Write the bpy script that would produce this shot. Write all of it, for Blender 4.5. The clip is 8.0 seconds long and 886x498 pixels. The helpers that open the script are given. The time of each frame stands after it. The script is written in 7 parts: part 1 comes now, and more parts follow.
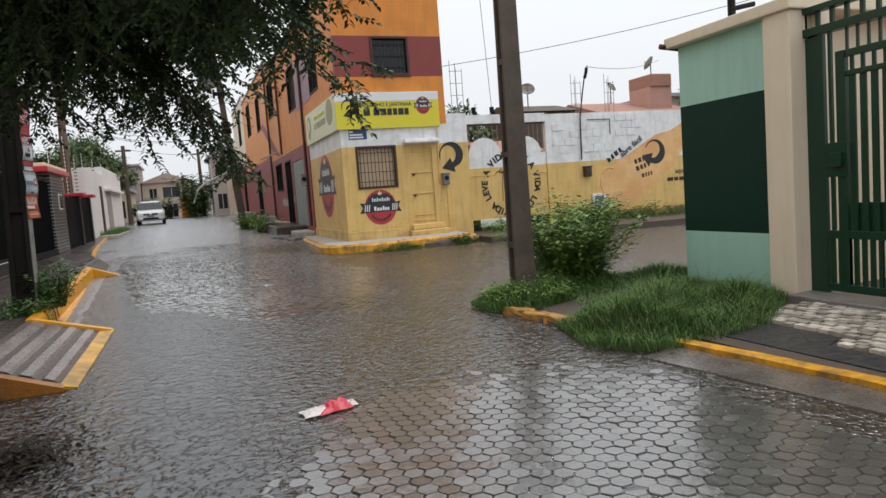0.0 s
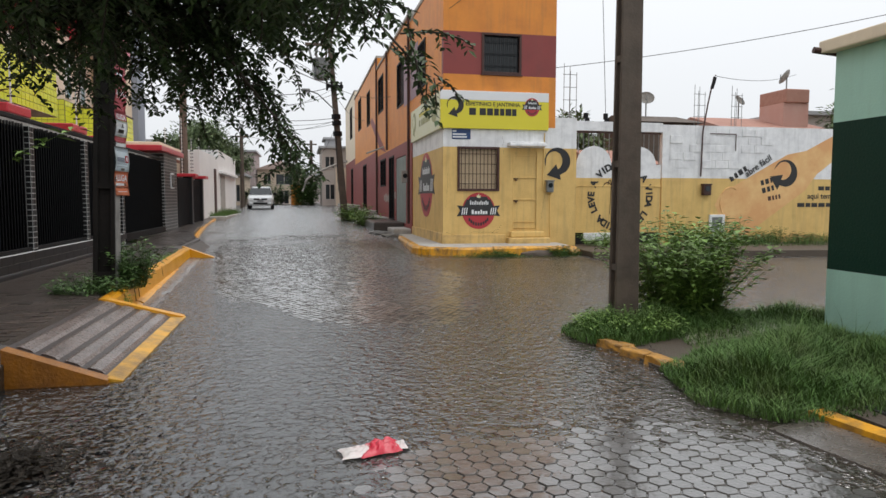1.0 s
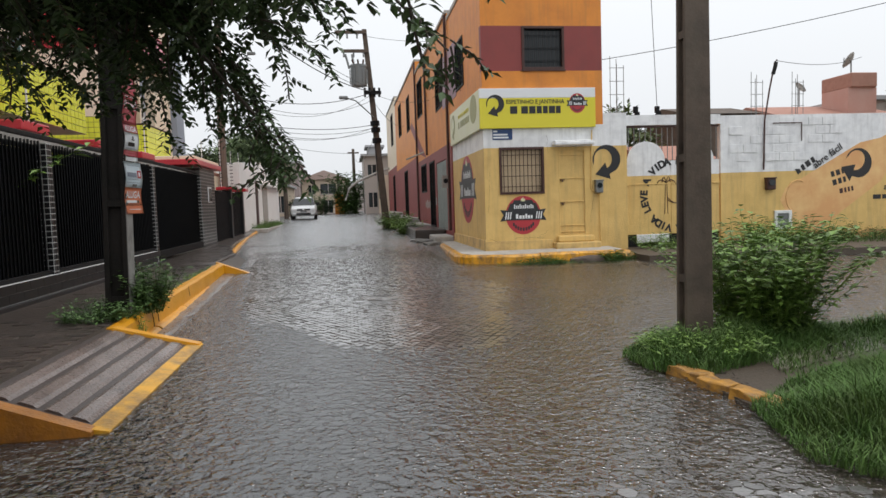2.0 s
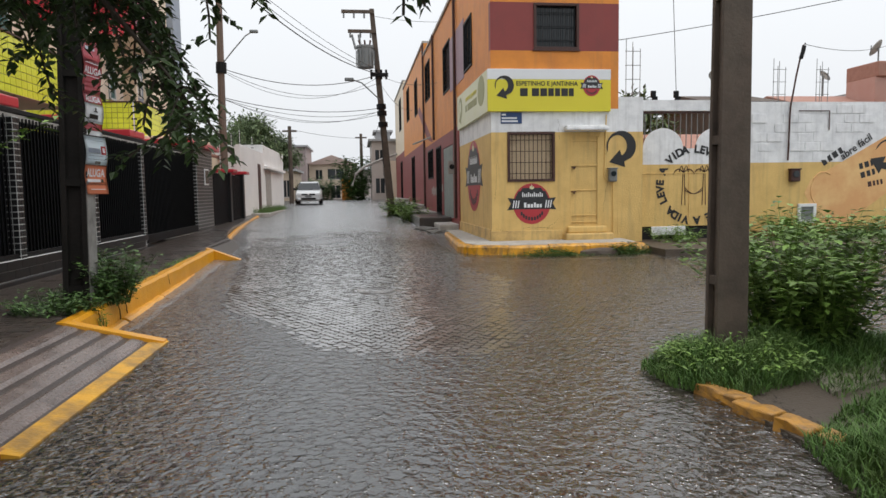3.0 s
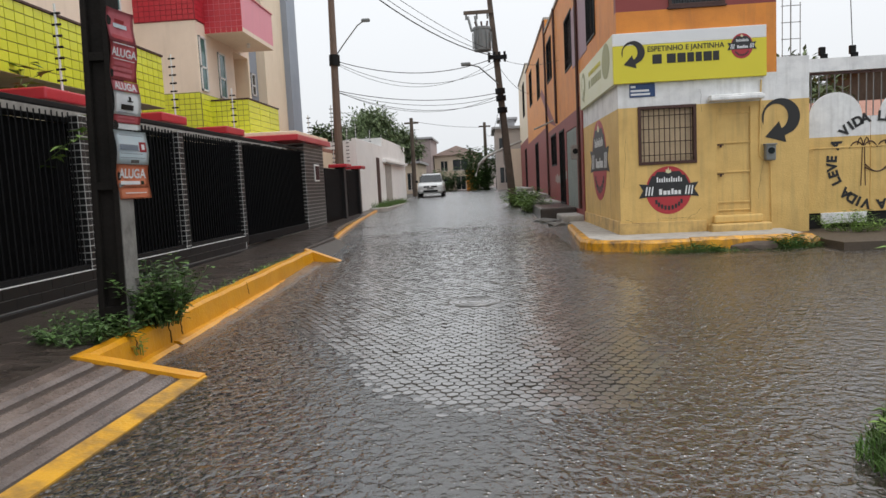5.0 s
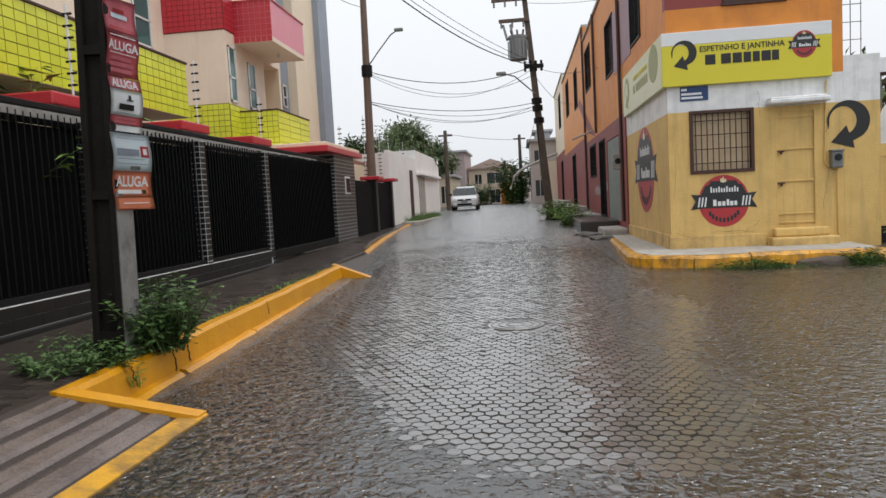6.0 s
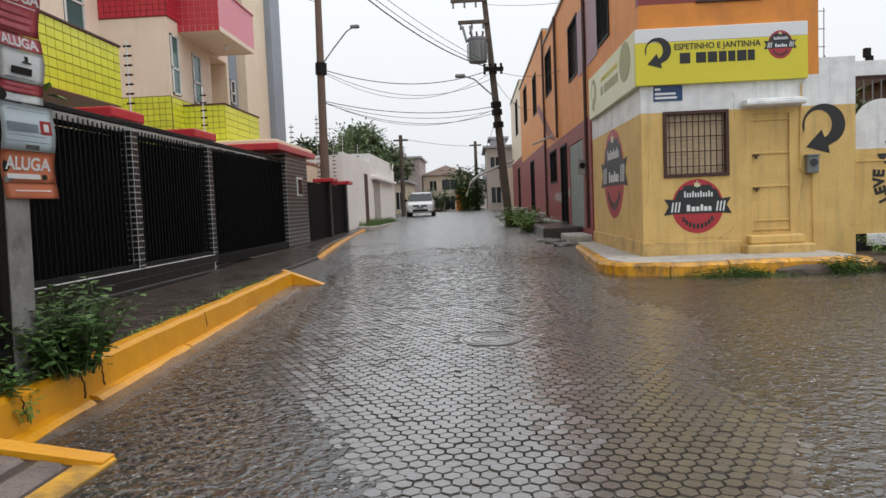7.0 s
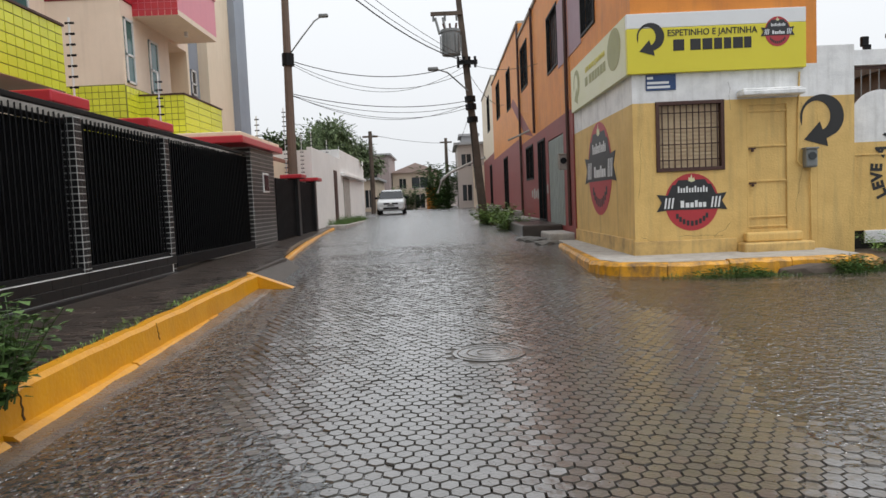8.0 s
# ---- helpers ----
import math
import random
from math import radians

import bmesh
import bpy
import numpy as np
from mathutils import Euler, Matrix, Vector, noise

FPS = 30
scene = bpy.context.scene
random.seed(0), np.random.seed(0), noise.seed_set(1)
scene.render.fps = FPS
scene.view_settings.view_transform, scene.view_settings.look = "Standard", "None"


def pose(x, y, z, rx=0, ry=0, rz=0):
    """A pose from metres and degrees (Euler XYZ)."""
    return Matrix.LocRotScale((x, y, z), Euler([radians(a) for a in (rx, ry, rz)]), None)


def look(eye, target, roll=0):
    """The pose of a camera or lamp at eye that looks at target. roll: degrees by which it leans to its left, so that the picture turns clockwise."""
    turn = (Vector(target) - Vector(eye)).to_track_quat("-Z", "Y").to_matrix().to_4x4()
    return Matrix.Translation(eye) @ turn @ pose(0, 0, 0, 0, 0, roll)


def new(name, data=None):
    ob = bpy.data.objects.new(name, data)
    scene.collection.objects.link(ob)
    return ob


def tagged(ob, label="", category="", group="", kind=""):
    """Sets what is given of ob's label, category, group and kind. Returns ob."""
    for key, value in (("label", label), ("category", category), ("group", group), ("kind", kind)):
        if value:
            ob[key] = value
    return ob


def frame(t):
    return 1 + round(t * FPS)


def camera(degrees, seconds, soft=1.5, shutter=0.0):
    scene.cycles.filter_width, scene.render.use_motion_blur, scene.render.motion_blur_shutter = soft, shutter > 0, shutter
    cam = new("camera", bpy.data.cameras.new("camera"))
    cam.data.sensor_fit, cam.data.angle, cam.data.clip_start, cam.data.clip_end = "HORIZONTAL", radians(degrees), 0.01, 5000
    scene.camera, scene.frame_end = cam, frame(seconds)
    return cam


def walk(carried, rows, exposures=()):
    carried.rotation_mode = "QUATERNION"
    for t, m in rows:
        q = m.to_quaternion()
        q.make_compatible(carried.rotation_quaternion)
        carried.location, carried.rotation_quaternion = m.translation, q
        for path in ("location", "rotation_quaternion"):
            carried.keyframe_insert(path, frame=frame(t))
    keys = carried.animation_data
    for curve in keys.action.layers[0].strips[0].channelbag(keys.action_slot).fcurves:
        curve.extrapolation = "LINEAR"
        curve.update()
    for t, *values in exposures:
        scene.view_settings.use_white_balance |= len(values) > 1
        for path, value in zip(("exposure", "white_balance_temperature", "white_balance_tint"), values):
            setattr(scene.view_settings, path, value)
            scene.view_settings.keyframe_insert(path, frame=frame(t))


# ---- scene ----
cam = camera(66.7, 8.0)
PATH = [
    (0, (0.269, 0.608, 1.425), (0.962, 2.477, 1.256), -4.3),
    (0.5, (0.506, 0.99, 1.416), (1.118, 2.888, 1.254), -3.0),
    (1, (0.646, 1.35, 1.448), (1.054, 3.302, 1.299), 0.1),
    (1.5, (0.852, 1.828, 1.47), (1.205, 3.79, 1.312), -1.0),
    (1.7, (0.855, 1.989, 1.475), (1.154, 3.962, 1.344), -1.1),
    (2.8, (1.141, 2.908, 1.458), (1.397, 4.885, 1.295), -2.4),
    (3, (1.155, 3.061, 1.45), (1.4, 5.038, 1.28), -0.9),
    (3.5, (1.301, 3.507, 1.469), (1.471, 5.493, 1.315), -1.3),
    (4, (1.42, 3.926, 1.458), (1.559, 5.91, 1.249), -2.3),
    (4.5, (1.517, 4.331, 1.43), (1.484, 6.321, 1.242), -0.7),
    (5, (1.596, 4.737, 1.461), (1.454, 6.723, 1.272), -2.9),
    (5.2, (1.617, 4.886, 1.462), (1.427, 6.876, 1.387), -1.8),
    (6.3, (1.459, 5.797, 1.395), (1.208, 7.775, 1.237), -3.3),
    (6.5, (1.441, 5.957, 1.383), (1.213, 7.941, 1.275), -1.8),
    (7, (1.262, 6.427, 1.32), (1.163, 8.42, 1.193), -2.4),
    (7.5, (1.153, 6.777, 1.339), (1.11, 8.771, 1.188), -3.2),
    (8, (1.032, 7.275, 1.295), (1.027, 9.271, 1.159), -2.5),
]
walk(cam, [(t, look(eye, target, roll)) for t, eye, target, roll in PATH])

# ---- world and light: rainy overcast afternoon ----
world = bpy.data.worlds.new("overcast_sky")
scene.world = world
world.use_nodes = True
wn, wl = world.node_tree.nodes, world.node_tree.links
wn.clear()
sky = wn.new("ShaderNodeTexSky")
sky.sky_type, sky.sun_disc = "NISHITA", False
sky.sun_elevation, sky.sun_rotation = radians(69), radians(111)
sky.air_density, sky.dust_density = 1.5, 6.0
grey = wn.new("ShaderNodeHueSaturation")
grey.inputs["Saturation"].default_value = 0.25
cloud = wn.new("ShaderNodeMix")
cloud.data_type = "RGBA"
cloud.inputs[0].default_value = 0.8
cloud.inputs[7].default_value = (9.6, 9.9, 10.3, 1)
bg = wn.new("ShaderNodeBackground")
bg.inputs[1].default_value = 0.1
wo = wn.new("ShaderNodeOutputWorld")
wl.new(sky.outputs[0], grey.inputs["Color"])
wl.new(grey.outputs[0], cloud.inputs[6])
# overcast sky: paler low down, brighter overhead
dome = wn.new("ShaderNodeTexCoord")
split = wn.new("ShaderNodeSeparateXYZ")
lift = wn.new("ShaderNodeMapRange")
lift.inputs["From Min"].default_value, lift.inputs["From Max"].default_value = 0.0, 0.9
lift.inputs["To Min"].default_value, lift.inputs["To Max"].default_value = 0.84, 1.22
deck = wn.new("ShaderNodeVectorMath")
deck.operation = "SCALE"
wl.new(dome.outputs["Generated"], split.inputs[0])
wl.new(split.outputs["Z"], lift.inputs[0])
wl.new(cloud.outputs[2], deck.inputs[0])
wl.new(lift.outputs[0], deck.inputs["Scale"])
wl.new(deck.outputs[0], bg.inputs[0])
wl.new(bg.outputs[0], wo.inputs[0])
sun_data = bpy.data.lights.new("sun", "SUN")
sun_data.energy, sun_data.angle, sun_data.color = 0.9, radians(40), (1.0, 0.97, 0.93)
sun = new("sun", sun_data)
sun.matrix_world = look((18, 0, 50), (0, 7, 0))
scene.view_settings.exposure = 0.26


# ---- materials ----
def mat(name, colour, rough=0.7, metal=0.0, second=None, scale=4.0, mix=0.5, bump=0.0, bump_scale=40.0, streaks=0.0, random_=0.0, coat=0.0, island=0.0):
    """A surface with two scales of variation: broad patches towards the second colour, and fine grain in colour and relief."""
    m = bpy.data.materials.new(name)
    m.use_nodes = True
    n, l = m.node_tree.nodes, m.node_tree.links
    b = n["Principled BSDF"]
    b.inputs["Roughness"].default_value, b.inputs["Metallic"].default_value = rough, metal
    b.inputs["Coat Weight"].default_value, b.inputs["Coat Roughness"].default_value = coat, 0.18
    co = n.new("ShaderNodeNewGeometry")
    second = second or tuple(c * 0.72 for c in colour)
    big = n.new("ShaderNodeTexNoise")
    big.inputs["Scale"].default_value, big.inputs["Detail"].default_value = scale, 8.0
    big.inputs["Roughness"].default_value = 0.65
    l.new(co.outputs["Position"], big.inputs["Vector"])
    ramp = n.new("ShaderNodeMapRange")
    ramp.inputs["From Min"].default_value, ramp.inputs["From Max"].default_value = 0.42, 0.72
    ramp.inputs["To Max"].default_value = mix
    l.new(big.outputs[0], ramp.inputs[0])
    blend = n.new("ShaderNodeMix")
    blend.data_type = "RGBA"
    blend.inputs[6].default_value, blend.inputs[7].default_value = (*colour, 1), (*second, 1)
    l.new(ramp.outputs[0], blend.inputs[0])
    last = blend.outputs[2]
    if streaks:
        mapping = n.new("ShaderNodeMapping")
        mapping.inputs["Scale"].default_value = (9, 9, 0.7)
        l.new(co.outputs["Position"], mapping.inputs["Vector"])
        run = n.new("ShaderNodeTexNoise")
        run.inputs["Scale"].default_value, run.inputs["Detail"].default_value = 1.0, 6.0
        l.new(mapping.outputs[0], run.inputs["Vector"])
        cut = n.new("ShaderNodeMapRange")
        cut.inputs["From Min"].default_value, cut.inputs["From Max"].default_value = 0.5, 0.78
        cut.inputs["To Max"].default_value = streaks
        l.new(run.outputs[0], cut.inputs[0])
        dirt = n.new("ShaderNodeMix")
        dirt.data_type = "RGBA"
        dirt.inputs[7].default_value = (0.10, 0.085, 0.065, 1)
        l.new(cut.outputs[0], dirt.inputs[0])
        l.new(last, dirt.inputs[6])
        last = dirt.outputs[2]
    if random_ or island:
        info = n.new("ShaderNodeObjectInfo")
        hsv = n.new("ShaderNodeHueSaturation")
        vary = n.new("ShaderNodeMapRange")
        vary.inputs["To Min"].default_value, vary.inputs["To Max"].default_value = 1 - max(random_, island), 1 + max(random_, island)
        l.new(co.outputs["Random Per Island"] if island else info.outputs["Random"], vary.inputs[0])
        l.new(vary.outputs[0], hsv.inputs["Value"])
        l.new(last, hsv.inputs["Color"])
        last = hsv.outputs[0]
    l.new(last, b.inputs["Base Color"])
    fine = n.new("ShaderNodeTexNoise")
    fine.inputs["Scale"].default_value, fine.inputs["Detail"].default_value = bump_scale, 6.0
    l.new(co.outputs["Position"], fine.inputs["Vector"])
    if bump:
        relief = n.new("ShaderNodeBump")
        relief.inputs["Strength"].default_value, relief.inputs["Distance"].default_value = bump, 0.01
        l.new(fine.outputs[0], relief.inputs["Height"])
        l.new(relief.outputs[0], b.inputs["Normal"])
        if coat > 0.9:
            wet = n.new("ShaderNodeTexNoise")
            wet.inputs["Scale"].default_value, wet.inputs["Detail"].default_value = 26.0, 4.0
            l.new(co.outputs["Position"], wet.inputs["Vector"])
            film = n.new("ShaderNodeBump")
            film.inputs["Strength"].default_value, film.inputs["Distance"].default_value = 0.6, 0.006
            l.new(wet.outputs[0], film.inputs["Height"])
            l.new(film.outputs[0], b.inputs["Coat Normal"])
            where = n.new("ShaderNodeSeparateXYZ")
            l.new(co.outputs["Position"], where.inputs[0])
            beaten = n.new("ShaderNodeMapRange")
            beaten.inputs["From Min"].default_value, beaten.inputs["From Max"].default_value = 11.0, 26.0
            beaten.inputs["To Min"].default_value, beaten.inputs["To Max"].default_value = 0.11, 0.20
            l.new(where.outputs["Y"], beaten.inputs[0])
            l.new(beaten.outputs[0], b.inputs["Coat Roughness"])
            b.inputs["Coat IOR"].default_value = 2.0
    gloss = n.new("ShaderNodeMapRange")
    gloss.inputs["To Min"].default_value, gloss.inputs["To Max"].default_value = rough * 0.75, min(1.0, rough * 1.25)
    l.new(fine.outputs[0], gloss.inputs[0])
    l.new(gloss.outputs[0], b.inputs["Roughness"])
    return m


def water_mat(name, colour, rough, ripple, drops, clear):
    """Muddy rain water: a thin cloudy body that lets the ground through, under a surface broken by ripples and drop rings."""
    m = bpy.data.materials.new(name)
    m.use_nodes = True
    n, l = m.node_tree.nodes, m.node_tree.links
    n.clear()
    co = n.new("ShaderNodeNewGeometry")
    mud = n.new("ShaderNodeTexNoise")
    mud.inputs["Scale"].default_value, mud.inputs["Detail"].default_value = 0.55, 6.0
    l.new(co.outputs["Position"], mud.inputs["Vector"])
    tone = n.new("ShaderNodeMix")
    tone.data_type = "RGBA"
    tone.inputs[6].default_value = (*colour, 1)
    tone.inputs[7].default_value = (colour[0] * 1.5, colour[1] * 1.15, colour[2] * 0.85, 1)
    # the body turns browner towards the side street, with a noisy edge
    place = n.new("ShaderNodeSeparateXYZ")
    l.new(co.outputs["Position"], place.inputs[0])
    eastward = n.new("ShaderNodeMath")
    eastward.operation = "MULTIPLY_ADD"
    eastward.inputs[1].default_value = 5.0
    l.new(mud.outputs[0], eastward.inputs[0])
    l.new(place.outputs["X"], eastward.inputs[2])
    browner = n.new("ShaderNodeMapRange")
    browner.inputs["From Min"].default_value, browner.inputs["From Max"].default_value = 3.0, 6.5
    l.new(eastward.outputs[0], browner.inputs[0])
    l.new(browner.outputs[0], tone.inputs[0])
    body = n.new("ShaderNodeBsdfDiffuse")
    l.new(tone.outputs[2], body.inputs["Color"])
    lets = n.new("ShaderNodeBsdfTransparent")
    lets.inputs["Color"].default_value = (0.84, 0.82, 0.79, 1)
    cloudy = n.new("ShaderNodeMixShader")
    cloudy.inputs[0].default_value = 1 - clear
    l.new(lets.outputs[0], cloudy.inputs[1])
    l.new(body.outputs[0], cloudy.inputs[2])
    wave = n.new("ShaderNodeTexNoise")
    wave.inputs["Scale"].default_value, wave.inputs["Detail"].default_value = 12.0, 2.5
    wave.inputs["Distortion"].default_value = 0.6
    l.new(co.outputs["Position"], wave.inputs["Vector"])
    ring = n.new("ShaderNodeTexVoronoi")
    ring.inputs["Scale"].default_value = 24.0
    l.new(co.outputs["Position"], ring.inputs["Vector"])
    near = n.new("ShaderNodeMapRange")
    near.inputs["From Max"].default_value = 0.4
    near.inputs["To Min"].default_value, near.inputs["To Max"].default_value = 1.0, 0.0
    l.new(ring.outputs["Distance"], near.inputs[0])
    one = n.new("ShaderNodeBump")
    one.inputs["Strength"].default_value, one.inputs["Distance"].default_value = ripple, 0.022
    two = n.new("ShaderNodeBump")
    two.inputs["Strength"].default_value, two.inputs["Distance"].default_value = drops, 0.010
    l.new(wave.outputs[0], one.inputs["Height"])
    l.new(near.outputs[0], two.inputs["Height"])
    l.new(one.outputs[0], two.inputs["Normal"])
    shine = n.new("ShaderNodeBsdfGlossy")
    where = n.new("ShaderNodeSeparateXYZ")
    l.new(co.outputs["Position"], where.inputs[0])
    beaten = n.new("ShaderNodeMapRange")
    beaten.inputs["From Min"].default_value, beaten.inputs["From Max"].default_value = 12.0, 24.0
    beaten.inputs["To Min"].default_value, beaten.inputs["To Max"].default_value = rough, 0.22
    l.new(where.outputs["Y"], beaten.inputs[0])
    l.new(beaten.outputs[0], shine.inputs["Roughness"])
    l.new(two.outputs[0], shine.inputs["Normal"])
    facing_ = n.new("ShaderNodeFresnel")
    facing_.inputs["IOR"].default_value = 1.9
    l.new(two.outputs[0], facing_.inputs["Normal"])
    level = n.new("ShaderNodeFresnel")
    level.inputs["IOR"].default_value = 2.4
    calm = n.new("ShaderNodeMix")
    calm.inputs[0].default_value = 0.68
    l.new(facing_.outputs[0], calm.inputs[2])
    l.new(level.outputs[0], calm.inputs[3])
    top = n.new("ShaderNodeMixShader")
    l.new(calm.outputs[0], top.inputs[0])
    l.new(cloudy.outputs[0], top.inputs[1])
    l.new(shine.outputs[0], top.inputs[2])
    out = n.new("ShaderNodeOutputMaterial")
    l.new(top.outputs[0], out.inputs["Surface"])
    return m


YELLOW = mat("yellow_wall_paint", (0.70, 0.475, 0.165), 0.6, second=(0.56, 0.36, 0.115), scale=2.0, mix=0.8, bump=0.7, bump_scale=30, streaks=0.3)
WHITE = mat("white_wall_paint", (0.80, 0.81, 0.82), 0.6, second=(0.52, 0.53, 0.55), scale=3.0, mix=0.7, bump=0.4, streaks=0.25)
ORANGE = mat("orange_wall_paint", (0.72, 0.26, 0.035), 0.55, second=(0.54, 0.18, 0.03), scale=2.0, mix=0.7, bump=0.4, streaks=0.25)
MAROON = mat("maroon_wall_paint", (0.25, 0.045, 0.04), 0.55, second=(0.16, 0.035, 0.033), scale=1.4, bump=0.3, streaks=0.1)
KERB = mat("yellow_kerb_paint", (0.62, 0.280, 0.005), 0.36, second=(0.52, 0.22, 0.01), scale=3.0, mix=0.8, bump=0.7, bump_scale=22, streaks=0.12)
KERBDIRTY = mat("dirty_yellow_paint", (0.70, 0.33, 0.012), 0.4, second=(0.09, 0.05, 0.022), scale=5.0, mix=1.0, bump=0.8, streaks=0.7)
PLINTH = mat("splashed_yellow_paint", (0.70, 0.47, 0.165), 0.55, second=(0.30, 0.19, 0.08), scale=2.2, mix=0.9, bump=0.5, streaks=0.35)
WHITEWASH = mat("whitewash", (0.86, 0.86, 0.85), 0.65, second=(0.72, 0.72, 0.71), scale=1.0, bump=0.2, streaks=0.06)
CONCRETE = mat("wet_concrete", (0.22, 0.20, 0.18), 0.35, second=(0.12, 0.10, 0.09), scale=3.0, mix=0.9, bump=0.4)
DRYCONC = mat("pole_concrete", (0.105, 0.078, 0.060), 0.85, second=(0.048, 0.037, 0.029), scale=3.0, mix=0.9, bump=0.4, streaks=0.5)
# wet concrete, near black with the tree canopy's shade put into the colour
DARKCONC = mat("wet_shaded_concrete", (0.013, 0.011, 0.010), 0.85, second=(0.006, 0.006, 0.005), scale=3.0, mix=0.9, bump=0.4)
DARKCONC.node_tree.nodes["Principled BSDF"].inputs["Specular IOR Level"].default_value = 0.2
MIDCONC = mat("streaked_grey_concrete", (0.19, 0.185, 0.175), 0.85, second=(0.09, 0.085, 0.08), scale=6.0, mix=0.9, bump=0.4, streaks=0.5)
PALECONC = mat("pale_concrete", (0.42, 0.40, 0.37), 0.8, second=(0.25, 0.23, 0.21), scale=4.0, mix=0.8, bump=0.4, streaks=0.3)
SIDEWALK = mat("wet_dark_sidewalk", (0.044, 0.034, 0.028), 0.30, second=(0.060, 0.047, 0.038), scale=3.5, mix=0.9, bump=0.8, coat=0.2)
BRICKS = mat("wet_dark_brick", (0.056, 0.042, 0.035), 0.32, second=(0.022, 0.018, 0.016), scale=2.0, mix=0.9, bump=0.6, island=0.5, coat=0.2)
MUD = mat("wet_sand_joint", (0.040, 0.033, 0.027), 0.45, second=(0.07, 0.058, 0.046), scale=3.0, mix=0.9, bump=0.5)
PAVER = mat("wet_paver", (0.074, 0.068, 0.062), 0.30, second=(0.060, 0.052, 0.046), scale=1.2, mix=0.9, bump=0.35, bump_scale=45, random_=0.18, coat=1.0)
PAVERS = mat("wet_pavers", (0.074, 0.068, 0.062), 0.30, second=(0.060, 0.052, 0.046), scale=1.2, mix=0.9, bump=0.35, bump_scale=45, island=0.18, coat=1.0)
WATER = water_mat("muddy_water", (0.082, 0.086, 0.088), 0.05, 1.0, 1.0, 0.60)
BLACK = mat("black_paint", (0.005, 0.005, 0.006), 0.55, second=(0.009, 0.009, 0.009), scale=6.0)
BLACK.node_tree.nodes["Principled BSDF"].inputs["Specular IOR Level"].default_value = 0.22
SLAT = mat("glossy_black_paint", (0.005, 0.005, 0.006), 0.40, second=(0.010, 0.010, 0.010), scale=9.0, bump=0.15)
SLAT.node_tree.nodes["Principled BSDF"].inputs["Specular IOR Level"].default_value = 0.16
BLACKTILE = mat("black_tile", (0.008, 0.008, 0.009), 0.4, second=(0.014, 0.014, 0.014), scale=6.0)
GROUT = mat("pale_grout", (0.55, 0.55, 0.54), 0.8, scale=8.0)
BEIGE = mat("beige_render", (0.80, 0.67, 0.55), 0.7, second=(0.64, 0.52, 0.42), scale=1.0, bump=0.2, streaks=0.08)
CREAM = mat("cream_paint", (0.78, 0.66, 0.50), 0.6, second=(0.70, 0.57, 0.42), scale=1.5, bump=0.2, streaks=0.1)
ROUGHWET = mat("rough_wet_cement", (0.065, 0.055, 0.048), 0.65, second=(0.04, 0.034, 0.03), scale=3.0, bump=0.4)
RIB = mat("pale_worn_rib", (0.150, 0.112, 0.096), 0.28, second=(0.060, 0.041, 0.033), scale=2.2, mix=1.0, bump=0.7, coat=0.25)
LIME = mat("lime_tile", (0.66, 0.68, 0.05), 0.25, second=(0.58, 0.60, 0.04), scale=3.0, random_=0.06)
RED = mat("red_tile", (0.48, 0.03, 0.045), 0.3, second=(0.40, 0.025, 0.04), scale=3.0)
PINK = mat("pink_paint", (0.72, 0.27, 0.33), 0.5, second=(0.66, 0.24, 0.3), scale=1.5, streaks=0.08)
BLUEGREY = mat("blue_grey_paint", (0.27, 0.31, 0.37), 0.6, scale=1.0, bump=0.2)
MINT = mat("mint_paint", (0.37, 0.60, 0.50), 0.6, second=(0.32, 0.53, 0.44), scale=1.6, bump=0.25, streaks=0.12)
DARKGREEN = mat("dark_green_paint", (0.003, 0.030, 0.018), 0.6, second=(0.004, 0.024, 0.015), scale=2.0, bump=0.3)
DARKGREEN.node_tree.nodes["Principled BSDF"].inputs["Specular IOR Level"].default_value = 0.25
GATEGREEN = mat("green_gate_paint", (0.004, 0.036, 0.018), 0.4, second=(0.004, 0.026, 0.014), scale=6.0, bump=0.15)
BAND = mat("black_paint_strip", (0.016, 0.016, 0.018), 0.42, second=(0.07, 0.065, 0.06), scale=16.0, mix=0.9, bump=1.0, bump_scale=28)
STONE = mat("pale_paving_stone", (0.46, 0.41, 0.35), 0.5, second=(0.22, 0.19, 0.16), scale=9.0, mix=0.9, bump=0.8, random_=0.45)
GUTTER = mat("wet_gutter_cement", (0.085, 0.072, 0.062), 0.28, second=(0.16, 0.14, 0.125), scale=2.5, mix=0.9, bump=0.6, bump_scale=30, coat=0.5)
LEAF = mat("tree_leaf", (0.036, 0.072, 0.016), 0.55, second=(0.016, 0.030, 0.008), scale=2.0, island=0.35)
BUSHLEAF = mat("bush_leaf", (0.150, 0.250, 0.045), 0.55, second=(0.06, 0.135, 0.022), scale=3.0, island=0.4)
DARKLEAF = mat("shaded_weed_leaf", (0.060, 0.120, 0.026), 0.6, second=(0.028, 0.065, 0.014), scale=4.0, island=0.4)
GRASS = mat("grass_blade", (0.062, 0.135, 0.022), 0.75, second=(0.10, 0.105, 0.03), scale=3.0, island=0.35)
BARK = mat("bark", (0.05, 0.04, 0.03), 0.9, scale=8.0, bump=0.8)
SOIL = mat("wet_soil", (0.07, 0.052, 0.036), 0.6, second=(0.04, 0.03, 0.022), scale=5.0, bump=0.8)
DARKIRON = mat("rusty_brown_iron", (0.050, 0.018, 0.014), 0.6, second=(0.09, 0.04, 0.025), scale=10.0, bump=0.3)
GREYMETAL = mat("grey_metal", (0.20, 0.21, 0.21), 0.45, metal=0.3, scale=8.0)
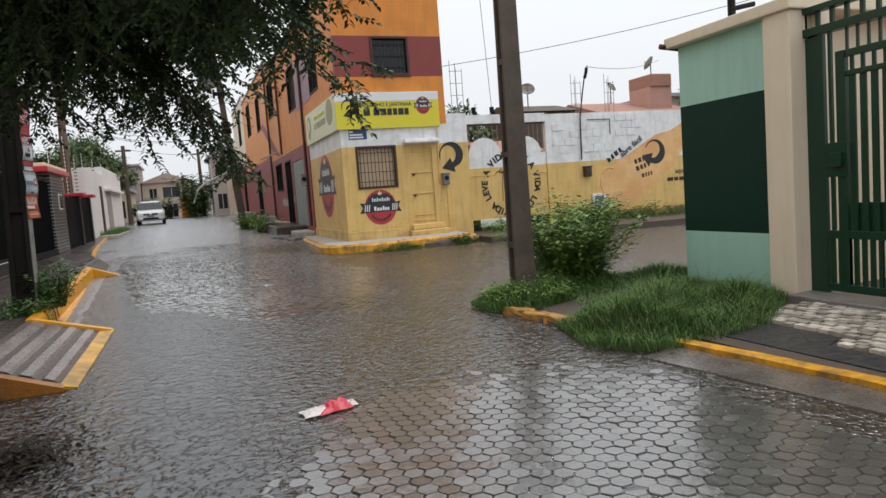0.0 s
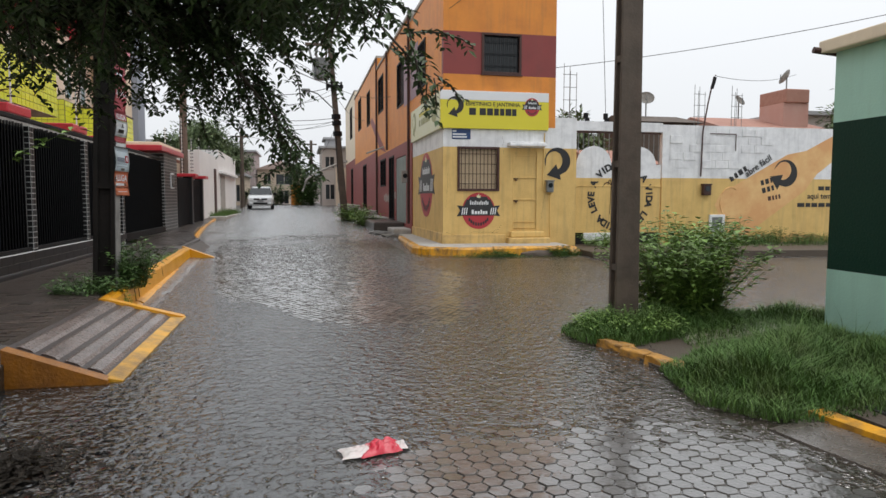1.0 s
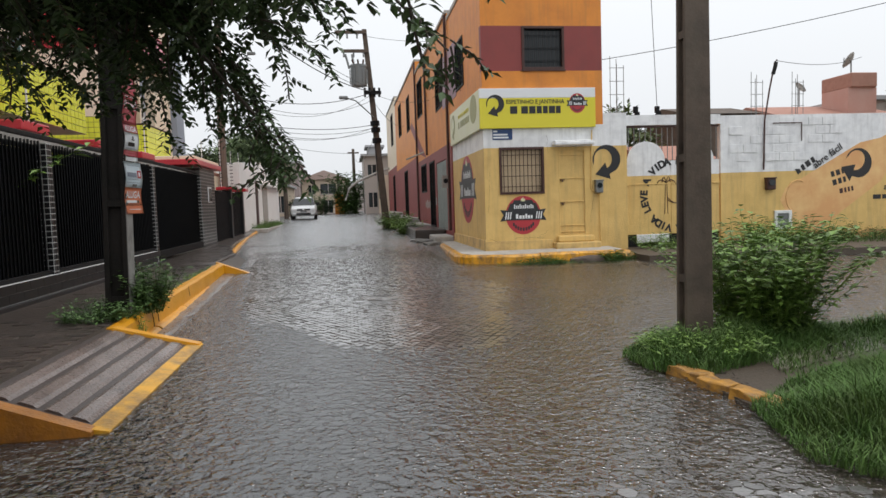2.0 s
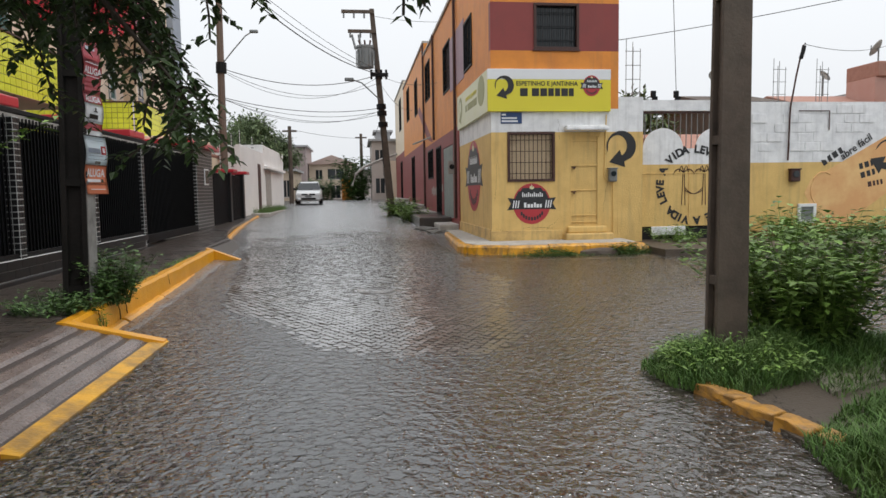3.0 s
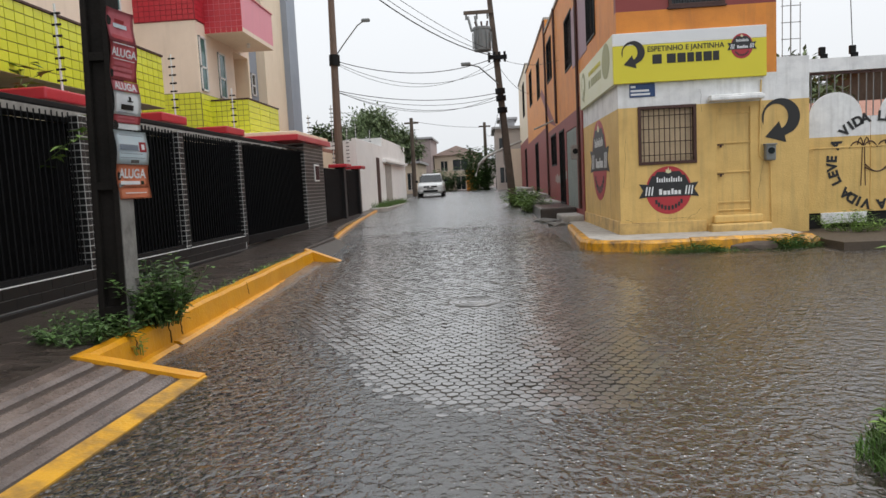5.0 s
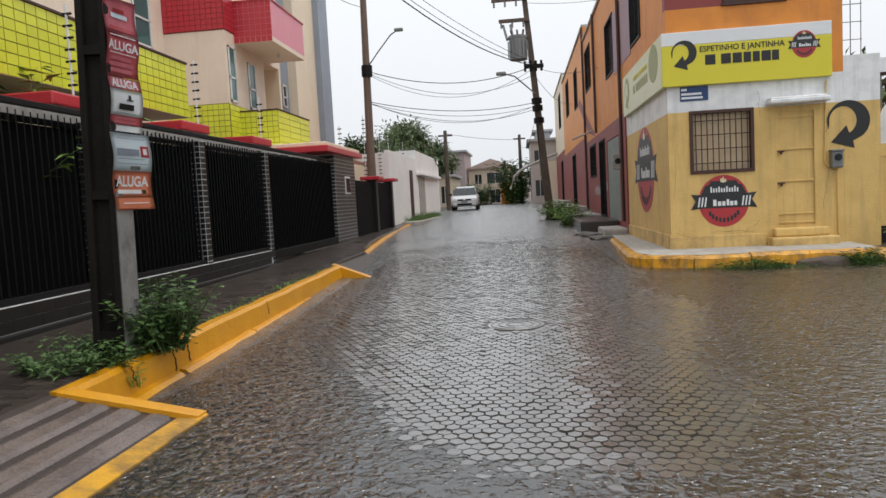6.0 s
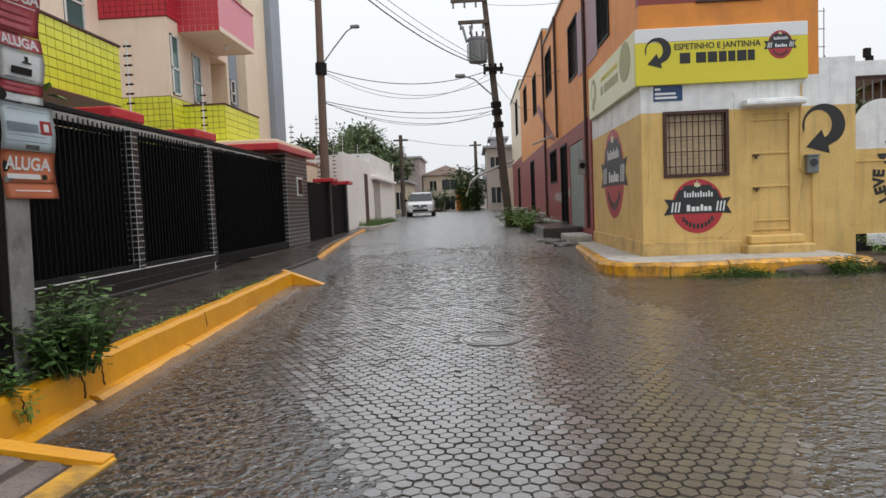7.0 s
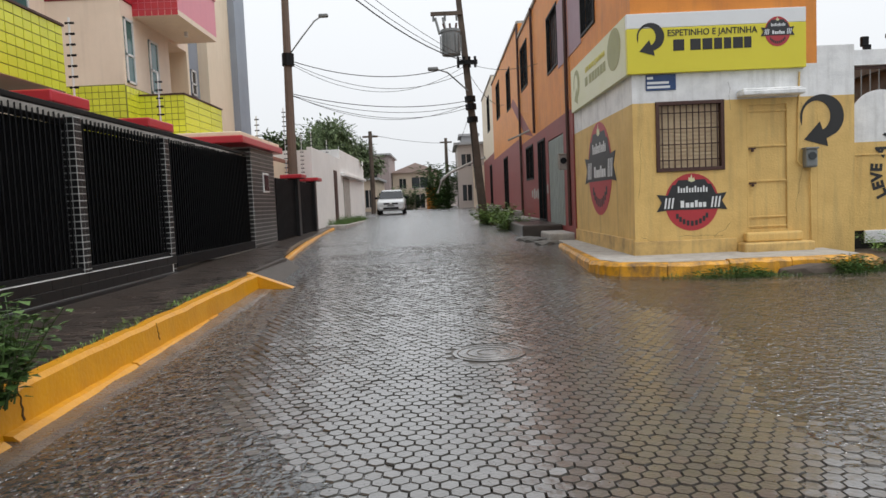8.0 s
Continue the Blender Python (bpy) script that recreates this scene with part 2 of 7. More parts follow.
CABLE = mat("black_cable", (0.015, 0.015, 0.016), 0.6)
GLASS = mat("dark_window_glass", (0.02, 0.025, 0.028), 0.08, scale=2.0)
TEALGLASS = mat("teal_window_glass", (0.05, 0.13, 0.13), 0.08, scale=2.0)
ALU = mat("white_aluminium", (0.7, 0.7, 0.7), 0.4, scale=4.0)
SHUTTER = mat("pale_shutter", (0.66, 0.53, 0.35), 0.6, second=(0.52, 0.40, 0.25), scale=6.0)
DARK = mat("dark_interior", (0.01, 0.01, 0.01), 0.9)
SIGNYELLOW = mat("sign_yellow", (0.68, 0.60, 0.035), 0.35, second=(0.64, 0.56, 0.03), scale=2.0)
SIGNPALE = mat("faded_sign", (0.62, 0.62, 0.36), 0.35, second=(0.66, 0.66, 0.45), scale=1.0, mix=0.9)
SIGNWHITE = mat("sign_white", (0.74, 0.76, 0.78), 0.3, scale=2.0, second=(0.68, 0.7, 0.72))
INK = mat("black_lettering", (0.015, 0.015, 0.016), 0.45)
OLIVEINK = mat("olive_lettering", (0.30, 0.30, 0.10), 0.45)
LOGORED = mat("logo_red", (0.42, 0.035, 0.045), 0.45, second=(0.36, 0.03, 0.04), scale=5.0)
LOGODARK = mat("logo_charcoal", (0.02, 0.022, 0.025), 0.45, second=(0.045, 0.045, 0.05), scale=8.0)
BLUE = mat("blue_enamel", (0.012, 0.05, 0.17), 0.35)
ROOFTILE = mat("clay_roof", (0.38, 0.20, 0.15), 0.8, second=(0.24, 0.11, 0.08), scale=5.0, bump=0.4)
HAZEWALL = mat("far_render", (0.50, 0.44, 0.40), 0.8, second=(0.42, 0.37, 0.34), scale=0.7)
HAZEGREY = mat("far_grey_render", (0.36, 0.36, 0.37), 0.8, second=(0.3, 0.3, 0.3), scale=0.7)


# ---- small builders ----
def box(bm, x0, x1, y0, y1, z0, z1, bevel=0.0):
    """A box between the given planes, added to bm; bevel rounds its edges."""
    vs = bmesh.ops.create_cube(bm, size=1.0)["verts"]
    for v in vs:
        v.co = ((x0 + x1) / 2 + v.co.x * (x1 - x0), (y0 + y1) / 2 + v.co.y * (y1 - y0), (z0 + z1) / 2 + v.co.z * (z1 - z0))
    if bevel:
        es = list({e for v in vs for e in v.link_edges})
        bmesh.ops.bevel(bm, geom=es, offset=bevel, segments=2, affect="EDGES", profile=0.5)
    return bm


def boxes(*rows, bevel=0.0):
    bm = bmesh.new()
    for r in rows:
        box(bm, *r, bevel=bevel)
    return bm


def tube(bm, points, radius, sides=8, end_radius=None):
    """A round bar along points, tapering to end_radius."""
    points = [Vector(p) for p in points]
    rings = []
    for i, p in enumerate(points):
        d = (points[min(i + 1, len(points) - 1)] - points[max(i - 1, 0)]).normalized()
        side = d.cross(Vector((0, 0, 1)) if abs(d.z) < 0.9 else Vector((1, 0, 0))).normalized()
        up = side.cross(d)
        r = radius if end_radius is None else radius + (end_radius - radius) * i / (len(points) - 1)
        rings.append([bm.verts.new(p + (side * math.cos(a) + up * math.sin(a)) * r) for a in [2 * math.pi * k / sides for k in range(sides)]])
    for a, b in zip(rings, rings[1:]):
        for k in range(sides):
            bm.faces.new((a[k], a[(k + 1) % sides], b[(k + 1) % sides], b[k]))
    bm.faces.new(rings[0][::-1])
    bm.faces.new(rings[-1])
    return bm


def prism(bm, outline, depth, m=None):
    """A plate from a closed outline in x and y, depth thick along z, moved by m."""
    m = m or Matrix()
    front = [bm.verts.new(m @ Vector((x, y, depth))) for x, y in outline]
    back = [bm.verts.new(m @ Vector((x, y, 0))) for x, y in outline]
    bm.faces.new(front)
    bm.faces.new(back[::-1])
    k = len(outline)
    for i in range(k):
        bm.faces.new((back[i], back[(i + 1) % k], front[(i + 1) % k], front[i]))
    return bm


def mesh_ob(name, bm, material, smooth=False):
    me = bpy.data.meshes.new(name)
    bmesh.ops.recalc_face_normals(bm, faces=bm.faces)
    if smooth:
        for f in bm.faces:
            f.smooth = True
    bm.to_mesh(me)
    bm.free()
    me.materials.append(material)
    return new(name, me)


def part(name, bm, material, parent, label="", smooth=False):
    """One mesh under a thing or under a part."""
    ob = mesh_ob(name, bm, material, smooth)
    ob.parent = parent
    return tagged(ob, label)


def thing(name, label, category, group="", at=(0, 0, 0), kind=""):
    ob = new(name)
    ob.location = at
    return tagged(ob, label, category, group, kind)


def plain(name, bm, material, label, category, kind="structure", smooth=False, group=""):
    return tagged(mesh_ob(name, bm, material, smooth), label, category, group, kind)


def holed_wall(bm, axis, plane, thick, a0, a1, z0, z1, holes):
    """A wall across the plane with openings cut right through: holes are (a0, a1, z0, z1)."""
    cuts = sorted({a0, a1, *[h[0] for h in holes], *[h[1] for h in holes]})
    for p, q in zip(cuts, cuts[1:]):
        spans = sorted((h[2], h[3]) for h in holes if h[0] < (p + q) / 2 < h[1])
        level = z0
        for lo, hi in spans + [(z1, z1)]:
            if lo > level + 1e-4:
                if axis == "y":
                    box(bm, p, q, plane, plane + thick, level, lo)
                else:
                    box(bm, plane, plane + thick, p, q, level, lo)
            level = hi
    return bm


def text_ob(words, size, material, m, parent, name="lettering", align="CENTER", width=1.0, depth=0.003, bold=0.008):
    """Painted or cut lettering in the built-in font; m puts its baseline's middle, with x to the right and z out of the wall."""
    cu = bpy.data.curves.new("lettering", "FONT")
    cu.body, cu.size, cu.align_x, cu.extrude, cu.offset = words, size, align, depth, size * bold
    tmp = bpy.data.objects.new("lettering", cu)
    me = bpy.data.meshes.new_from_object(tmp)
    bpy.data.objects.remove(tmp)
    me.transform(m @ Matrix.Diagonal((width, 1, 1, 1)))
    me.materials.clear()
    me.materials.append(material)
    ob = new(name, me)
    ob.parent = parent
    return ob


def facing(x, y, z, way):
    """A pose on a wall: local x runs to the viewer's right, local y up, local z out of the wall, towards -y, -x or +x."""
    turn = {"-y": 0, "-x": -90, "+x": 90}[way]
    return pose(x, y, z, 0, 0, turn) @ pose(0, 0, 0, 90)


def arrow_outline(r, k=24):
    """A round arrow: a crescent swelling from a thin tail on its left, over the top, to a broad head at its lower left."""
    outer = [(r * math.cos(radians(202 - 252 * i / k)), r * math.sin(radians(202 - 252 * i / k))) for i in range(k + 1)]
    inner = [(r * (-0.26 + 0.64 * math.cos(radians(-58 + 244 * i / k))), r * (0.02 + 0.70 * math.sin(radians(-58 + 244 * i / k)))) for i in range(k + 1)]
    head = [(0.20 * r, -1.00 * r), (0.28 * r, -1.36 * r), (-0.83 * r, -1.02 * r), (-0.10 * r, -0.22 * r), (0.02 * r, -0.58 * r)]
    return outer + head + inner


def disc(rx, rz, k=40):
    return [(rx * math.cos(2 * math.pi * i / k), rz * math.sin(2 * math.pi * i / k)) for i in range(k)]


def rise(y):
    """The street climbs gently away from the crossing."""
    return float(np.interp(y, [11.5, 14.5, 18, 24, 44, 62, 70], [0, 0.014, 0.07, 0.20, 0.68, 0.90, 0.86]))


# ---- ground ----
def grid_sheet(xs, ys, height):
    bm = bmesh.new()
    rows = [[bm.verts.new((x, y, height(x, y))) for x in xs] for y in ys]
    for r, s in zip(rows, rows[1:]):
        for i in range(len(xs) - 1):
            bm.faces.new((r[i], r[i + 1], s[i + 1], s[i]))
    return bm


far = [-900, -300, -100, -50, -30, -20, -12, -8]
ground = plain("ground", grid_sheet(far + [-5 + 0.5 * i for i in range(41)] + [20, 30, 50, 100, 300, 900],
               [-900, -200, -50, -20, -8] + [-4 + 0.5 * i for i in range(140)] + [80, 120, 300, 900],
               lambda x, y: -0.045 + rise(y)), MUD, "wet brown sandy road bed between the paving blocks", "ground")


# ---- paved street with muddy water ----
def bed(x, y):
    """Uneven height of the paving: a shallow pool across the crossing and along the gutter, dry backs near the gate and up the street."""
    h = 0.008 * noise.noise((x * 0.45, y * 0.45, 3.0)) + 0.004 * noise.noise((x * 1.3, y * 1.3, 7.0))
    top = float(np.interp(x, [-1.6, -0.6, 1.0, 2.2, 3.4, 5.0, 8.0], [20.0, 12.2, 9.3, 9.0, 9.8, 11.5, 13.5]))
    low = 4.75 - 1.3 * max(0.0, 1.5 - x)
    inside = min(max((top - y) / 0.9, -1.0), max((y - low) / 0.9, -1.0))
    pool = -0.014 * min(1.0, inside) if inside > -1 else 0.014
    if y < low:
        pool = min(pool, 0.004)
    side = -0.048 * min(1.0, max(0.0, (x - 2.4) / 1.8)) * min(1.0, max(0.0, (y - 6.0) / 2.0)) * min(1.0, max(0.0, (17.5 - y) / 1.5))
    return h + pool + side + 0.004 + rise(y)


def water_level(x, y):
    sink = float(np.interp(y, [11.5, 13.5, 17.0, 22.0, 30.0], [0.0, 0.010, -0.007, -0.019, -0.027]))
    return rise(y) - sink * (min(1.0, max(0.0, (x + 1.5) / 0.8)) if y < 20 else 1.0)


# ---- left kerb, ramp and sidewalk ----
KERB_LINE = [(-1.50, 9.55), (-1.60, 11.2), (-1.70, 13.0), (-1.82, 15.5), (-1.92, 17.75)]


def kerb_piece(name, pts, width, bottom, top, label):
    """A kerb along pts (x, y), its inner side lying to the left of the way."""
    bm = bmesh.new()
    prev = None
    for i, (x, y) in enumerate(pts):
        a, b = Vector(pts[max(i - 1, 0)]), Vector(pts[min(i + 1, len(pts) - 1)])
        d = (b - a).normalized()
        n = Vector((-d.y, d.x))
        z0, z1 = bottom(x, y), top(x, y)
        o, q = Vector((x, y)), Vector((x, y)) + n * width
        ring = [bm.verts.new((o.x + n.x * -0.03, o.y + n.y * -0.03, z0)), bm.verts.new((o.x, o.y, z1 - 0.035)), bm.verts.new((o.x + n.x * 0.03, o.y + n.y * 0.03, z1)),
                bm.verts.new((q.x, q.y, z1)), bm.verts.new((q.x, q.y, z0))]
        if prev:
            for k in range(5):
                bm.faces.new((prev[k], prev[(k + 1) % 5], ring[(k + 1) % 5], ring[k]))
        else:
            bm.faces.new(ring)
        prev = ring
    bm.faces.new(prev[::-1])
    return plain(name, bm, KERB, label, "kerb")


def finer(pts, step=0.35, wobble=0.008):
    out = []
    for (x0, y0), (x1, y1) in zip(pts, pts[1:]):
        k = max(1, int(math.hypot(x1 - x0, y1 - y0) / step))
        out += [(x0 + (x1 - x0) * i / k + random.uniform(-wobble, wobble), y0 + (y1 - y0) * i / k) for i in range(k)]
    return out + [pts[-1]]


kerb_piece("kerb_left", finer(KERB_LINE), 0.13, lambda x, y: -0.08 + rise(y), lambda x, y: 0.30 + 0.2 * rise(y) + random.uniform(-0.008, 0.008), "high yellow painted concrete kerb along the sidewalk")
kerb_piece("kerb_left_far", finer([(-2.28, 21.0), (-2.52, 23.2), (-2.74, 25.5), (-3.1, 30.0), (-3.3, 36.0)]), 0.11, lambda x, y: -0.08 + rise(y), lambda x, y: 0.10 + rise(y), "low yellow painted kerb past the driveway")
kerb_piece("kerb_left_near", finer([(-1.62, -3.0), (-1.62, 6.95)]), 0.16, lambda x, y: -0.08, lambda x, y: 0.16, "yellow painted kerb before the ramp")


foot = thing("kerb_foot", "low yellow painted cement footing along the kerb", "kerb", kind="structure")
q = random.Random(14)
for y0, y1 in ((9.72, 11.02), (11.10, 12.9), (12.94, 15.1), (15.14, 17.4)):
    bm, prev = bmesh.new(), None
    for i in range(13):
        y = y0 + (y1 - y0) * i / 12
        x = float(np.interp(y, [p[1] for p in KERB_LINE], [p[0] for p in KERB_LINE])) + 0.025
        w, h = (0.075 + 0.02 * noise.noise((y * 2.3, 1, 0))) * float(np.interp(y, [9.7, 13.0, 17.4], [1.25, 1.0, 0.5])), 0.050 + 0.012 * noise.noise((y * 3.1, 5, 0))
        ring = [bm.verts.new(p) for p in ((x - 0.06, y, -0.07), (x - 0.06, y, h + 0.02), (x + w * 0.55, y, h), (x + w, y, h - 0.03), (x + w + 0.012, y, -0.07))]
        if prev:
            for k in range(5):
                bm.faces.new((prev[k], prev[(k + 1) % 5], ring[(k + 1) % 5], ring[k]))
        else:
            bm.faces.new(ring)
        prev = ring
    bm.faces.new(prev[::-1])
    part("footing", bm, KERB, foot)
KERBCRACK = mat("dark_kerb_crack", (0.05, 0.025, 0.01), 0.9)
for y0, lo, hi in ((11.04, 0.05, 0.27), (11.32, 0.08, 0.29), (10.35, 0.16, 0.27), (13.6, 0.12, 0.28), (15.9, 0.1, 0.27)):
    pts = []
    for i in range(7):
        z = lo + (hi - lo) * i / 6
        y = y0 + q.uniform(-0.02, 0.02)
        pts.append((float(np.interp(y, [p[1] for p in KERB_LINE], [p[0] for p in KERB_LINE])) + 0.030 - 0.030 * (z + 0.08) / 0.345, y, z))
    part("crack", tube(bmesh.new(), pts, 0.010, 5, 0.005), KERBCRACK, foot)


bm, prev = bmesh.new(), None
for i in range(54):
    y = 10.0 + i * 0.145
    x = float(np.interp(y, [p[1] for p in KERB_LINE], [p[0] for p in KERB_LINE])) + 0.02
    w = float(np.interp(y, [10.0, 10.8, 17.6], [0.10, 0.34, 0.30])) + 0.07 * noise.noise((y * 1.7, 8, 0)) + 0.03 * noise.noise((y * 6.0, 3, 0))
    row = [bm.verts.new(p) for p in ((x, y, rise(y) + 0.026), (x + w * 0.6, y, rise(y) + 0.012), (x + w, y, rise(y) - 0.012), (x + w, y, -0.06), (x, y, -0.06))]
    if prev:
        for k in range(5):
            bm.faces.new((prev[k], prev[(k + 1) % 5], row[(k + 1) % 5], row[k]))
    else:
        bm.faces.new(row)
    prev = row
bm.faces.new(prev[::-1])
plain("gutter_left", bm, GUTTER, "worn pale cement gutter washed by rain along the kerb", "gutter")


def wedge(x_low, x_high, y0, y1, z_low, z_high):
    """A ramp falling from x_high to x_low."""
    bm = bmesh.new()
    rows = []
    for y in (y0, y1):
        rows.append([bm.verts.new(p) for p in ((x_low, y, -0.08), (x_low, y, z_low), (x_high, y, z_high), (x_high, y, -0.08))])
    a, b = rows
    for k in range(4):
        bm.faces.new((a[k], a[(k + 1) % 4], b[(k + 1) % 4], b[k]))
    bm.faces.new(a)
    bm.faces.new(b[::-1])
    return bm


def slant(bm):
    """Swings the ramp's far end out towards the road."""
    for v in bm.verts:
        if v.co.y > 9.0:
            v.co.y += 0.38 * (v.co.x + 1.6) / 0.84
    return bm


KERBLIP = mat("scuffed_yellow_paint", (0.66, 0.34, 0.02), 0.4, second=(0.11, 0.075, 0.045), scale=3.2, mix=1.0, bump=0.7, streaks=0.25)
# kerb paint darkened for the ramp's near side, its shade held in the colour
KERBSHADED = mat("shaded_orange_paint", (0.40, 0.15, 0.008), 0.4, second=(0.16, 0.06, 0.01), scale=3.5, mix=0.9, bump=0.7, streaks=0.3)
RAMPBROWN = mat("wet_brown_cement", (0.034, 0.022, 0.017), 0.4, second=(0.035, 0.024, 0.020), scale=4.0, mix=0.9, bump=0.6)
ramp = thing("ramp", "ribbed wet concrete access ramp with yellow painted edges", "ramp", kind="structure")
part("ramp_body", slant(wedge(-0.90, -1.60, 7.06, 9.50, 0.035, 0.30)), RAMPBROWN, ramp)
for i in range(4):
    f0, f1 = 0.03 + i * 0.240, 0.03 + i * 0.240 + 0.185
    zz = lambda f: 0.035 + 0.265 * f
    bm = bmesh.new()
    vs = [bm.verts.new((-0.90 - 0.70 * f, y, zz(f) + h)) for y in (7.10, 9.46) for f, h in ((f0, 0.001), (f0 + 0.04, 0.016), (f1 - 0.04, 0.016), (f1, 0.001))]
    for k in range(3):
        bm.faces.new((vs[k], vs[k + 1], vs[k + 5], vs[k + 4]))
    bm.faces.new(vs[:4])
    bm.faces.new(vs[4:])
    part("rib", slant(bm), RIB, ramp)
part("painted_lip", wedge(-0.76, -0.898, 6.98, 9.96, 0.012, 0.04), KERBLIP, ramp, "worn yellow painted lip")
part("painted_side", wedge(-0.86, -1.60, 6.93, 7.055, 0.03, 0.305), KERBSHADED, ramp, "yellow painted side face")
part("painted_far_side", slant(wedge(-0.78, -1.55, 9.485, 9.61, 0.028, 0.312)), KERB, ramp)
driveway = thing("driveway_ramp", "short wet concrete driveway slope with a yellow edge", "ramp", kind="structure")
part("slope", wedge(-1.75, -2.10, 17.95, 20.6, 0.07, 0.33), ROUGHWET, driveway)
part("painted_side", wedge(-1.38, -2.08, 17.76, 17.94, 0.07, 0.34), KERB, driveway, "yellow painted side face")

side_top = lambda y: 0.285 + 0.2 * rise(y) if y < 18 else 0.33 + 0.6 * (rise(y) - rise(18))
bm = bmesh.new()
prev = None
for i in range(120):
    y = -6 + i * 0.4
    if y < 9.55:
        edge = -1.58
    elif y < 17.9:
        edge = np.interp(y, [p[1] for p in KERB_LINE], [p[0] for p in KERB_LINE]) - 0.14
    elif y < 20.6:
        edge = -2.06
    else:
        edge = np.interp(y, [20.6, 25.5, 36, 42], [-2.38, -2.88, -3.43, -3.5])
    z = side_top(y) if y > 6.9 else 0.15
    row = [bm.verts.new((edge, y, z)), bm.verts.new((edge - 0.6, y, z + 0.01)), bm.verts.new((-3.42, y, z + 0.02)), bm.verts.new((-3.42, y, -0.1)), bm.verts.new((edge, y, -0.1))]
    if prev:
        for k in range(5):
            bm.faces.new((prev[k], prev[(k + 1) % 5], row[(k + 1) % 5], row[k]))
    prev = row
plain("pavement_left", bm, SIDEWALK, "dark wet worn concrete sidewalk", "sidewalk")

# ---- right side: verge, kerb and stone apron before the green gate ----
bm = bmesh.new()
prism(bm, [(4.05, 5.05), (3.62, 5.35), (3.58, 7.2), (3.45, 8.1), (3.85, 8.75), (5.2, 8.9), (9.0, 8.6), (30.0, 8.4), (30.0, 5.05)], 0.085, pose(0, 0, -0.06))
plain("sand_patch", prism(bmesh.new(), [(4.35 + 0.02 * k + 1.9 * k / 20, 7.22 + 0.85 * k / 20 + 0.05 * noise.noise((k * 0.8, 0, 0))) for k in range(21)] + [(6.6 - 2.0 * k / 20, 8.32 - 0.5 * k / 20 + 0.10 * noise.noise((k * 0.7, 4, 0))) for k in range(21)], 0.008, pose(0, 0, 0.024)),
      mat("pale_wet_sand", (0.25, 0.22, 0.185), 0.35, second=(0.06, 0.047, 0.034), scale=4.0, mix=1.0, bump=0.7), "pale wet sand washed over the verge", "ground")
plain("verge", bm, SOIL, "muddy overgrown soil at the street corner", "ground")
bm = bmesh.new()
prism(bm, [(4.24, -3.0), (4.16, 5.20), (6.2, 5.50), (6.2, -3.0)], 0.105, pose(0, 0, -0.06))
plain("pavement_right", bm, SOIL, "soil bed under the stone apron", "sidewalk")
kerb_piece("kerb_right", finer([(4.02, 5.16), (4.14, 4.4), (4.24, 3.6), (4.26, -3.0)]), -0.11, lambda x, y: -0.08, lambda x, y: 0.048, "flat yellow painted kerb by the gate").data.materials[0] = KERBDIRTY
bm = bmesh.new()
prism(bm, [(3.50, 4.98), (4.02, 5.14), (4.20, 3.5), (4.22, -3.0), (3.85, -3.0), (3.80, 3.1)], 0.056, pose(0, 0, -0.045))
plain("gutter", bm, GUTTER, "smooth wet concrete gutter strip by the kerb", "gutter")
bm = bmesh.new()
prism(bm, [(4.34, 5.12), (4.62, 5.26), (4.95, 5.18), (4.94, 4.40), (4.70, 4.30), (4.66, 3.6), (4.62, -3.0), (4.40, -3.0), (4.37, 3.6)], 0.02, pose(0, 0, 0.035))
plain("painted_strip", bm, BAND, "black painted cement strip across the apron", "sidewalk")

# ---- corner house ----
house = thing("corner_house", "two-storey yellow and orange painted corner bar with signs", "house")
FRONT, SIDE, EAST, NORTH = 18.6, 4.25, 7.32, 23.9


def panel(name, axis, plane, thick, a0, a1, z0, z1, material, parent, label=""):
    r = (a0, a1, plane, plane + thick, z0, z1) if axis == "y" else (plane, plane + thick, a0, a1, z0, z1)
    return part(name, boxes(r), material, parent, label)


def wall_strip(axis, plane, a0, a1, levels, holes, parent, thick=0.2):
    """Painted bands of one wall, each panel a piece of its own, with the openings left free."""
    for name, z0, z1, m, label in levels:
        cuts = sorted({a0, a1, *[h[0] for h in holes if h[2] < z1 and h[3] > z0], *[h[1] for h in holes if h[2] < z1 and h[3] > z0]})
        for p, q in zip(cuts, cuts[1:]):
            level = z0
            for lo, hi in sorted((h[2], h[3]) for h in holes if h[0] < (p + q) / 2 < h[1] and h[2] < z1 and h[3] > z0) + [(z1, z1)]:
                if lo > level + 1e-4:
                    panel(name, axis, plane, thick, p, q, level, lo, m, parent, label)
                level = hi


LEVELS = [("lower_wall", 0.1, 2.8, YELLOW, "yellow painted lower wall"), ("white_band", 2.8, 3.34, WHITE, "white painted band"), ("orange_band", 3.34, 4.67, ORANGE, "orange painted wall"),
          ("maroon_band", 4.67, 5.76, MAROON, "maroon painted band"), ("upper_wall", 5.76, 7.3, ORANGE, "orange painted upper wall")]
wall_strip("y", FRONT, SIDE, EAST, LEVELS, [(4.64, 5.76, 1.66, 2.80), (6.14, 6.84, 0.62, 2.70), (5.28, 6.34, 4.71, 5.74)], house)
wall_strip("x", SIDE, FRONT + 0.2, NORTH, [(n, a, b, ORANGE if m == MAROON else m, "") for n, a, b, m, l in LEVELS], [(21.1, 22.4, 4.80, 6.15)], house)
part("east_wall", boxes((EAST - 0.2, EAST, FRONT + 0.2, NORTH, 0.1, 7.3)), ORANGE, house)
part("roof", boxes((SIDE - 0.03, EAST + 0.03, FRONT - 0.03, NORTH, 7.3, 7.42)), PALECONC, house)
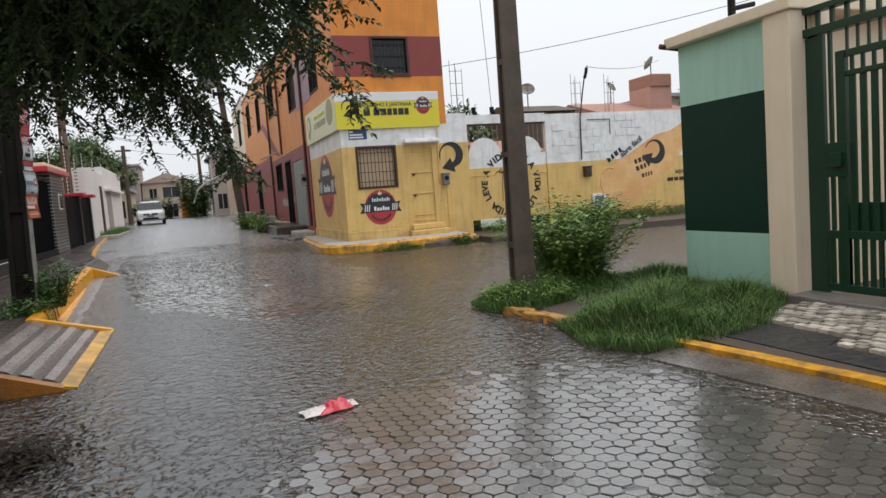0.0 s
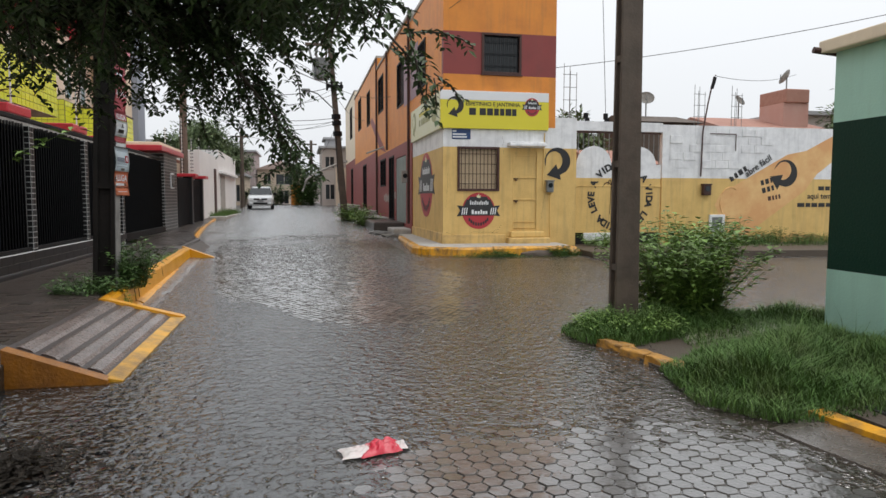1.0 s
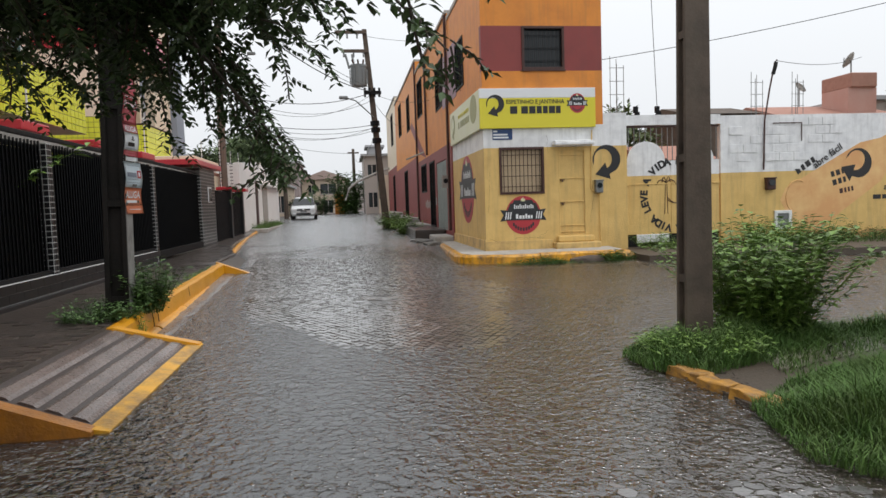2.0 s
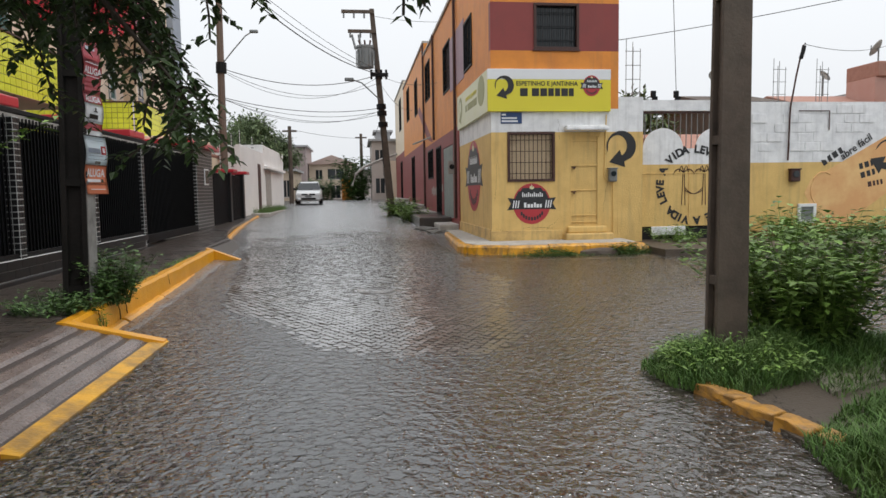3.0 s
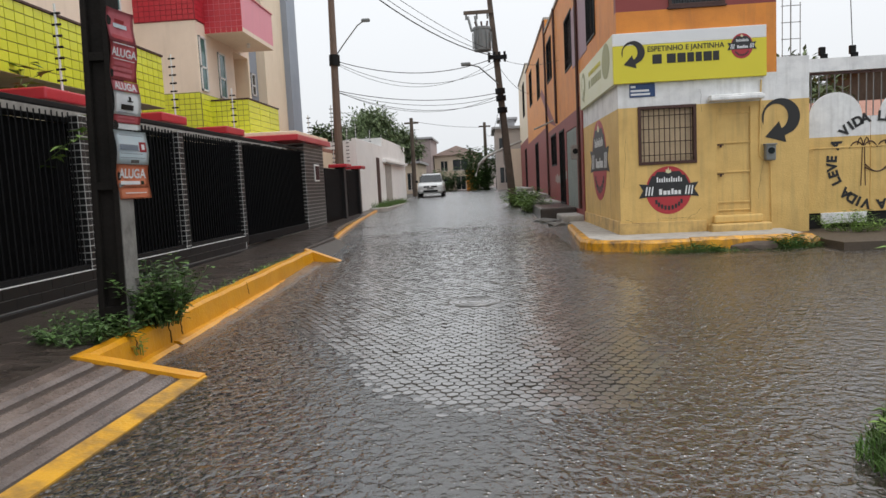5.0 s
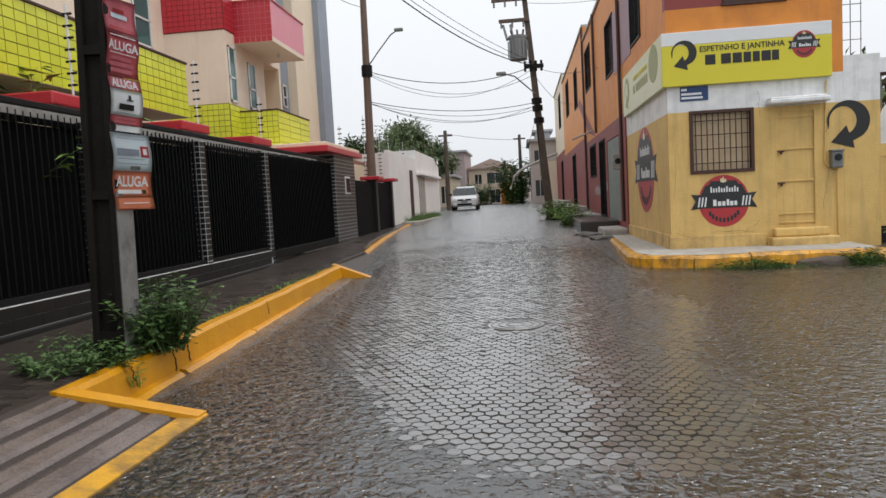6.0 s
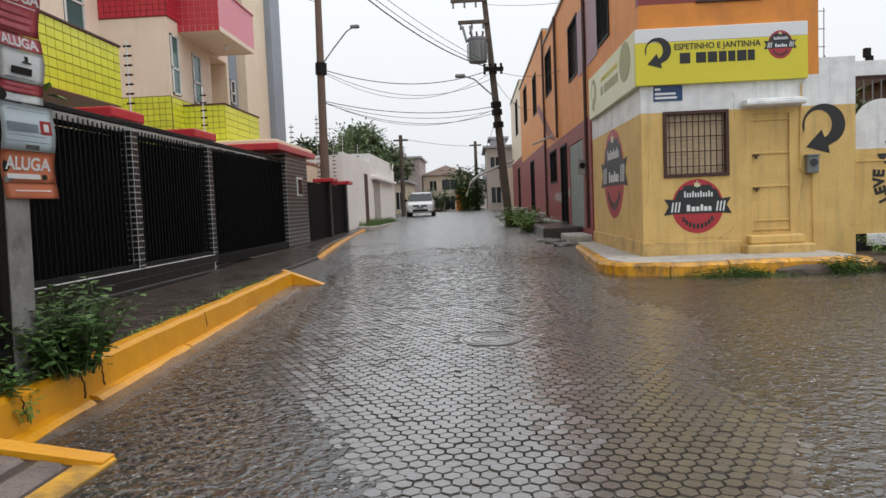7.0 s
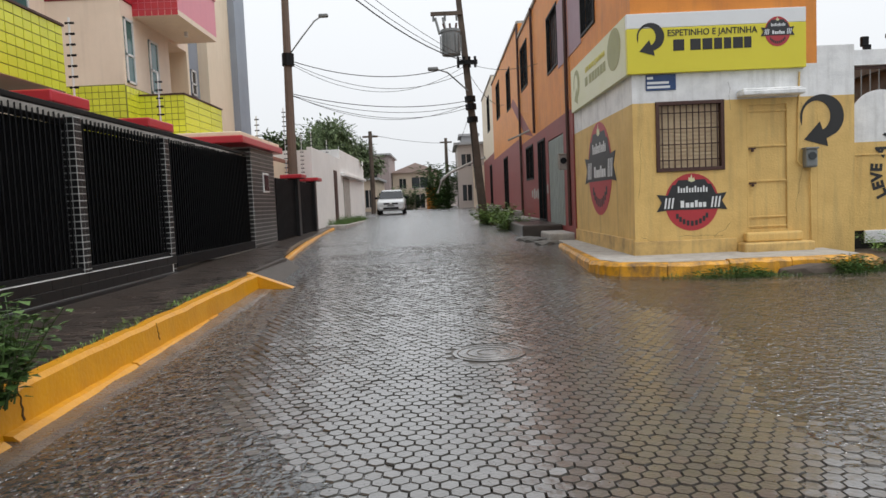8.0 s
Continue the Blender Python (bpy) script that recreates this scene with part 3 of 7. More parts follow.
part("front_plinth", boxes((SIDE - 0.03, 5.95, FRONT - 0.03, FRONT - 0.002, 0.1, 0.50), bevel=0.012), PLINTH, house, "projecting yellow plinth")
part("side_plinth", boxes((SIDE - 0.03, SIDE - 0.002, FRONT, NORTH, 0.1, 0.54), bevel=0.012), PLINTH, house)
part("room", boxes((SIDE + 0.5, EAST - 0.4, FRONT + 0.6, NORTH - 0.4, 0.3, 7.0)), DARK, house, "dark rooms behind the openings")


def barred_window(parent, axis, plane, a0, a1, z0, z1, bars, rails, frame_m, bar_m, fill_m, name="window", thick=0.05, proud=0.03):
    """A window in a wall facing -y or -x: frame, pane or shutter set back, and a grille of bars."""
    def r(p, q, d0, d1, lo, hi):
        return (p, q, plane + d0, plane + d1, lo, hi) if axis == "y" else (plane + d0, plane + d1, p, q, lo, hi)
    w = part(name, boxes(r(a0, a1, 0.10, 0.13, z0, z1)), fill_m, parent)
    fr = [("frame_top", a0 - 0.01, a1 + 0.01, z1 - thick, z1 + 0.01), ("frame_bottom", a0 - 0.01, a1 + 0.01, z0 - 0.01, z0 + thick), ("frame_side", a0 - 0.01, a0 + thick, z0 + thick, z1 - thick), ("frame_side", a1 - thick, a1 + 0.01, z0 + thick, z1 - thick)]
    for n, p, q, lo, hi in fr:
        part(n, boxes(r(p, q, -proud, 0.08, lo, hi), bevel=0.006), frame_m, w)
    for i in range(bars):
        c = a0 + thick + (a1 - a0 - 2 * thick) * (i + 0.5) / bars
        part("bar", boxes(r(c - 0.008, c + 0.008, -0.005, 0.012, z0 + thick, z1 - thick)), bar_m, w)
    for i in range(rails):
        c = z0 + thick + (z1 - z0 - 2 * thick) * (i + 0.5) / rails
        part("rail", boxes(r(a0 + thick, a1 - thick, 0.013, 0.022, c - 0.008, c + 0.008)), bar_m, w)
    return w


win = barred_window(house, "y", FRONT, 4.64, 5.76, 1.66, 2.80, 10, 4, DARKIRON, DARKIRON, SHUTTER)
for i in range(16):
    z = 1.72 + i * 0.066
    for a0, a1 in ((4.70, 4.93), (4.96, 5.19), (5.22, 5.45), (5.48, 5.71)):
        part("slat", boxes((a0, a1, FRONT + 0.08, FRONT + 0.1, z, z + 0.045)), SHUTTER, win)
barred_window(house, "y", FRONT, 5.28, 6.34, 4.71, 5.74, 9, 3, DARKIRON, BLACK, GLASS)
part("window_sill", boxes((5.24, 6.38, FRONT - 0.035, FRONT, 4.66, 4.70), bevel=0.008), DARKIRON, house)
barred_window(house, "x", SIDE, 21.1, 22.4, 4.80, 6.15, 9, 4, BLACK, BLACK, GLASS)
door = part("door", boxes((6.14, 6.84, FRONT + 0.03, FRONT + 0.07, 0.62, 2.70)), YELLOW, house, "yellow painted sheet steel door")
for z in (0.66, 0.82, 1.42, 2.0, 2.58):
    part("door_rib", boxes((6.16, 6.82, FRONT + 0.005, FRONT + 0.03, z, z + 0.03), bevel=0.006), YELLOW, door)
for a in (6.14, 6.81):
    part("door_edge", boxes((a, a + 0.03, FRONT - 0.004, FRONT + 0.03, 0.62, 2.70), bevel=0.005), YELLOW, door)
for z in (1.42, 2.0):
    part("latch", boxes((6.17, 6.29, FRONT - 0.02, FRONT + 0.005, z - 0.035, z - 0.012), (6.22, 6.25, FRONT - 0.03, FRONT + 0.005, z - 0.075, z - 0.03)), DARKIRON, door)
part("door_step", boxes((5.96, 7.12, FRONT - 0.30, FRONT - 0.002, 0.2, 0.42), bevel=0.03), PLINTH, house, "worn concrete door step")
part("door_step", boxes((6.06, 7.0, FRONT - 0.16, FRONT - 0.002, 0.42, 0.58), bevel=0.03), YELLOW, house)
bm = boxes((5.97, 6.99, FRONT - 0.30, FRONT - 0.002, 2.82, 2.90), (5.99, 6.97, FRONT - 0.24, FRONT - 0.002, 2.90, 2.94), bevel=0.02)
part("awning_slab", bm, WHITE, house, "small chipped white concrete canopy over the door")

# hairline cracks in the render
CRACK = mat("crack_shadow_dirt", (0.05, 0.035, 0.02), 0.9)
q = random.Random(41)
for x0, z0, n, dx, dz in ((5.0, 0.56, 9, 0.09, 0.0), (5.55, 0.50, 6, 0.06, 0.05), (4.35, 0.55, 5, 0.07, -0.02), (6.95, 0.9, 7, 0.02, 0.12), (7.0, 2.2, 6, 0.015, 0.1), (4.33, 1.2, 6, 0.01, 0.2), (5.85, 3.1, 5, 0.01, -0.12)):
    pts = [(x0 + dx * i + q.uniform(-0.02, 0.02), FRONT - 0.001 if z0 > 0.6 or z0 == 0.56 else FRONT - 0.031, z0 + dz * i + q.uniform(-0.02, 0.02)) for i in range(n)]
    part("crack", tube(bmesh.new(), pts, 0.0018, 4), CRACK, house)

# signs
sign = thing("shop_sign", "yellow and white bar sign board with black lettering", "sign")
SF = FRONT - 0.09
part("board", boxes((4.16, 7.10, SF, FRONT - 0.002, 3.27, 4.0), bevel=0.008), SIGNYELLOW, sign)
part("top_band", boxes((4.16, 7.10, SF, FRONT - 0.002, 4.002, 4.24), bevel=0.008), SIGNWHITE, sign, "white band along the top")
text_ob("ESPETINHO E JANTINHA", 0.145, INK, facing(5.56, SF - 0.004, 3.86, "-y"), sign, width=0.93)
for a0, a1 in ((4.92, 5.10), (5.20, 5.37), (5.40, 5.56), (5.59, 5.72), (5.75, 5.87), (5.90, 6.06), (6.08, 6.20)):
    part("bar_mark", boxes((a0, a1, SF - 0.006, SF - 0.001, 3.62, 3.80), bevel=0.004), INK, sign)
bm = prism(bmesh.new(), arrow_outline(0.225), 0.005, facing(4.55, SF - 0.001, 3.86, "-y"))
part("arrow_emblem", bm, INK, sign)


def round_emblem(parent, x, y, z, way, rx, rz):
    """The grill's round badge: red disc, charcoal ribbon with notched ends, flame and bars for the writing."""
    m = facing(x, y, z, way)
    e = part("badge", prism(bmesh.new(), disc(rx, rz), 0.004, m), LOGORED, parent, "round red badge with a charcoal ribbon")
    part("ribbon", prism(bmesh.new(), [(-1.32 * rx, -0.30 * rz), (-0.95 * rx, -0.26 * rz), (0.95 * rx, -0.26 * rz), (1.32 * rx, -0.30 * rz), (1.12 * rx, 0.02 * rz), (1.30 * rx, 0.30 * rz), (0.9 * rx, 0.26 * rz), (0.72 * rx, 0.62 * rz),
                                        (-0.72 * rx, 0.62 * rz), (-0.9 * rx, 0.26 * rz), (-1.30 * rx, 0.30 * rz), (-1.12 * rx, 0.02 * rz)], 0.004, m @ pose(0, 0, 0.0045)), LOGODARK, e)
    part("ribbon_tail", prism(bmesh.new(), [(-0.72 * rx, 0.45 * rz), (-0.50 * rx, 0.78 * rz), (0.50 * rx, 0.78 * rz), (0.72 * rx, 0.45 * rz)], 0.002, m @ pose(0, 0, 0.0045)), LOGODARK, e)
    part("flame", prism(bmesh.new(), [(-0.12 * rx, 0.74 * rz), (0.0, 0.70 * rz), (0.12 * rx, 0.74 * rz), (0.10 * rx, 0.86 * rz), (0.03 * rx, 0.82 * rz), (0.0, 0.97 * rz), (-0.05 * rx, 0.84 * rz), (-0.11 * rx, 0.88 * rz)], 0.003, m @ pose(0, 0, 0.007)), SIGNPALE, e)
    for i, (a, w, h, v) in enumerate(((-0.36, 0.13, 0.24, -0.06), (-0.17, 0.14, 0.17, -0.1), (0.0, 0.12, 0.17, -0.1), (0.16, 0.10, 0.24, -0.06), (0.31, 0.13, 0.17, -0.1), (0.47, 0.11, 0.17, -0.1))):
        part("mark", prism(bmesh.new(), [(a * rx - w * rx / 2, v * rz - h * rz / 2), (a * rx + w * rx / 2, v * rz - h * rz / 2), (a * rx + w * rx / 2, v * rz + h * rz / 2), (a * rx - w * rx / 2, v * rz + h * rz / 2)], 0.003, m @ pose(0, 0, 0.009)), SIGNWHITE, e)
    for i in range(11):
        a = -0.52 + i * 0.104
        h = 0.16 if i % 3 else 0.22
        part("mark", prism(bmesh.new(), [(a * rx, 0.34 * rz), ((a + 0.06) * rx, 0.34 * rz), ((a + 0.06) * rx, (0.34 + h) * rz), (a * rx, (0.34 + h) * rz)], 0.003, m @ pose(0, 0, 0.009)), SIGNWHITE, e)
    for s in (-1, 1):
        for k in range(3):
            a = s * (0.74 + k * 0.13)
            part("stripe", prism(bmesh.new(), [((a - 0.04) * rx, -0.20 * rz), ((a + 0.02) * rx, -0.20 * rz), ((a + 0.08) * rx, 0.17 * rz), ((a + 0.02) * rx, 0.17 * rz)], 0.003, m @ pose(0, 0, 0.009)), SIGNWHITE, e)
    for i in range(9):
        t = radians(-140 + i * 12.5)
        part("mark", prism(bmesh.new(), [(q * 0.05 * rx + 0.72 * rx * math.cos(t), v * 0.09 * rz + 0.74 * rz * math.sin(t)) for q, v in ((-1, -1), (1, -1), (1, 1), (-1, 1))], 0.003, m @ pose(0, 0, 0.0045)), LOGODARK, e)
    return e


round_emblem(sign, 6.63, SF - 0.001, 3.86, "-y", 0.21, 0.24)
side_sign = thing("side_sign", "sun-faded pale yellow sign board on the side wall", "sign")
SS = SIDE - 0.09
part("board", boxes((SS, SIDE - 0.002, 18.61, 23.3, 3.27, 4.24), bevel=0.008), SIGNPALE, side_sign)
for i, (a0, a1) in enumerate(((0.0, 0.2), (0.32, 0.50), (0.54, 0.72), (0.76, 0.90), (0.94, 1.08), (1.12, 1.30), (1.34, 1.48))):
    part("bar_mark", boxes((SS - 0.005, SS - 0.001, 21.75 - a1 * 1.2, 21.75 - a0 * 1.2, 3.62, 3.80)), OLIVEINK, side_sign)
text_ob("ESPETINHO E JANTINHA", 0.15, SIGNYELLOW, facing(SS - 0.004, 20.85, 3.9, "-x"), side_sign, width=1.05)
part("badge", prism(bmesh.new(), disc(0.45, 0.36), 0.004, facing(SS - 0.001, 19.35, 3.86, "-x")), OLIVEINK, side_sign)
part("arrow_emblem", prism(bmesh.new(), arrow_outline(0.32), 0.004, facing(SS - 0.001, 22.65, 3.82, "-x")), OLIVEINK, side_sign)

murals = thing("wall_painting", "round red and charcoal painted grill badge on yellow wall", "mural")
round_emblem(murals, 5.21, FRONT - 0.001, 1.13, "-y", 0.45, 0.48)
murals2 = thing("wall_painting", "tall oval red and charcoal painted badge on side wall", "mural")
round_emblem(murals2, SIDE - 0.001, 21.05, 1.85, "-x", 1.02, 0.94)
murals3 = thing("wall_painting", "black painted round arrow on the yellow wall", "mural")
part("arrow_emblem", prism(bmesh.new(), arrow_outline(0.365), 0.004, facing(7.40, 18.597, 2.46, "-y")), INK, murals3)
plate = thing("street_plate", "small blue enamel street name plate with white lines", "sign")
part("plate", boxes((4.48, 4.98, FRONT - 0.015, FRONT - 0.002, 3.00, 3.26), bevel=0.005), BLUE, plate)
for a0, a1, z in ((4.50, 4.60, 3.205), (4.50, 4.86, 3.125), (4.50, 4.88, 3.055)):
    part("bar_mark", boxes((a0, a1, FRONT - 0.018, FRONT - 0.0151, z - 0.02, z + 0.02)), SIGNWHITE, plate)


def meter_box(x, y, z, w=0.2, h=0.32, m=GREYMETAL, label="grey electricity meter box with a round glass window"):
    t = thing("meter_box", label, "meter box")
    part("case", boxes((x - w / 2, x + w / 2, y - 0.14, y - 0.002, z - h / 2, z + h / 2), bevel=0.03), m, t)
    part("lens", prism(bmesh.new(), disc(w * 0.32, w * 0.32, 20), 0.02, facing(x, y - 0.141, z + 0.03, "-y")), GLASS, t)
    part("hood", boxes((x - w / 2 - 0.01, x + w / 2 + 0.01, y - 0.16, y - 0.002, z + h / 2 - 0.02, z + h / 2 + 0.012), bevel=0.008), m, t)
    return t


meter_box(7.16, FRONT, 1.78)
conduit = thing("conduit", "yellow painted conduit pipe down the wall", "pipe")
part("upper_run", tube(bmesh.new(), [(7.02, FRONT - 0.02, 3.2), (7.0, FRONT - 0.02, 2.6), (6.98, FRONT - 0.02, 1.72), (7.04, FRONT - 0.02, 1.66), (7.1, FRONT - 0.04, 1.66)], 0.014), YELLOW, conduit)
part("lower_run", tube(bmesh.new(), [(7.19, FRONT - 0.03, 1.62), (7.2, FRONT - 0.02, 0.9), (7.21, FRONT - 0.02, 0.3)], 0.014), YELLOW, conduit)

# ---- terraced street houses ----
LILAC = mat("lilac_paint", (0.36, 0.25, 0.30), 0.6, second=(0.30, 0.19, 0.23), scale=2.0, streaks=0.2)
SHEETGREY = mat("grey_sheet_door", (0.32, 0.36, 0.34), 0.5, second=(0.20, 0.22, 0.21), scale=3.0, streaks=0.3)


def street_house(y0, y1, base, red, roof, lower_holes, upper_holes, x=4.25, upper=ORANGE, lower=MAROON, label="orange and maroon painted terraced house"):
    h = thing("terraced_house", label, "house", "street terrace")
    wall_strip("x", x, y0, y1, [("lower_wall", base - 0.7, red, lower, ""), ("upper_wall", red, roof, upper, "")], lower_holes + upper_holes, h)
    part("side_wall", boxes((x + 0.2, x + 3, y0, y0 + 0.2, base - 0.7, roof)), upper, h)
    part("back_wall", boxes((x + 0.2, x + 3, y1 - 0.2, y1, base - 0.7, roof)), upper, h)
    part("east_wall", boxes((x + 2.8, x + 3, y0 + 0.2, y1 - 0.2, base - 0.7, roof)), upper, h)
    part("roof", boxes((x - 0.06, x + 3, y0 + 0.01, y1 - 0.01, roof, roof + 0.10)), PALECONC, h)
    part("room", boxes((x + 0.6, x + 2.6, y0 + 0.4, y1 - 0.4, base, roof - 0.3)), DARK, h)
    for a0, a1, z0, z1 in upper_holes:
        barred_window(h, "x", x, a0, a1, z0, z1, 6, 3, BLACK, BLACK, GLASS if (a0 * 10) % 3 < 1.5 else DARKIRON)
    return h


h1 = street_house(23.95, 34.0, 0.45, 3.45, 7.55, [(25.0, 27.6, 0.55, 3.0), (28.1, 29.6, 0.6, 3.15), (30.8, 32.7, 2.0, 3.2)], [(25.4, 27.1, 4.85, 6.45), (31.6, 33.5, 5.4, 7.0)])
h2 = street_house(34.02, 48.0, 0.7, 3.75, 8.15, [(39.8, 41.8, 0.8, 3.4)], [(37.6, 39.2, 5.4, 7.2), (43.0, 45.0, 5.7, 7.6)])
h3 = street_house(48.02, 58.0, 0.9, 4.2, 8.7, [(50.0, 51.8, 1.0, 3.6)], [(50.5, 52.5, 5.8, 8.0)], upper=CREAM, label="cream and maroon painted terraced house")
for yy0, yy1 in ((25.0, 26.29), (26.31, 27.6)):
    d = part("door_leaf", boxes((4.27, 4.31, yy0 + 0.01, yy1 - 0.01, 0.56, 2.98), bevel=0.006), SHEETGREY, h1, "grey sheet metal door leaf")
    for k in range(5):
        part("door_fold", boxes((4.255, 4.27, yy0 + 0.15 + k * 0.24, yy0 + 0.18 + k * 0.24, 0.6, 2.94)), SHEETGREY, d)
barred_window(h1, "x", 4.25, 28.1, 29.6, 0.6, 3.15, 7, 4, BLACK, BLACK, GLASS, name="barred_door")
barred_window(h1, "x", 4.25, 30.8, 32.7, 2.0, 3.2, 8, 3, BLACK, BLACK, GLASS)
barred_window(h2, "x", 4.25, 39.8, 41.8, 0.8, 3.4, 8, 3, BLACK, BLACK, GLASS, name="barred_door")
barred_window(h3, "x", 4.25, 50.0, 51.8, 1.0, 3.6, 8, 3, BLACK, BLACK, DARKIRON, name="barred_door")
part("lilac_panel", boxes((4.235, 4.248, 24.0, 25.38, 4.7, 6.35)), LILAC, h1, "faded lilac painted panel")
part("lilac_panel", boxes((4.235, 4.248, 22.44, 23.88, 4.7, 6.35)), LILAC, house)
part("corner_trim", boxes((4.215, 4.247, 23.5, 23.93, 0.3, 3.4)), MAROON, house, "maroon painted edge strip")
for yy, z0, z1 in ((24.05, 0.6, 7.5), (30.0, 3.5, 7.6), (34.0, 0.8, 8.1)):
    p = thing("downpipe", "dark plastic rain pipe down the facade", "pipe", "facade pipes")
    part("pipe", tube(bmesh.new(), [(4.19, yy, z0), (4.19, yy, z1)], 0.045), DARKIRON, p)
part("paint_drip", prism(bmesh.new(), [(30.7, 3.45), (33.0, 3.75), (37.5, 5.5), (36.6, 5.62), (35.4, 5.2)], 0.004, Matrix(((0, 0, -1, 4.248), (1, 0, 0, 0), (0, 1, 0, 0), (0, 0, 0, 1)))), MAROON, h1, "maroon paint patch climbing the wall")
part("service_pipe", tube(bmesh.new(), [(4.25, 31.5, 3.75), (3.9, 31.9, 3.62), (3.55, 32.3, 3.5)], 0.035), PALECONC, h1, "pale spout sticking out of the wall")
meter_box(4.12, 24.5, 2.2, 0.25, 0.4, PALECONC, "pale meter box beside the sheet door")

for a0, a1, z0, z1 in ((27.72, 27.98, 1.45, 1.72), (29.75, 30.1, 1.30, 1.62), (30.25, 30.5, 1.34, 1.58), (30.62, 30.95, 1.30, 1.66), (31.15, 31.5, 1.36, 1.60)):
    part("paint_mark", boxes((4.246, 4.2495, a0, a1, z0, z1)), PALECONC, h1, "pale scrawled paint mark")

# ---- mural wall on the side street ----
mural = thing("boundary_wall", "long yellow and white painted block wall with murals", "wall")
MY = 19.0
panel("lower_wall", "y", MY, 0.16, 10.72, 40, 0.0, 2.05, YELLOW, mural, "yellow painted lower half")
panel("upper_wall", "y", MY, 0.16, 10.72, 40, 2.05, 3.56, WHITE, mural, "white painted upper half")
panel("lintel", "y", MY, 0.16, 7.94, 10.72, 3.34, 3.60, WHITE, mural, "white beam over the gate")
panel("gate_pier", "y", MY - 0.4, 0.56, EAST + 0.003, 7.94, 0.0, 2.8, YELLOW, mural)
panel("gate_pier", "y", MY - 0.4, 0.56, EAST + 0.003, 7.94, 2.8, 3.62, WHITE, mural)
part("dirty_foot", prism(bmesh.new(), [(10.9, 0.0), (40.0, 0.0)] + [(40 - 0.2 * k, 0.36 + 0.16 * noise.noise((k * 0.35, 2, 0)) + 0.07 * noise.noise((k * 1.7, 5, 0))) for k in range(146)], 0.022, facing(0, MY - 0.002, 0, "-y")), mat("dirty_wall_foot", (0.45, 0.28, 0.10), 0.7, second=(0.08, 0.055, 0.035), scale=2.5, mix=1.0, bump=0.8), mural, "stained flaking foot of the wall")
random.seed(5)
for r in range(6):
    for c in range(20):
        x0 = 10.95 + c * 0.42 + (0.2 if r % 2 else 0)
        if random.random() < (0.85 if 3 <= c < 8 else 0.5) and 2.10 + r * 0.235 > 2.9 + (x0 + 0.4 - 14.6) * 0.6:
            part("block", boxes((x0, x0 + 0.37 + random.uniform(0, 0.03), MY - random.uniform(0.008, 0.022), MY - 0.001, 2.10 + r * 0.235, 2.30 + r * 0.235 + random.uniform(0, 0.02)), bevel=0.004), WHITE, mural)
part("recess_edge", boxes((12.2, 13.05, MY - 0.03, MY - 0.023, 3.32, 3.345), (13.03, 13.055, MY - 0.03, MY - 0.023, 2.85, 3.319)), DARKIRON, mural, "dark crack round a blocked opening")
gate = thing("sheet_gate", "yellow and white sheet steel gate with half-round plates", "gate")
for a0, a1 in ((7.97, 9.32), (9.335, 10.69)):
    leaf = part("leaf", boxes((a0, a1, MY + 0.02, MY + 0.05, 0.5, 2.03)), YELLOW, gate)
    part("white_top", boxes((a0, a1, MY + 0.02, MY + 0.05, 2.032, 2.42)), WHITE, leaf)
    mid = (a0 + a1) / 2
    part("arch", prism(bmesh.new(), [(0.52 * math.cos(radians(a)), 0.50 * math.sin(radians(a))) for a in range(0, 181, 9)], 0.02, facing(mid, MY + 0.04, 2.42, "-y")), WHITE, leaf, "half-round white plate")
    for i in range(9):
        x = a0 + 0.06 + (a1 - a0 - 0.12) * i / 8
        part("bar", tube(bmesh.new(), [(x, MY + 0.06, 2.40), (x, MY + 0.06, 3.30)], 0.012, 6), GREYMETAL, leaf)
    part("top_rail", boxes((a0, a1, MY + 0.04, MY + 0.08, 3.28, 3.33)), DARKIRON, leaf)
    part("mid_rail", boxes((a0, a1, MY + 0.005, MY + 0.02, 1.80, 1.83), bevel=0.004), YELLOW, leaf)
    part("hinge", boxes((a0 if a0 < 9 else a1 - 0.2, a0 + 0.2 if a0 < 9 else a1, MY - 0.01, MY + 0.02, 1.78, 1.83), bevel=0.005), YELLOW, leaf)
slogan = thing("wall_painting", "black slogan in a ring round two palm trees", "mural")
CX, CZ, RR = 9.46, 1.52, 0.80
ring_text = "LEVE A VIDA LEVE A VIDA LEVE A VIDA "
for i, ch in enumerate(ring_text):
    if ch != " ":
        a = radians(206 - i * 360 / len(ring_text))
        m = facing(CX + RR * math.cos(a), MY + 0.012, CZ + RR * math.sin(a), "-y") @ pose(0, 0, 0, 0, 0, math.degrees(a) - 90)
        text_ob(ch, 0.265, INK, m, slogan, "letter", bold=0.045)
for s in (-1, 1):
    x = CX + s * 0.27
    for o in (-0.035, 0.035):
        part("palm_line", tube(bmesh.new(), [(x + o * 1.3, MY + 0.014, CZ - 0.50), (x + o * 0.8, MY + 0.014, CZ), (x + o * 0.6, MY + 0.014, CZ + 0.28)], 0.009, 5), DARKIRON, slogan)
    for k in range(6):
        a = radians(-25 + 46 * k)
        pts = [(x + 0.30 * t * math.cos(a), MY + 0.014, CZ + 0.30 + 0.16 * math.sin(math.pi * t * 0.8) * (0.4 + abs(math.sin(a))) - 0.10 * t * t) for t in (0, 0.25, 0.5, 0.75, 1.0)]
        part("palm_line", tube(bmesh.new(), pts, 0.011, 5), DARKIRON, slogan)
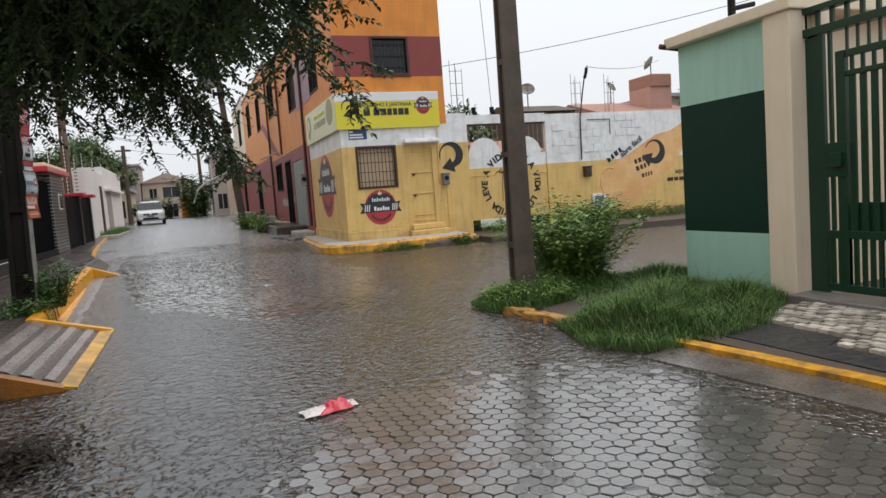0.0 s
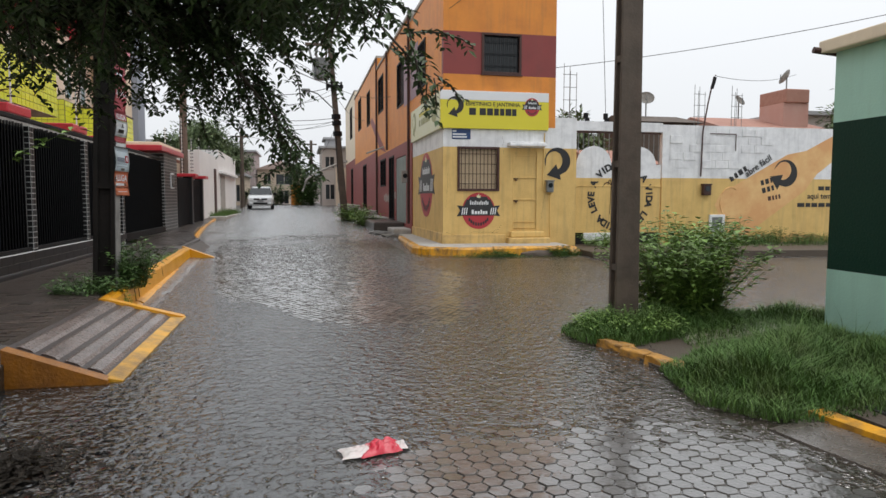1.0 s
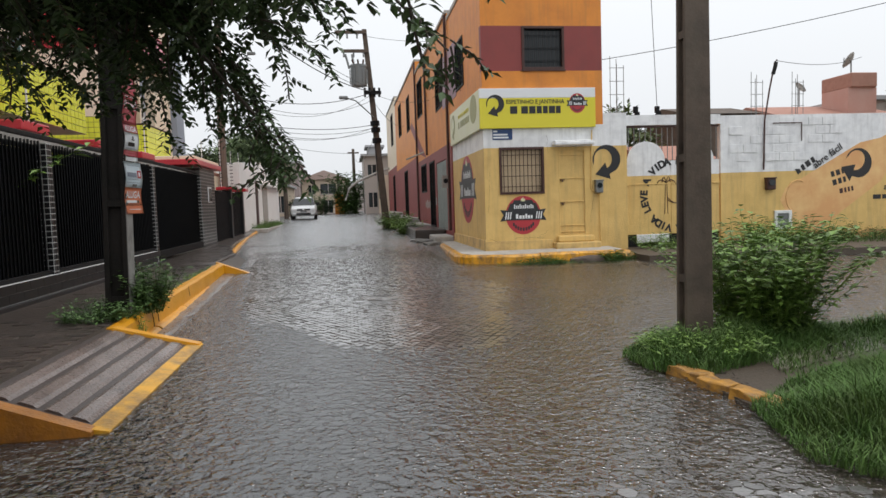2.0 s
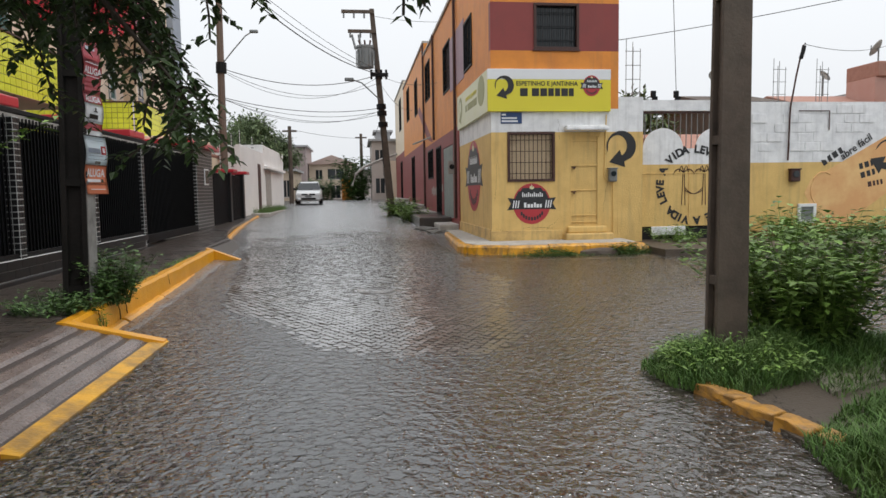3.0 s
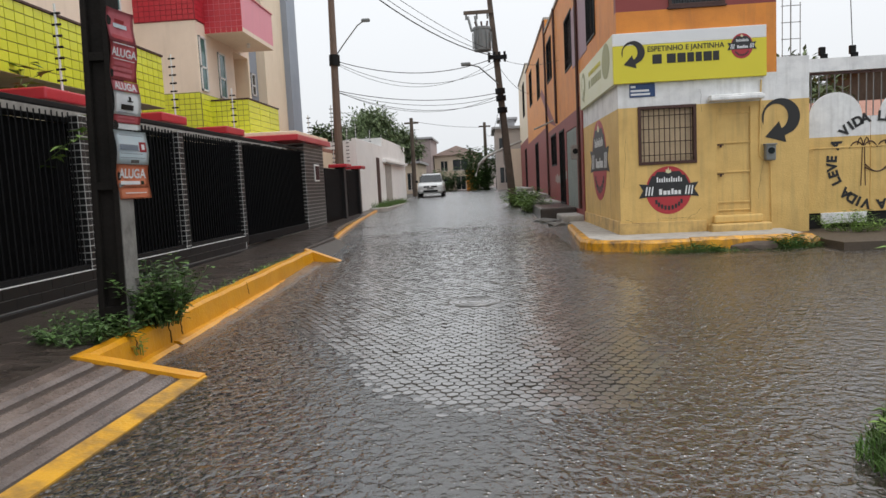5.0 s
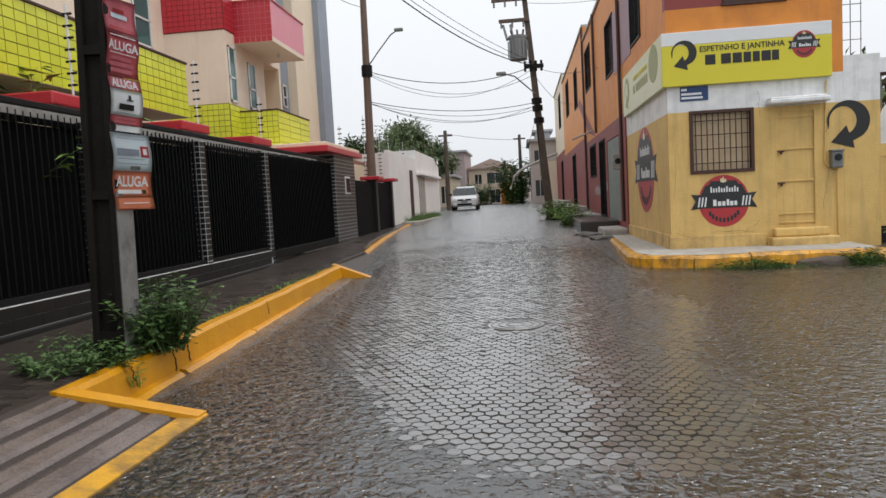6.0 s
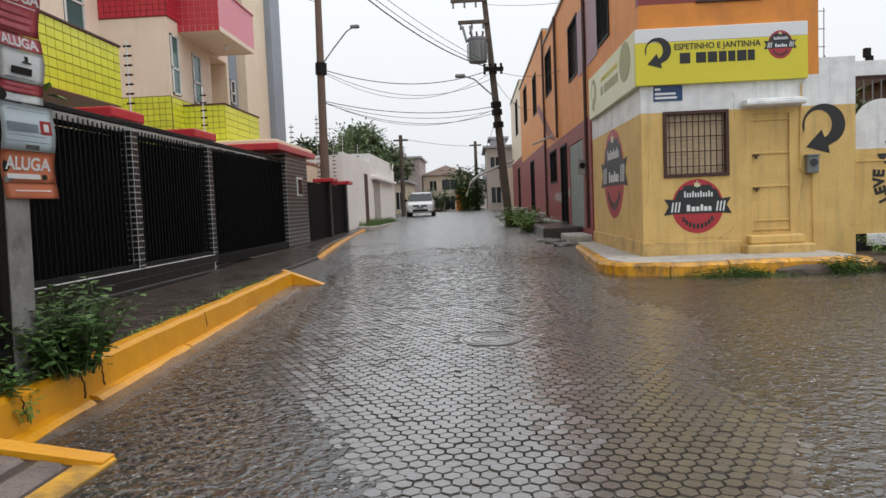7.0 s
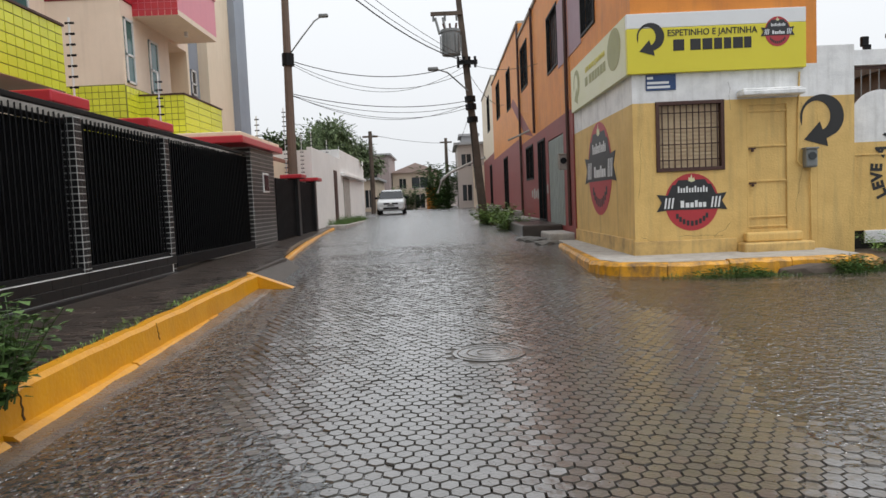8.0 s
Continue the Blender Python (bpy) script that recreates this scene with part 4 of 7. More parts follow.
for o in (0.0, 0.07):
    part("hammock_line", tube(bmesh.new(), [(CX - 0.24 + 0.48 * t, MY + 0.014, CZ - 0.06 - o - (0.16 - o) * math.sin(math.pi * t)) for t in [i / 8 for i in range(9)]], 0.01, 5), DARKIRON, slogan)
part("kick_plate", boxes((8.35, 9.25, MY - 0.02, MY + 0.015, 0.28, 0.5), bevel=0.01), WHITE, gate, "loose white board under the gate")
part("threshold_shadow", boxes((7.97, 10.69, MY + 0.06, MY + 0.1, 0.1, 0.52)), DARK, gate)
for x in (8.39, 8.98):
    t = thing("flood_lamp", "small black flood lamp on the gate beam", "lamp", "gate lamps")
    part("case", boxes((x - 0.06, x + 0.06, MY + 0.01, MY + 0.09, 3.66, 3.83), bevel=0.015), BLACK, t)
    part("bracket", boxes((x - 0.03, x + 0.10, MY + 0.02, MY + 0.06, 3.6, 3.69)), BLACK, t)
# bottle mural with writing as bars
bottle = thing("wall_painting", "faded orange painted bottle with a black arrow", "mural")
BOTTLE = mat("faded_orange_paint", (0.68, 0.36, 0.15), 0.65, second=(0.80, 0.55, 0.24), scale=1.3, mix=1.0, bump=0.25)
bm = prism(bmesh.new(), [(-2.2, -0.55), (-1.9, -0.75), (0.6, -0.62), (1.2, -0.40), (2.9, -0.26), (3.2, -0.30), (3.2, 0.30), (2.9, 0.26), (1.2, 0.40), (0.6, 0.62), (-1.9, 0.75), (-2.2, 0.55)], 0.003, facing(14.6, MY - 0.001, 1.93, "-y") @ pose(0, 0, 0, 0, 0, 31))
part("bottle", bm, BOTTLE, bottle)
part("arrow_emblem", prism(bmesh.new(), arrow_outline(0.40), 0.004, facing(14.75, MY - 0.0045, 2.22, "-y") @ pose(0, 0, 0, 0, 0, -40)), INK, bottle)
def bars_line(parent, x, z, turn, widths, h, m):
    a = 0
    for w in widths:
        part("bar_mark", prism(bmesh.new(), [(a, 0), (a + w, 0), (a + w, h), (a, h)], 0.003, facing(x, MY - 0.0045, z, "-y") @ pose(0, 0, 0, 0, 0, turn)), m, parent)
        a += w + h * 0.35
bars_line(bottle, 12.95, 1.95, 33, (0.12, 0.1, 0.14, 0.1), 0.16, INK)
text_ob("abre fácil", 0.27, INK, facing(13.86, MY - 0.024, 2.36, "-y") @ pose(0, 0, 0, 0, 0, 33), bottle, "lettering", bold=0.01)
bars_line(bottle, 13.95, 1.85, 15, (0.1, 0.12, 0.06), 0.15, INK)
bars_line(bottle, 14.0, 1.62, 15, (0.12, 0.1, 0.08), 0.15, INK)
bars_line(bottle, 14.2, 1.40, 10, (0.1, 0.06, 0.06, 0.06), 0.13, DARKIRON)
for k, (x, ws) in enumerate(((15.9, (0.2, 0.16, 0.2, 0.14, 0.22, 0.18)), (15.5, (0.22, 0.18, 0.14, 0.2, 0.24, 0.16, 0.18)), (15.2, (0.24, 0.16, 0.2, 0.22, 0.14, 0.2, 0.22)))):
    if k != 1:
        bars_line(bottle, x, 1.72 - k * 0.25, 0, ws, 0.12, INK)
text_ob("aqui tem", 0.24, INK, facing(15.95, MY - 0.0045, 1.47, "-y"), bottle, "lettering", bold=0.012)
bars_line(bottle, 16.6, 1.47, 0, (0.1, 0.12, 0.09, 0.12), 0.12, INK)
part("ring_stroke", tube(bmesh.new(), [(12.95 + 0.35 * math.cos(radians(a)), MY - 0.004, 1.35 + 0.45 * math.sin(radians(a))) for a in range(60, 260, 20)], 0.02, 5), BOTTLE, bottle)
meter_box(12.1, MY, 1.72, 0.26, 0.32, DARKIRON, "small rusty brown meter box on the wall")
water_meter = thing("meter_niche", "white framed water meter niche in the wall", "meter box")
for r in ((12.25, 12.75, 0.92, 1.0), (12.25, 12.75, 0.50, 0.58), (12.25, 12.33, 0.58, 0.92), (12.67, 12.75, 0.58, 0.92)):
    part("frame_side", boxes((r[0], r[1], MY - 0.05, MY - 0.002, r[2], r[3]), bevel=0.008), WHITE, water_meter)
part("cover", boxes((12.33, 12.67, MY - 0.012, MY - 0.002, 0.58, 0.92)), GREYMETAL, water_meter)
mast = thing("wire_mast", "thin leaning rusty pipe with a cable against the wall", "pole")
part("pipe", tube(bmesh.new(), [(11.92, MY - 0.05, 2.1), (11.95, MY - 0.05, 3.4), (12.1, MY - 0.03, 4.2), (12.28, MY, 4.95), (12.34, MY, 5.0)], 0.022), DARKIRON, mast)
part("wrap", tube(bmesh.new(), [(12.2, MY - 0.04, 4.62), (12.26, MY - 0.04, 4.8), (12.3, MY - 0.02, 4.93)], 0.05), BLACK, mast)
bm = bmesh.new()
prism(bm, [(7.45, 16.3), (12, 16.0), (30, 14.6), (40, 14.4), (40, 19.3), (7.45, 19.3)], 0.24, pose(0, 0, -0.06))
plain("pavement_far", bm, SOIL, "muddy weedy strip along the painted wall", "sidewalk")

# houses behind the wall
def back_house(x0, x1, y0, y1, h, wall_m, roof_m, label, pitch=1.0):
    t = thing("house", label, "house", "houses behind the wall")
    part("wall", boxes((x0, x1, y0, y1, 0, h)), wall_m, t)
    bm = bmesh.new()
    o = 0.25
    v = [bm.verts.new(p) for p in ((x0 - o, y0 - o, h), (x1 + o, y0 - o, h), (x1 + o, y1 + o, h), (x0 - o, y1 + o, h), (x0 - o, (y0 + y1) / 2, h + pitch), (x1 + o, (y0 + y1) / 2, h + pitch))]
    for f in ((0, 1, 5, 4), (2, 3, 4, 5), (0, 4, 3), (1, 2, 5), (0, 3, 2, 1)):
        bm.faces.new([v[i] for i in f])
    part("roof", bm, roof_m, t)
    return t


# bare brick, its pink lightened in the colour for rain haze
BRICKPINK = mat("hazed_pink_brick", (0.50, 0.29, 0.24), 0.85, second=(0.55, 0.38, 0.33), scale=1.5, bump=0.5)
back_house(18.6, 23.5, 27.0, 33.0, 4.35, BRICKPINK, ROOFTILE, "bare pink brick house with clay tile roof", 0.9)
tank = thing("water_tank_tower", "dark stained concrete tank tower on a roof", "tank")
part("tower", boxes((21.7, 23.0, 28.0, 29.6, 4.35, 5.75)), BRICKPINK, tank)
part("tank", boxes((21.75, 22.95, 27.9, 29.7, 5.75, 6.35), bevel=0.04), ROOFTILE, tank)
back_house(14.2, 16.8, 27.0, 31.0, 4.6, DRYCONC, DRYCONC, "small dark grey house behind the wall", 0.5)
back_house(11.0, 13.2, 24.0, 27.0, 2.7, BRICKPINK, ROOFTILE, "low pink house with clay tile roof", 0.6)


def dish(x, y, z, r, turn, label="grey satellite dish on a short mast"):
    t = thing("satellite_dish", label, "dish", "satellite dishes")
    bm = bmesh.new()
    m = pose(x, y, z, 55, 0, turn)
    rings = []
    for i in range(5):
        q = r * i / 4
        rings.append([bm.verts.new(m @ Vector((q * math.cos(2 * math.pi * k / 18), q * math.sin(2 * math.pi * k / 18), q * q / r * 0.35))) for k in range(18)] if i else [bm.verts.new(m @ Vector((0, 0, 0)))])
    for k in range(18):
        bm.faces.new((rings[0][0], rings[1][k], rings[1][(k + 1) % 18]))
        for i in range(1, 4):
            bm.faces.new((rings[i][k], rings[i + 1][k], rings[i + 1][(k + 1) % 18], rings[i][(k + 1) % 18]))
    bmesh.ops.solidify(bm, geom=bm.faces[:], thickness=0.02)
    part("bowl", bm, PALECONC, t, smooth=True)
    part("mast", tube(bmesh.new(), [(x, y, z - 0.75), (x, y, z + 0.02)], 0.03), GREYMETAL, t)
    part("arm", tube(bmesh.new(), [m @ Vector((0, -r, 0.3 * r)), m @ Vector((0, 0, 0.9 * r))], 0.02), GREYMETAL, t)


dish(22.3, 28.6, 6.95, 0.36, 215)
dish(15.3, 28.5, 5.75, 0.34, -20)
dish(19.6, 28.2, 5.75, 0.26, 20)
for x, y, z0, z1 in ((16.3, 26.4, 0.0, 6.1), (18.0, 26.4, 0.0, 6.1), (9.9, 24.5, 0.0, 6.3)):
    t = thing("rebar_bundle", "bundle of bare rebar rods standing on a roof", "rebar", "rebar bundles")
    for k, (dx, dy) in enumerate(((0, 0), (0.22, 0), (0.36, 0.3), (0.5, 0.05))):
        part("rod", tube(bmesh.new(), [(x + dx, y + dy, z0), (x + dx + 0.02, y + dy, z1 - 0.1 * k)], 0.011, 6), GREYMETAL, t)
    for z in (z1 - 2.2, z1 - 1.75, z1 - 1.3, z1 - 0.85, z1 - 0.4):
        part("tie", boxes((x - 0.01, x + 0.52, y - 0.01, y + 0.02, z, z + 0.015)), GREYMETAL, t)

# ---- corner pavement and its kerb stones ----
bm = bmesh.new()
prism(bm, [(3.80, 23.6), (3.54, 18.15), (3.74, 17.55), (4.35, 17.30), (7.0, 17.24), (7.3, 17.4), (7.4, 18.6), (4.3, 18.6), (4.3, 23.6)], 0.40, pose(0, 0, -0.13))
plain("pavement_corner", bm, PALECONC, "worn pale concrete pavement round the corner house", "sidewalk")
kerb_c = thing("kerb_corner", "chipped yellow painted kerb stones round the corner", "kerb", kind="structure")
edge = [(3.62, 22.6), (3.50, 20.6), (3.36, 18.2), (3.44, 17.75), (3.66, 17.42), (4.30, 17.14), (5.2, 17.10), (6.1, 17.07), (6.95, 17.06)]
random.seed(8)
for (x0, y0), (x1, y1) in zip(edge, edge[1:]):
    d = Vector((x1 - x0, y1 - y0)).normalized()
    n = Vector((-d.y, d.x))
    top = 0.275 + random.uniform(-0.012, 0.012)
    k = 5
    bm = bmesh.new()
    prev = None
    for i in range(k + 1):
        p = Vector((x0, y0)).lerp(Vector((x1, y1)), 0.008 + 0.984 * i / k)
        j = random.uniform(-0.012, 0.012)
        q = p + n * 0.185
        ring = [bm.verts.new((p.x - n.x * 0.02, p.y - n.y * 0.02, -0.1)), bm.verts.new((p.x + n.x * j, p.y + n.y * j, top - 0.05 + j)), bm.verts.new((p.x + n.x * 0.04, p.y + n.y * 0.04, top)), bm.verts.new((q.x, q.y, top)), bm.verts.new((q.x, q.y, -0.1))]
        if prev:
            for c in range(5):
                bm.faces.new((prev[c], prev[(c + 1) % 5], ring[(c + 1) % 5], ring[c]))
        else:
            bm.faces.new(ring)
        prev = ring
    bm.faces.new(prev[::-1])
    part("kerb_stone", bm, KERBDIRTY, kerb_c)


def rock(name, at, size, material, label, category, seed, parent=None, detail=2):
    bm = bmesh.new()
    bmesh.ops.create_icosphere(bm, subdivisions=detail, radius=1.0)
    for v in bm.verts:
        f = 1 + 0.28 * noise.noise(v.co * 1.4 + Vector((seed * 3.1, seed, 0)))
        v.co = Vector((v.co.x * size[0] * f, v.co.y * size[1] * f, v.co.z * size[2] * f)) + Vector(at)
    if parent:
        return part(name, bm, material, parent, label)
    return plain(name, bm, material, label, category, kind="")


rock("kerb_boulder", (7.2, 17.2, 0.12), (0.28, 0.2, 0.17), KERBDIRTY, "yellow painted boulder at the kerb's end", "stone", 4)
rock("kerb_slab", (6.3, 16.97, 0.06), (0.50, 0.12, 0.14), DRYCONC, "dark broken concrete slab by the kerb", "stone", 9)
KERBOLD = mat("worn_yellow_paint", (0.45, 0.22, 0.03), 0.5, second=(0.12, 0.08, 0.05), scale=9.0, mix=1.0, bump=0.6)
for x, y, w, sd in ((3.59, 7.30, 0.20, 1), (3.63, 6.93, 0.15, 2), (3.68, 6.62, 0.12, 3), (3.74, 6.40, 0.06, 5)):
    bm = box(bmesh.new(), -0.075, 0.075, -w, w, -0.06, 0.075, 0.012)
    bmesh.ops.subdivide_edges(bm, edges=bm.edges[:], cuts=2, use_grid_fill=True)
    for v in bm.verts:
        v.co += Vector((noise.noise(v.co * 14 + Vector((sd, 0, 0))), noise.noise(v.co * 14 + Vector((0, sd, 5))), noise.noise(v.co * 11 + Vector((0, 3, sd))))) * 0.022
        v.co = pose(x, y, 0.0, sd * 2 - 4, 3 - sd, 9 + sd * 4) @ v.co
    plain("kerb_fragment", bm, KERBOLD, "broken yellow kerb fragment in the weeds", "stone", kind="")

# ---- green wall end, pillar and gate on the near corner ----
green = thing("garden_wall", "mint and dark green painted wall end with cream cornice", "wall")
part("lower_wall", boxes((6.2, 12, 6.2, 7.6, 0, 0.70)), MINT, green)
part("middle_wall", boxes((6.2, 12, 6.2, 7.6, 0.70, 2.26)), DARKGREEN, green)
part("upper_wall", boxes((6.2, 12, 6.2, 7.6, 2.26, 3.0)), MINT, green)
part("cornice", boxes((6.08, 12, 5.82, 7.72, 3.0, 3.13), bevel=0.015), CREAM, green)
part("pillar", boxes((6.12, 6.5, 5.86, 6.2, 0, 3.0), bevel=0.01), CREAM, green, "cream painted gate pillar")
part("jamb", boxes((6.42, 6.6, 5.78, 5.858, 0, 3.0), bevel=0.01), CREAM, green)
part("spout", tube(bmesh.new(), [(6.3, 7.66, 3.0), (6.02, 7.72, 3.04)], 0.035), DARKIRON, green)
cam_post = thing("wall_camera", "small black fitting on the wall cornice", "fixture")
part("stem", tube(bmesh.new(), [(6.5, 7.0, 3.13), (6.5, 7.0, 3.5)], 0.045), BLACK, cam_post)
part("arm", tube(bmesh.new(), [(6.5, 7.0, 3.32), (6.75, 6.9, 3.36)], 0.03), BLACK, cam_post)
ggate = thing("metal_gate", "dark green painted steel bar gate", "gate")
def gbar(name, y0, y1, z0, z1, x0=6.33, x1=6.38, b=0.004):
    return part(name, boxes((x0, x1, y0, y1, z0, z1), bevel=b), GATEGREEN, ggate)
gbar("stile", 5.66, 5.86, 0.10, 2.70)
gbar("inner_stile", 5.42, 5.52, 0.12, 2.50, 6.325, 6.385)
gbar("bottom_rail", 2.4, 5.659, 0.12, 0.20)
gbar("middle_rail", 2.4, 5.659, 0.66, 0.74)
gbar("lock_plate", 5.40, 5.659, 1.28, 1.62, 6.31, 6.322)
gbar("lock_case", 5.44, 5.56, 1.38, 1.52, 6.27, 6.309)
gbar("top_rail", 2.4, 5.41, 2.43, 2.50)
gbar("upper_rail", 2.4, 5.41, 2.25, 2.30)
gbar("head_rail", 2.0, 5.94, 2.71, 2.79, 6.30, 6.42)
gbar("head_rail", 2.0, 5.94, 2.94, 3.0, 6.30, 6.42)
gbar("bar", 5.575, 5.61, 0.74, 2.71, 6.34, 6.37, 0)
for i in range(27):
    y = 5.36 - i * 0.112
    gbar("bar", y - 0.032, y + 0.032, 0.74, 2.25, 6.345, 6.365, 0)
    gbar("upper_bar", y - 0.018, y + 0.018, 2.30, 2.43, 6.345, 6.365, 0)
    gbar("long_bar", y + 0.035, y + 0.06, 2.50, 2.71, 6.345, 6.365, 0)
for i in range(38):
    y = 5.61 - i * 0.085
    gbar("short_bar", y - 0.02, y + 0.02, 0.20, 0.66, 6.34, 6.37, 0)
for i in range(24):
    y = 5.88 - i * 0.16
    gbar("head_bar", y - 0.02, y + 0.02, 2.79, 2.94, 6.34, 6.37, 0)
part("kick_sheet", boxes((6.372, 6.378, 2.4, 5.41, 0.74, 1.02)), GATEGREEN, ggate, "green sheet along the lower leaf")
part("return_wall", boxes((6.5, 12, 6.16, 6.198, 0, 3.0)), CREAM, green)
plain("threshold", boxes((5.98, 6.5, 2.0, 5.86, 0.0, 0.10), bevel=0.012), CONCRETE, "wet concrete threshold under the gate", "threshold")
yard = thing("yard_wall", "cream painted yard wall behind the gate", "wall")
part("wall", boxes((9.0, 9.2, -4, 6.2, 0, 2.4)), CREAM, yard)
part("dark_sheet", boxes((6.48, 6.5, 2.4, 5.02, 0.15, 2.3)), GATEGREEN, ggate, "green sheet behind the bars")
plain("wall_near_right", boxes((6.3, 6.5, -4, 2.38, 0, 3.0)), CREAM, "plain cream wall", "wall")

# ---- left fence with tiled posts ----
fence = thing("slat_fence", "black metal slat fence on a black tiled base", "fence")
part("base_wall", boxes((-3.62, -3.43, 8.0, 18.3, 0.1, 0.62)), GROUT, fence, "pale grout behind black base tiles")
part("base_step", boxes((-3.62, -3.36, 8.0, 23.3, 0.1, 0.36), bevel=0.01), BLACKTILE, fence)
part("backing", boxes((-3.66, -3.64, 8.0, 23.2, 0.6, 2.46)), BLACK, fence, "black sheet behind the slats")
part("top_rail", boxes((-3.62, -3.575, 8.0, 23.25, 2.46, 2.53), bevel=0.008), BLACK, fence)
part("track_rail", boxes((-3.53, -3.46, 11.4, 23.25, 2.605, 2.67), bevel=0.008), BLACK, fence, "upper guide rail of the sliding gate")
part("rail_strip", boxes((-3.66, -3.63, 11.4, 23.2, 2.47, 2.66)), PALECONC, fence)
part("bottom_rail", boxes((-3.58, -3.48, 8.0, 18.3, 0.625, 0.69), bevel=0.006), BLACK, fence)
part("gate_rail", boxes((-3.56, -3.44, 18.5, 23.2, 0.42, 0.60), bevel=0.006), BLACK, fence, "bottom rail of the sliding gate")
slat_me = bpy.data.meshes.new("slat")
sb = boxes((-0.006, 0.006, -0.036, 0.036, 0, 1.0))
sb.to_mesh(slat_me); sb.free()
slat_me.materials.append(SLAT)
def slat(y, z0, z1, x=-3.53, turn=38):
    o = new("slat", slat_me)
    o.parent = fence
    o.matrix_basis = pose(x, y, z0, 0, 0, turn) @ Matrix.Diagonal((1, 1, z1 - z0, 1))
POSTS = (10.3, 13.0, 15.72, 18.42)
y = 8.1
while y < 23.2:
    if all(abs(y - p) > 0.12 for p in POSTS):
        slat(y, 0.69 if y < 18.4 else 0.58, 2.57 + random.uniform(-0.012, 0.012))
    y += 0.105
tile_me = bpy.data.meshes.new("tile")
tb = boxes((-0.5, 0.5, -0.5, 0.5, -0.5, 0.5))
tb.to_mesh(tile_me); tb.free()
def tile_obj(me, parent, x, y, z, sx, sy, sz, name="tile"):
    o = new(name, me)
    o.parent = parent
    o.matrix_basis = Matrix.LocRotScale((x, y, z), None, (sx, sy, sz))
    return o
black_me = tile_me.copy(); black_me.materials.append(BLACKTILE)
lime_me = tile_me.copy(); lime_me.materials.append(LIME)
red_me = tile_me.copy(); red_me.materials.append(RED)
stripe_me = tile_me.copy(); stripe_me.materials.append(mat("dark_striped_tile", (0.030, 0.030, 0.029), 0.3, second=(0.06, 0.058, 0.055), scale=4.0, random_=0.3))
for p in POSTS:
    post = part("post", boxes((-3.62, -3.46, p - 0.085, p + 0.085, 0.3, 2.56)), GROUT, fence, "post clad in small black tiles")
    for r in range(26):
        z = 0.36 + r * 0.086
        for c in (-0.043, 0.043):
            tile_obj(black_me, post, -3.458, p + c, z, 0.008, 0.072, 0.072)
        for c in (-3.50, -3.58):
            tile_obj(black_me, post, c, p - 0.087, z, 0.068, 0.008, 0.072)
for r in range(2):
    for i in range(20):
        y0 = 10.45 + i * 0.40 + (0.2 if r else 0)
        tile_obj(black_me, fence, -3.427, y0, 0.43 + r * 0.125, 0.008, 0.394, 0.121, "base_tile")
for y0, y1 in ((12.55, 13.45), (15.45, 16.35), (18.15, 19.15)):
    t = thing("gate_pillar", "beige pillar with a red painted coping slab", "pillar", "fence pillars")
    part("shaft", boxes((-4.15, -3.70, y0 + 0.1, y1 - 0.1, 0.3, 2.72)), CREAM, t)
    part("cap", boxes((-4.25, -3.60, y0, y1, 2.72, 2.87), bevel=0.02), RED, t, "red coping slab")


def insulator_post(x, y, z0, h):
    t = thing("electric_fence_post", "white electric fence post with black insulators", "post", "electric fence")
    part("rod", tube(bmesh.new(), [(x, y, z0), (x, y, z0 + h)], 0.015), ALU, t)
    for i in range(int(h / 0.14)):
        part("insulator", tube(bmesh.new(), [(x - 0.05, y, z0 + 0.1 + i * 0.14), (x + 0.065, y, z0 + 0.1 + i * 0.14)], 0.016, 8), BLACK, t)
for x, y, z0, h in ((-3.8, 13.2, 2.8, 1.2), (-3.8, 16.35, 2.8, 1.15), (-3.8, 19.1, 2.8, 0.95), (-3.7, 24.9, 3.0, 0.75), (-3.7, 28.0, 2.2, 2.2), (-3.8, 30.9, 2.2, 1.7)):
    insulator_post(x, y, z0, h)

# gatehouse and second gate
gh = thing("gatehouse", "small gatehouse of dark striped tiles with red roof slab", "building")
part("wall", boxes((-5.2, -3.46, 23.3, 25.4, 0.2, 2.82)), GROUT, gh)
for r in range(24):
    z = 0.45 + r * 0.1
    for c in range(3):
        tile_obj(stripe_me, gh, -3.455, 23.66 + c * 0.70, z, 0.012, 0.69, 0.078, "tile")
    for c in range(2):
        tile_obj(stripe_me, gh, -3.86 - c * 0.8, 23.295, z, 0.79, 0.012, 0.078, "tile")
part("roof_slab", boxes((-5.6, -3.30, 22.2, 25.9, 2.82, 2.98), bevel=0.02), RED, gh, "red painted roof slab")
part("roof_edge", boxes((-5.5, -3.36, 22.3, 25.8, 2.98, 3.08), bevel=0.02), CREAM, gh)
part("window", boxes((-3.448, -3.42, 24.2, 24.75, 1.75, 2.25), bevel=0.01), ALU, gh)
part("pane", boxes((-3.42, -3.414, 24.25, 24.7, 1.80, 2.20)), GLASS, gh)
gate2 = thing("black_gate", "black sheet gate with red capped posts", "gate")
part("sheet", boxes((-3.52, -3.48, 25.5, 30.6, 0.45, 2.18)), BLACK, gate2)
for i in range(38):
    part("slat", boxes((-3.475, -3.45, 25.55 + i * 0.132, 25.61 + i * 0.132, 0.5, 2.16)), BLACK, gate2)
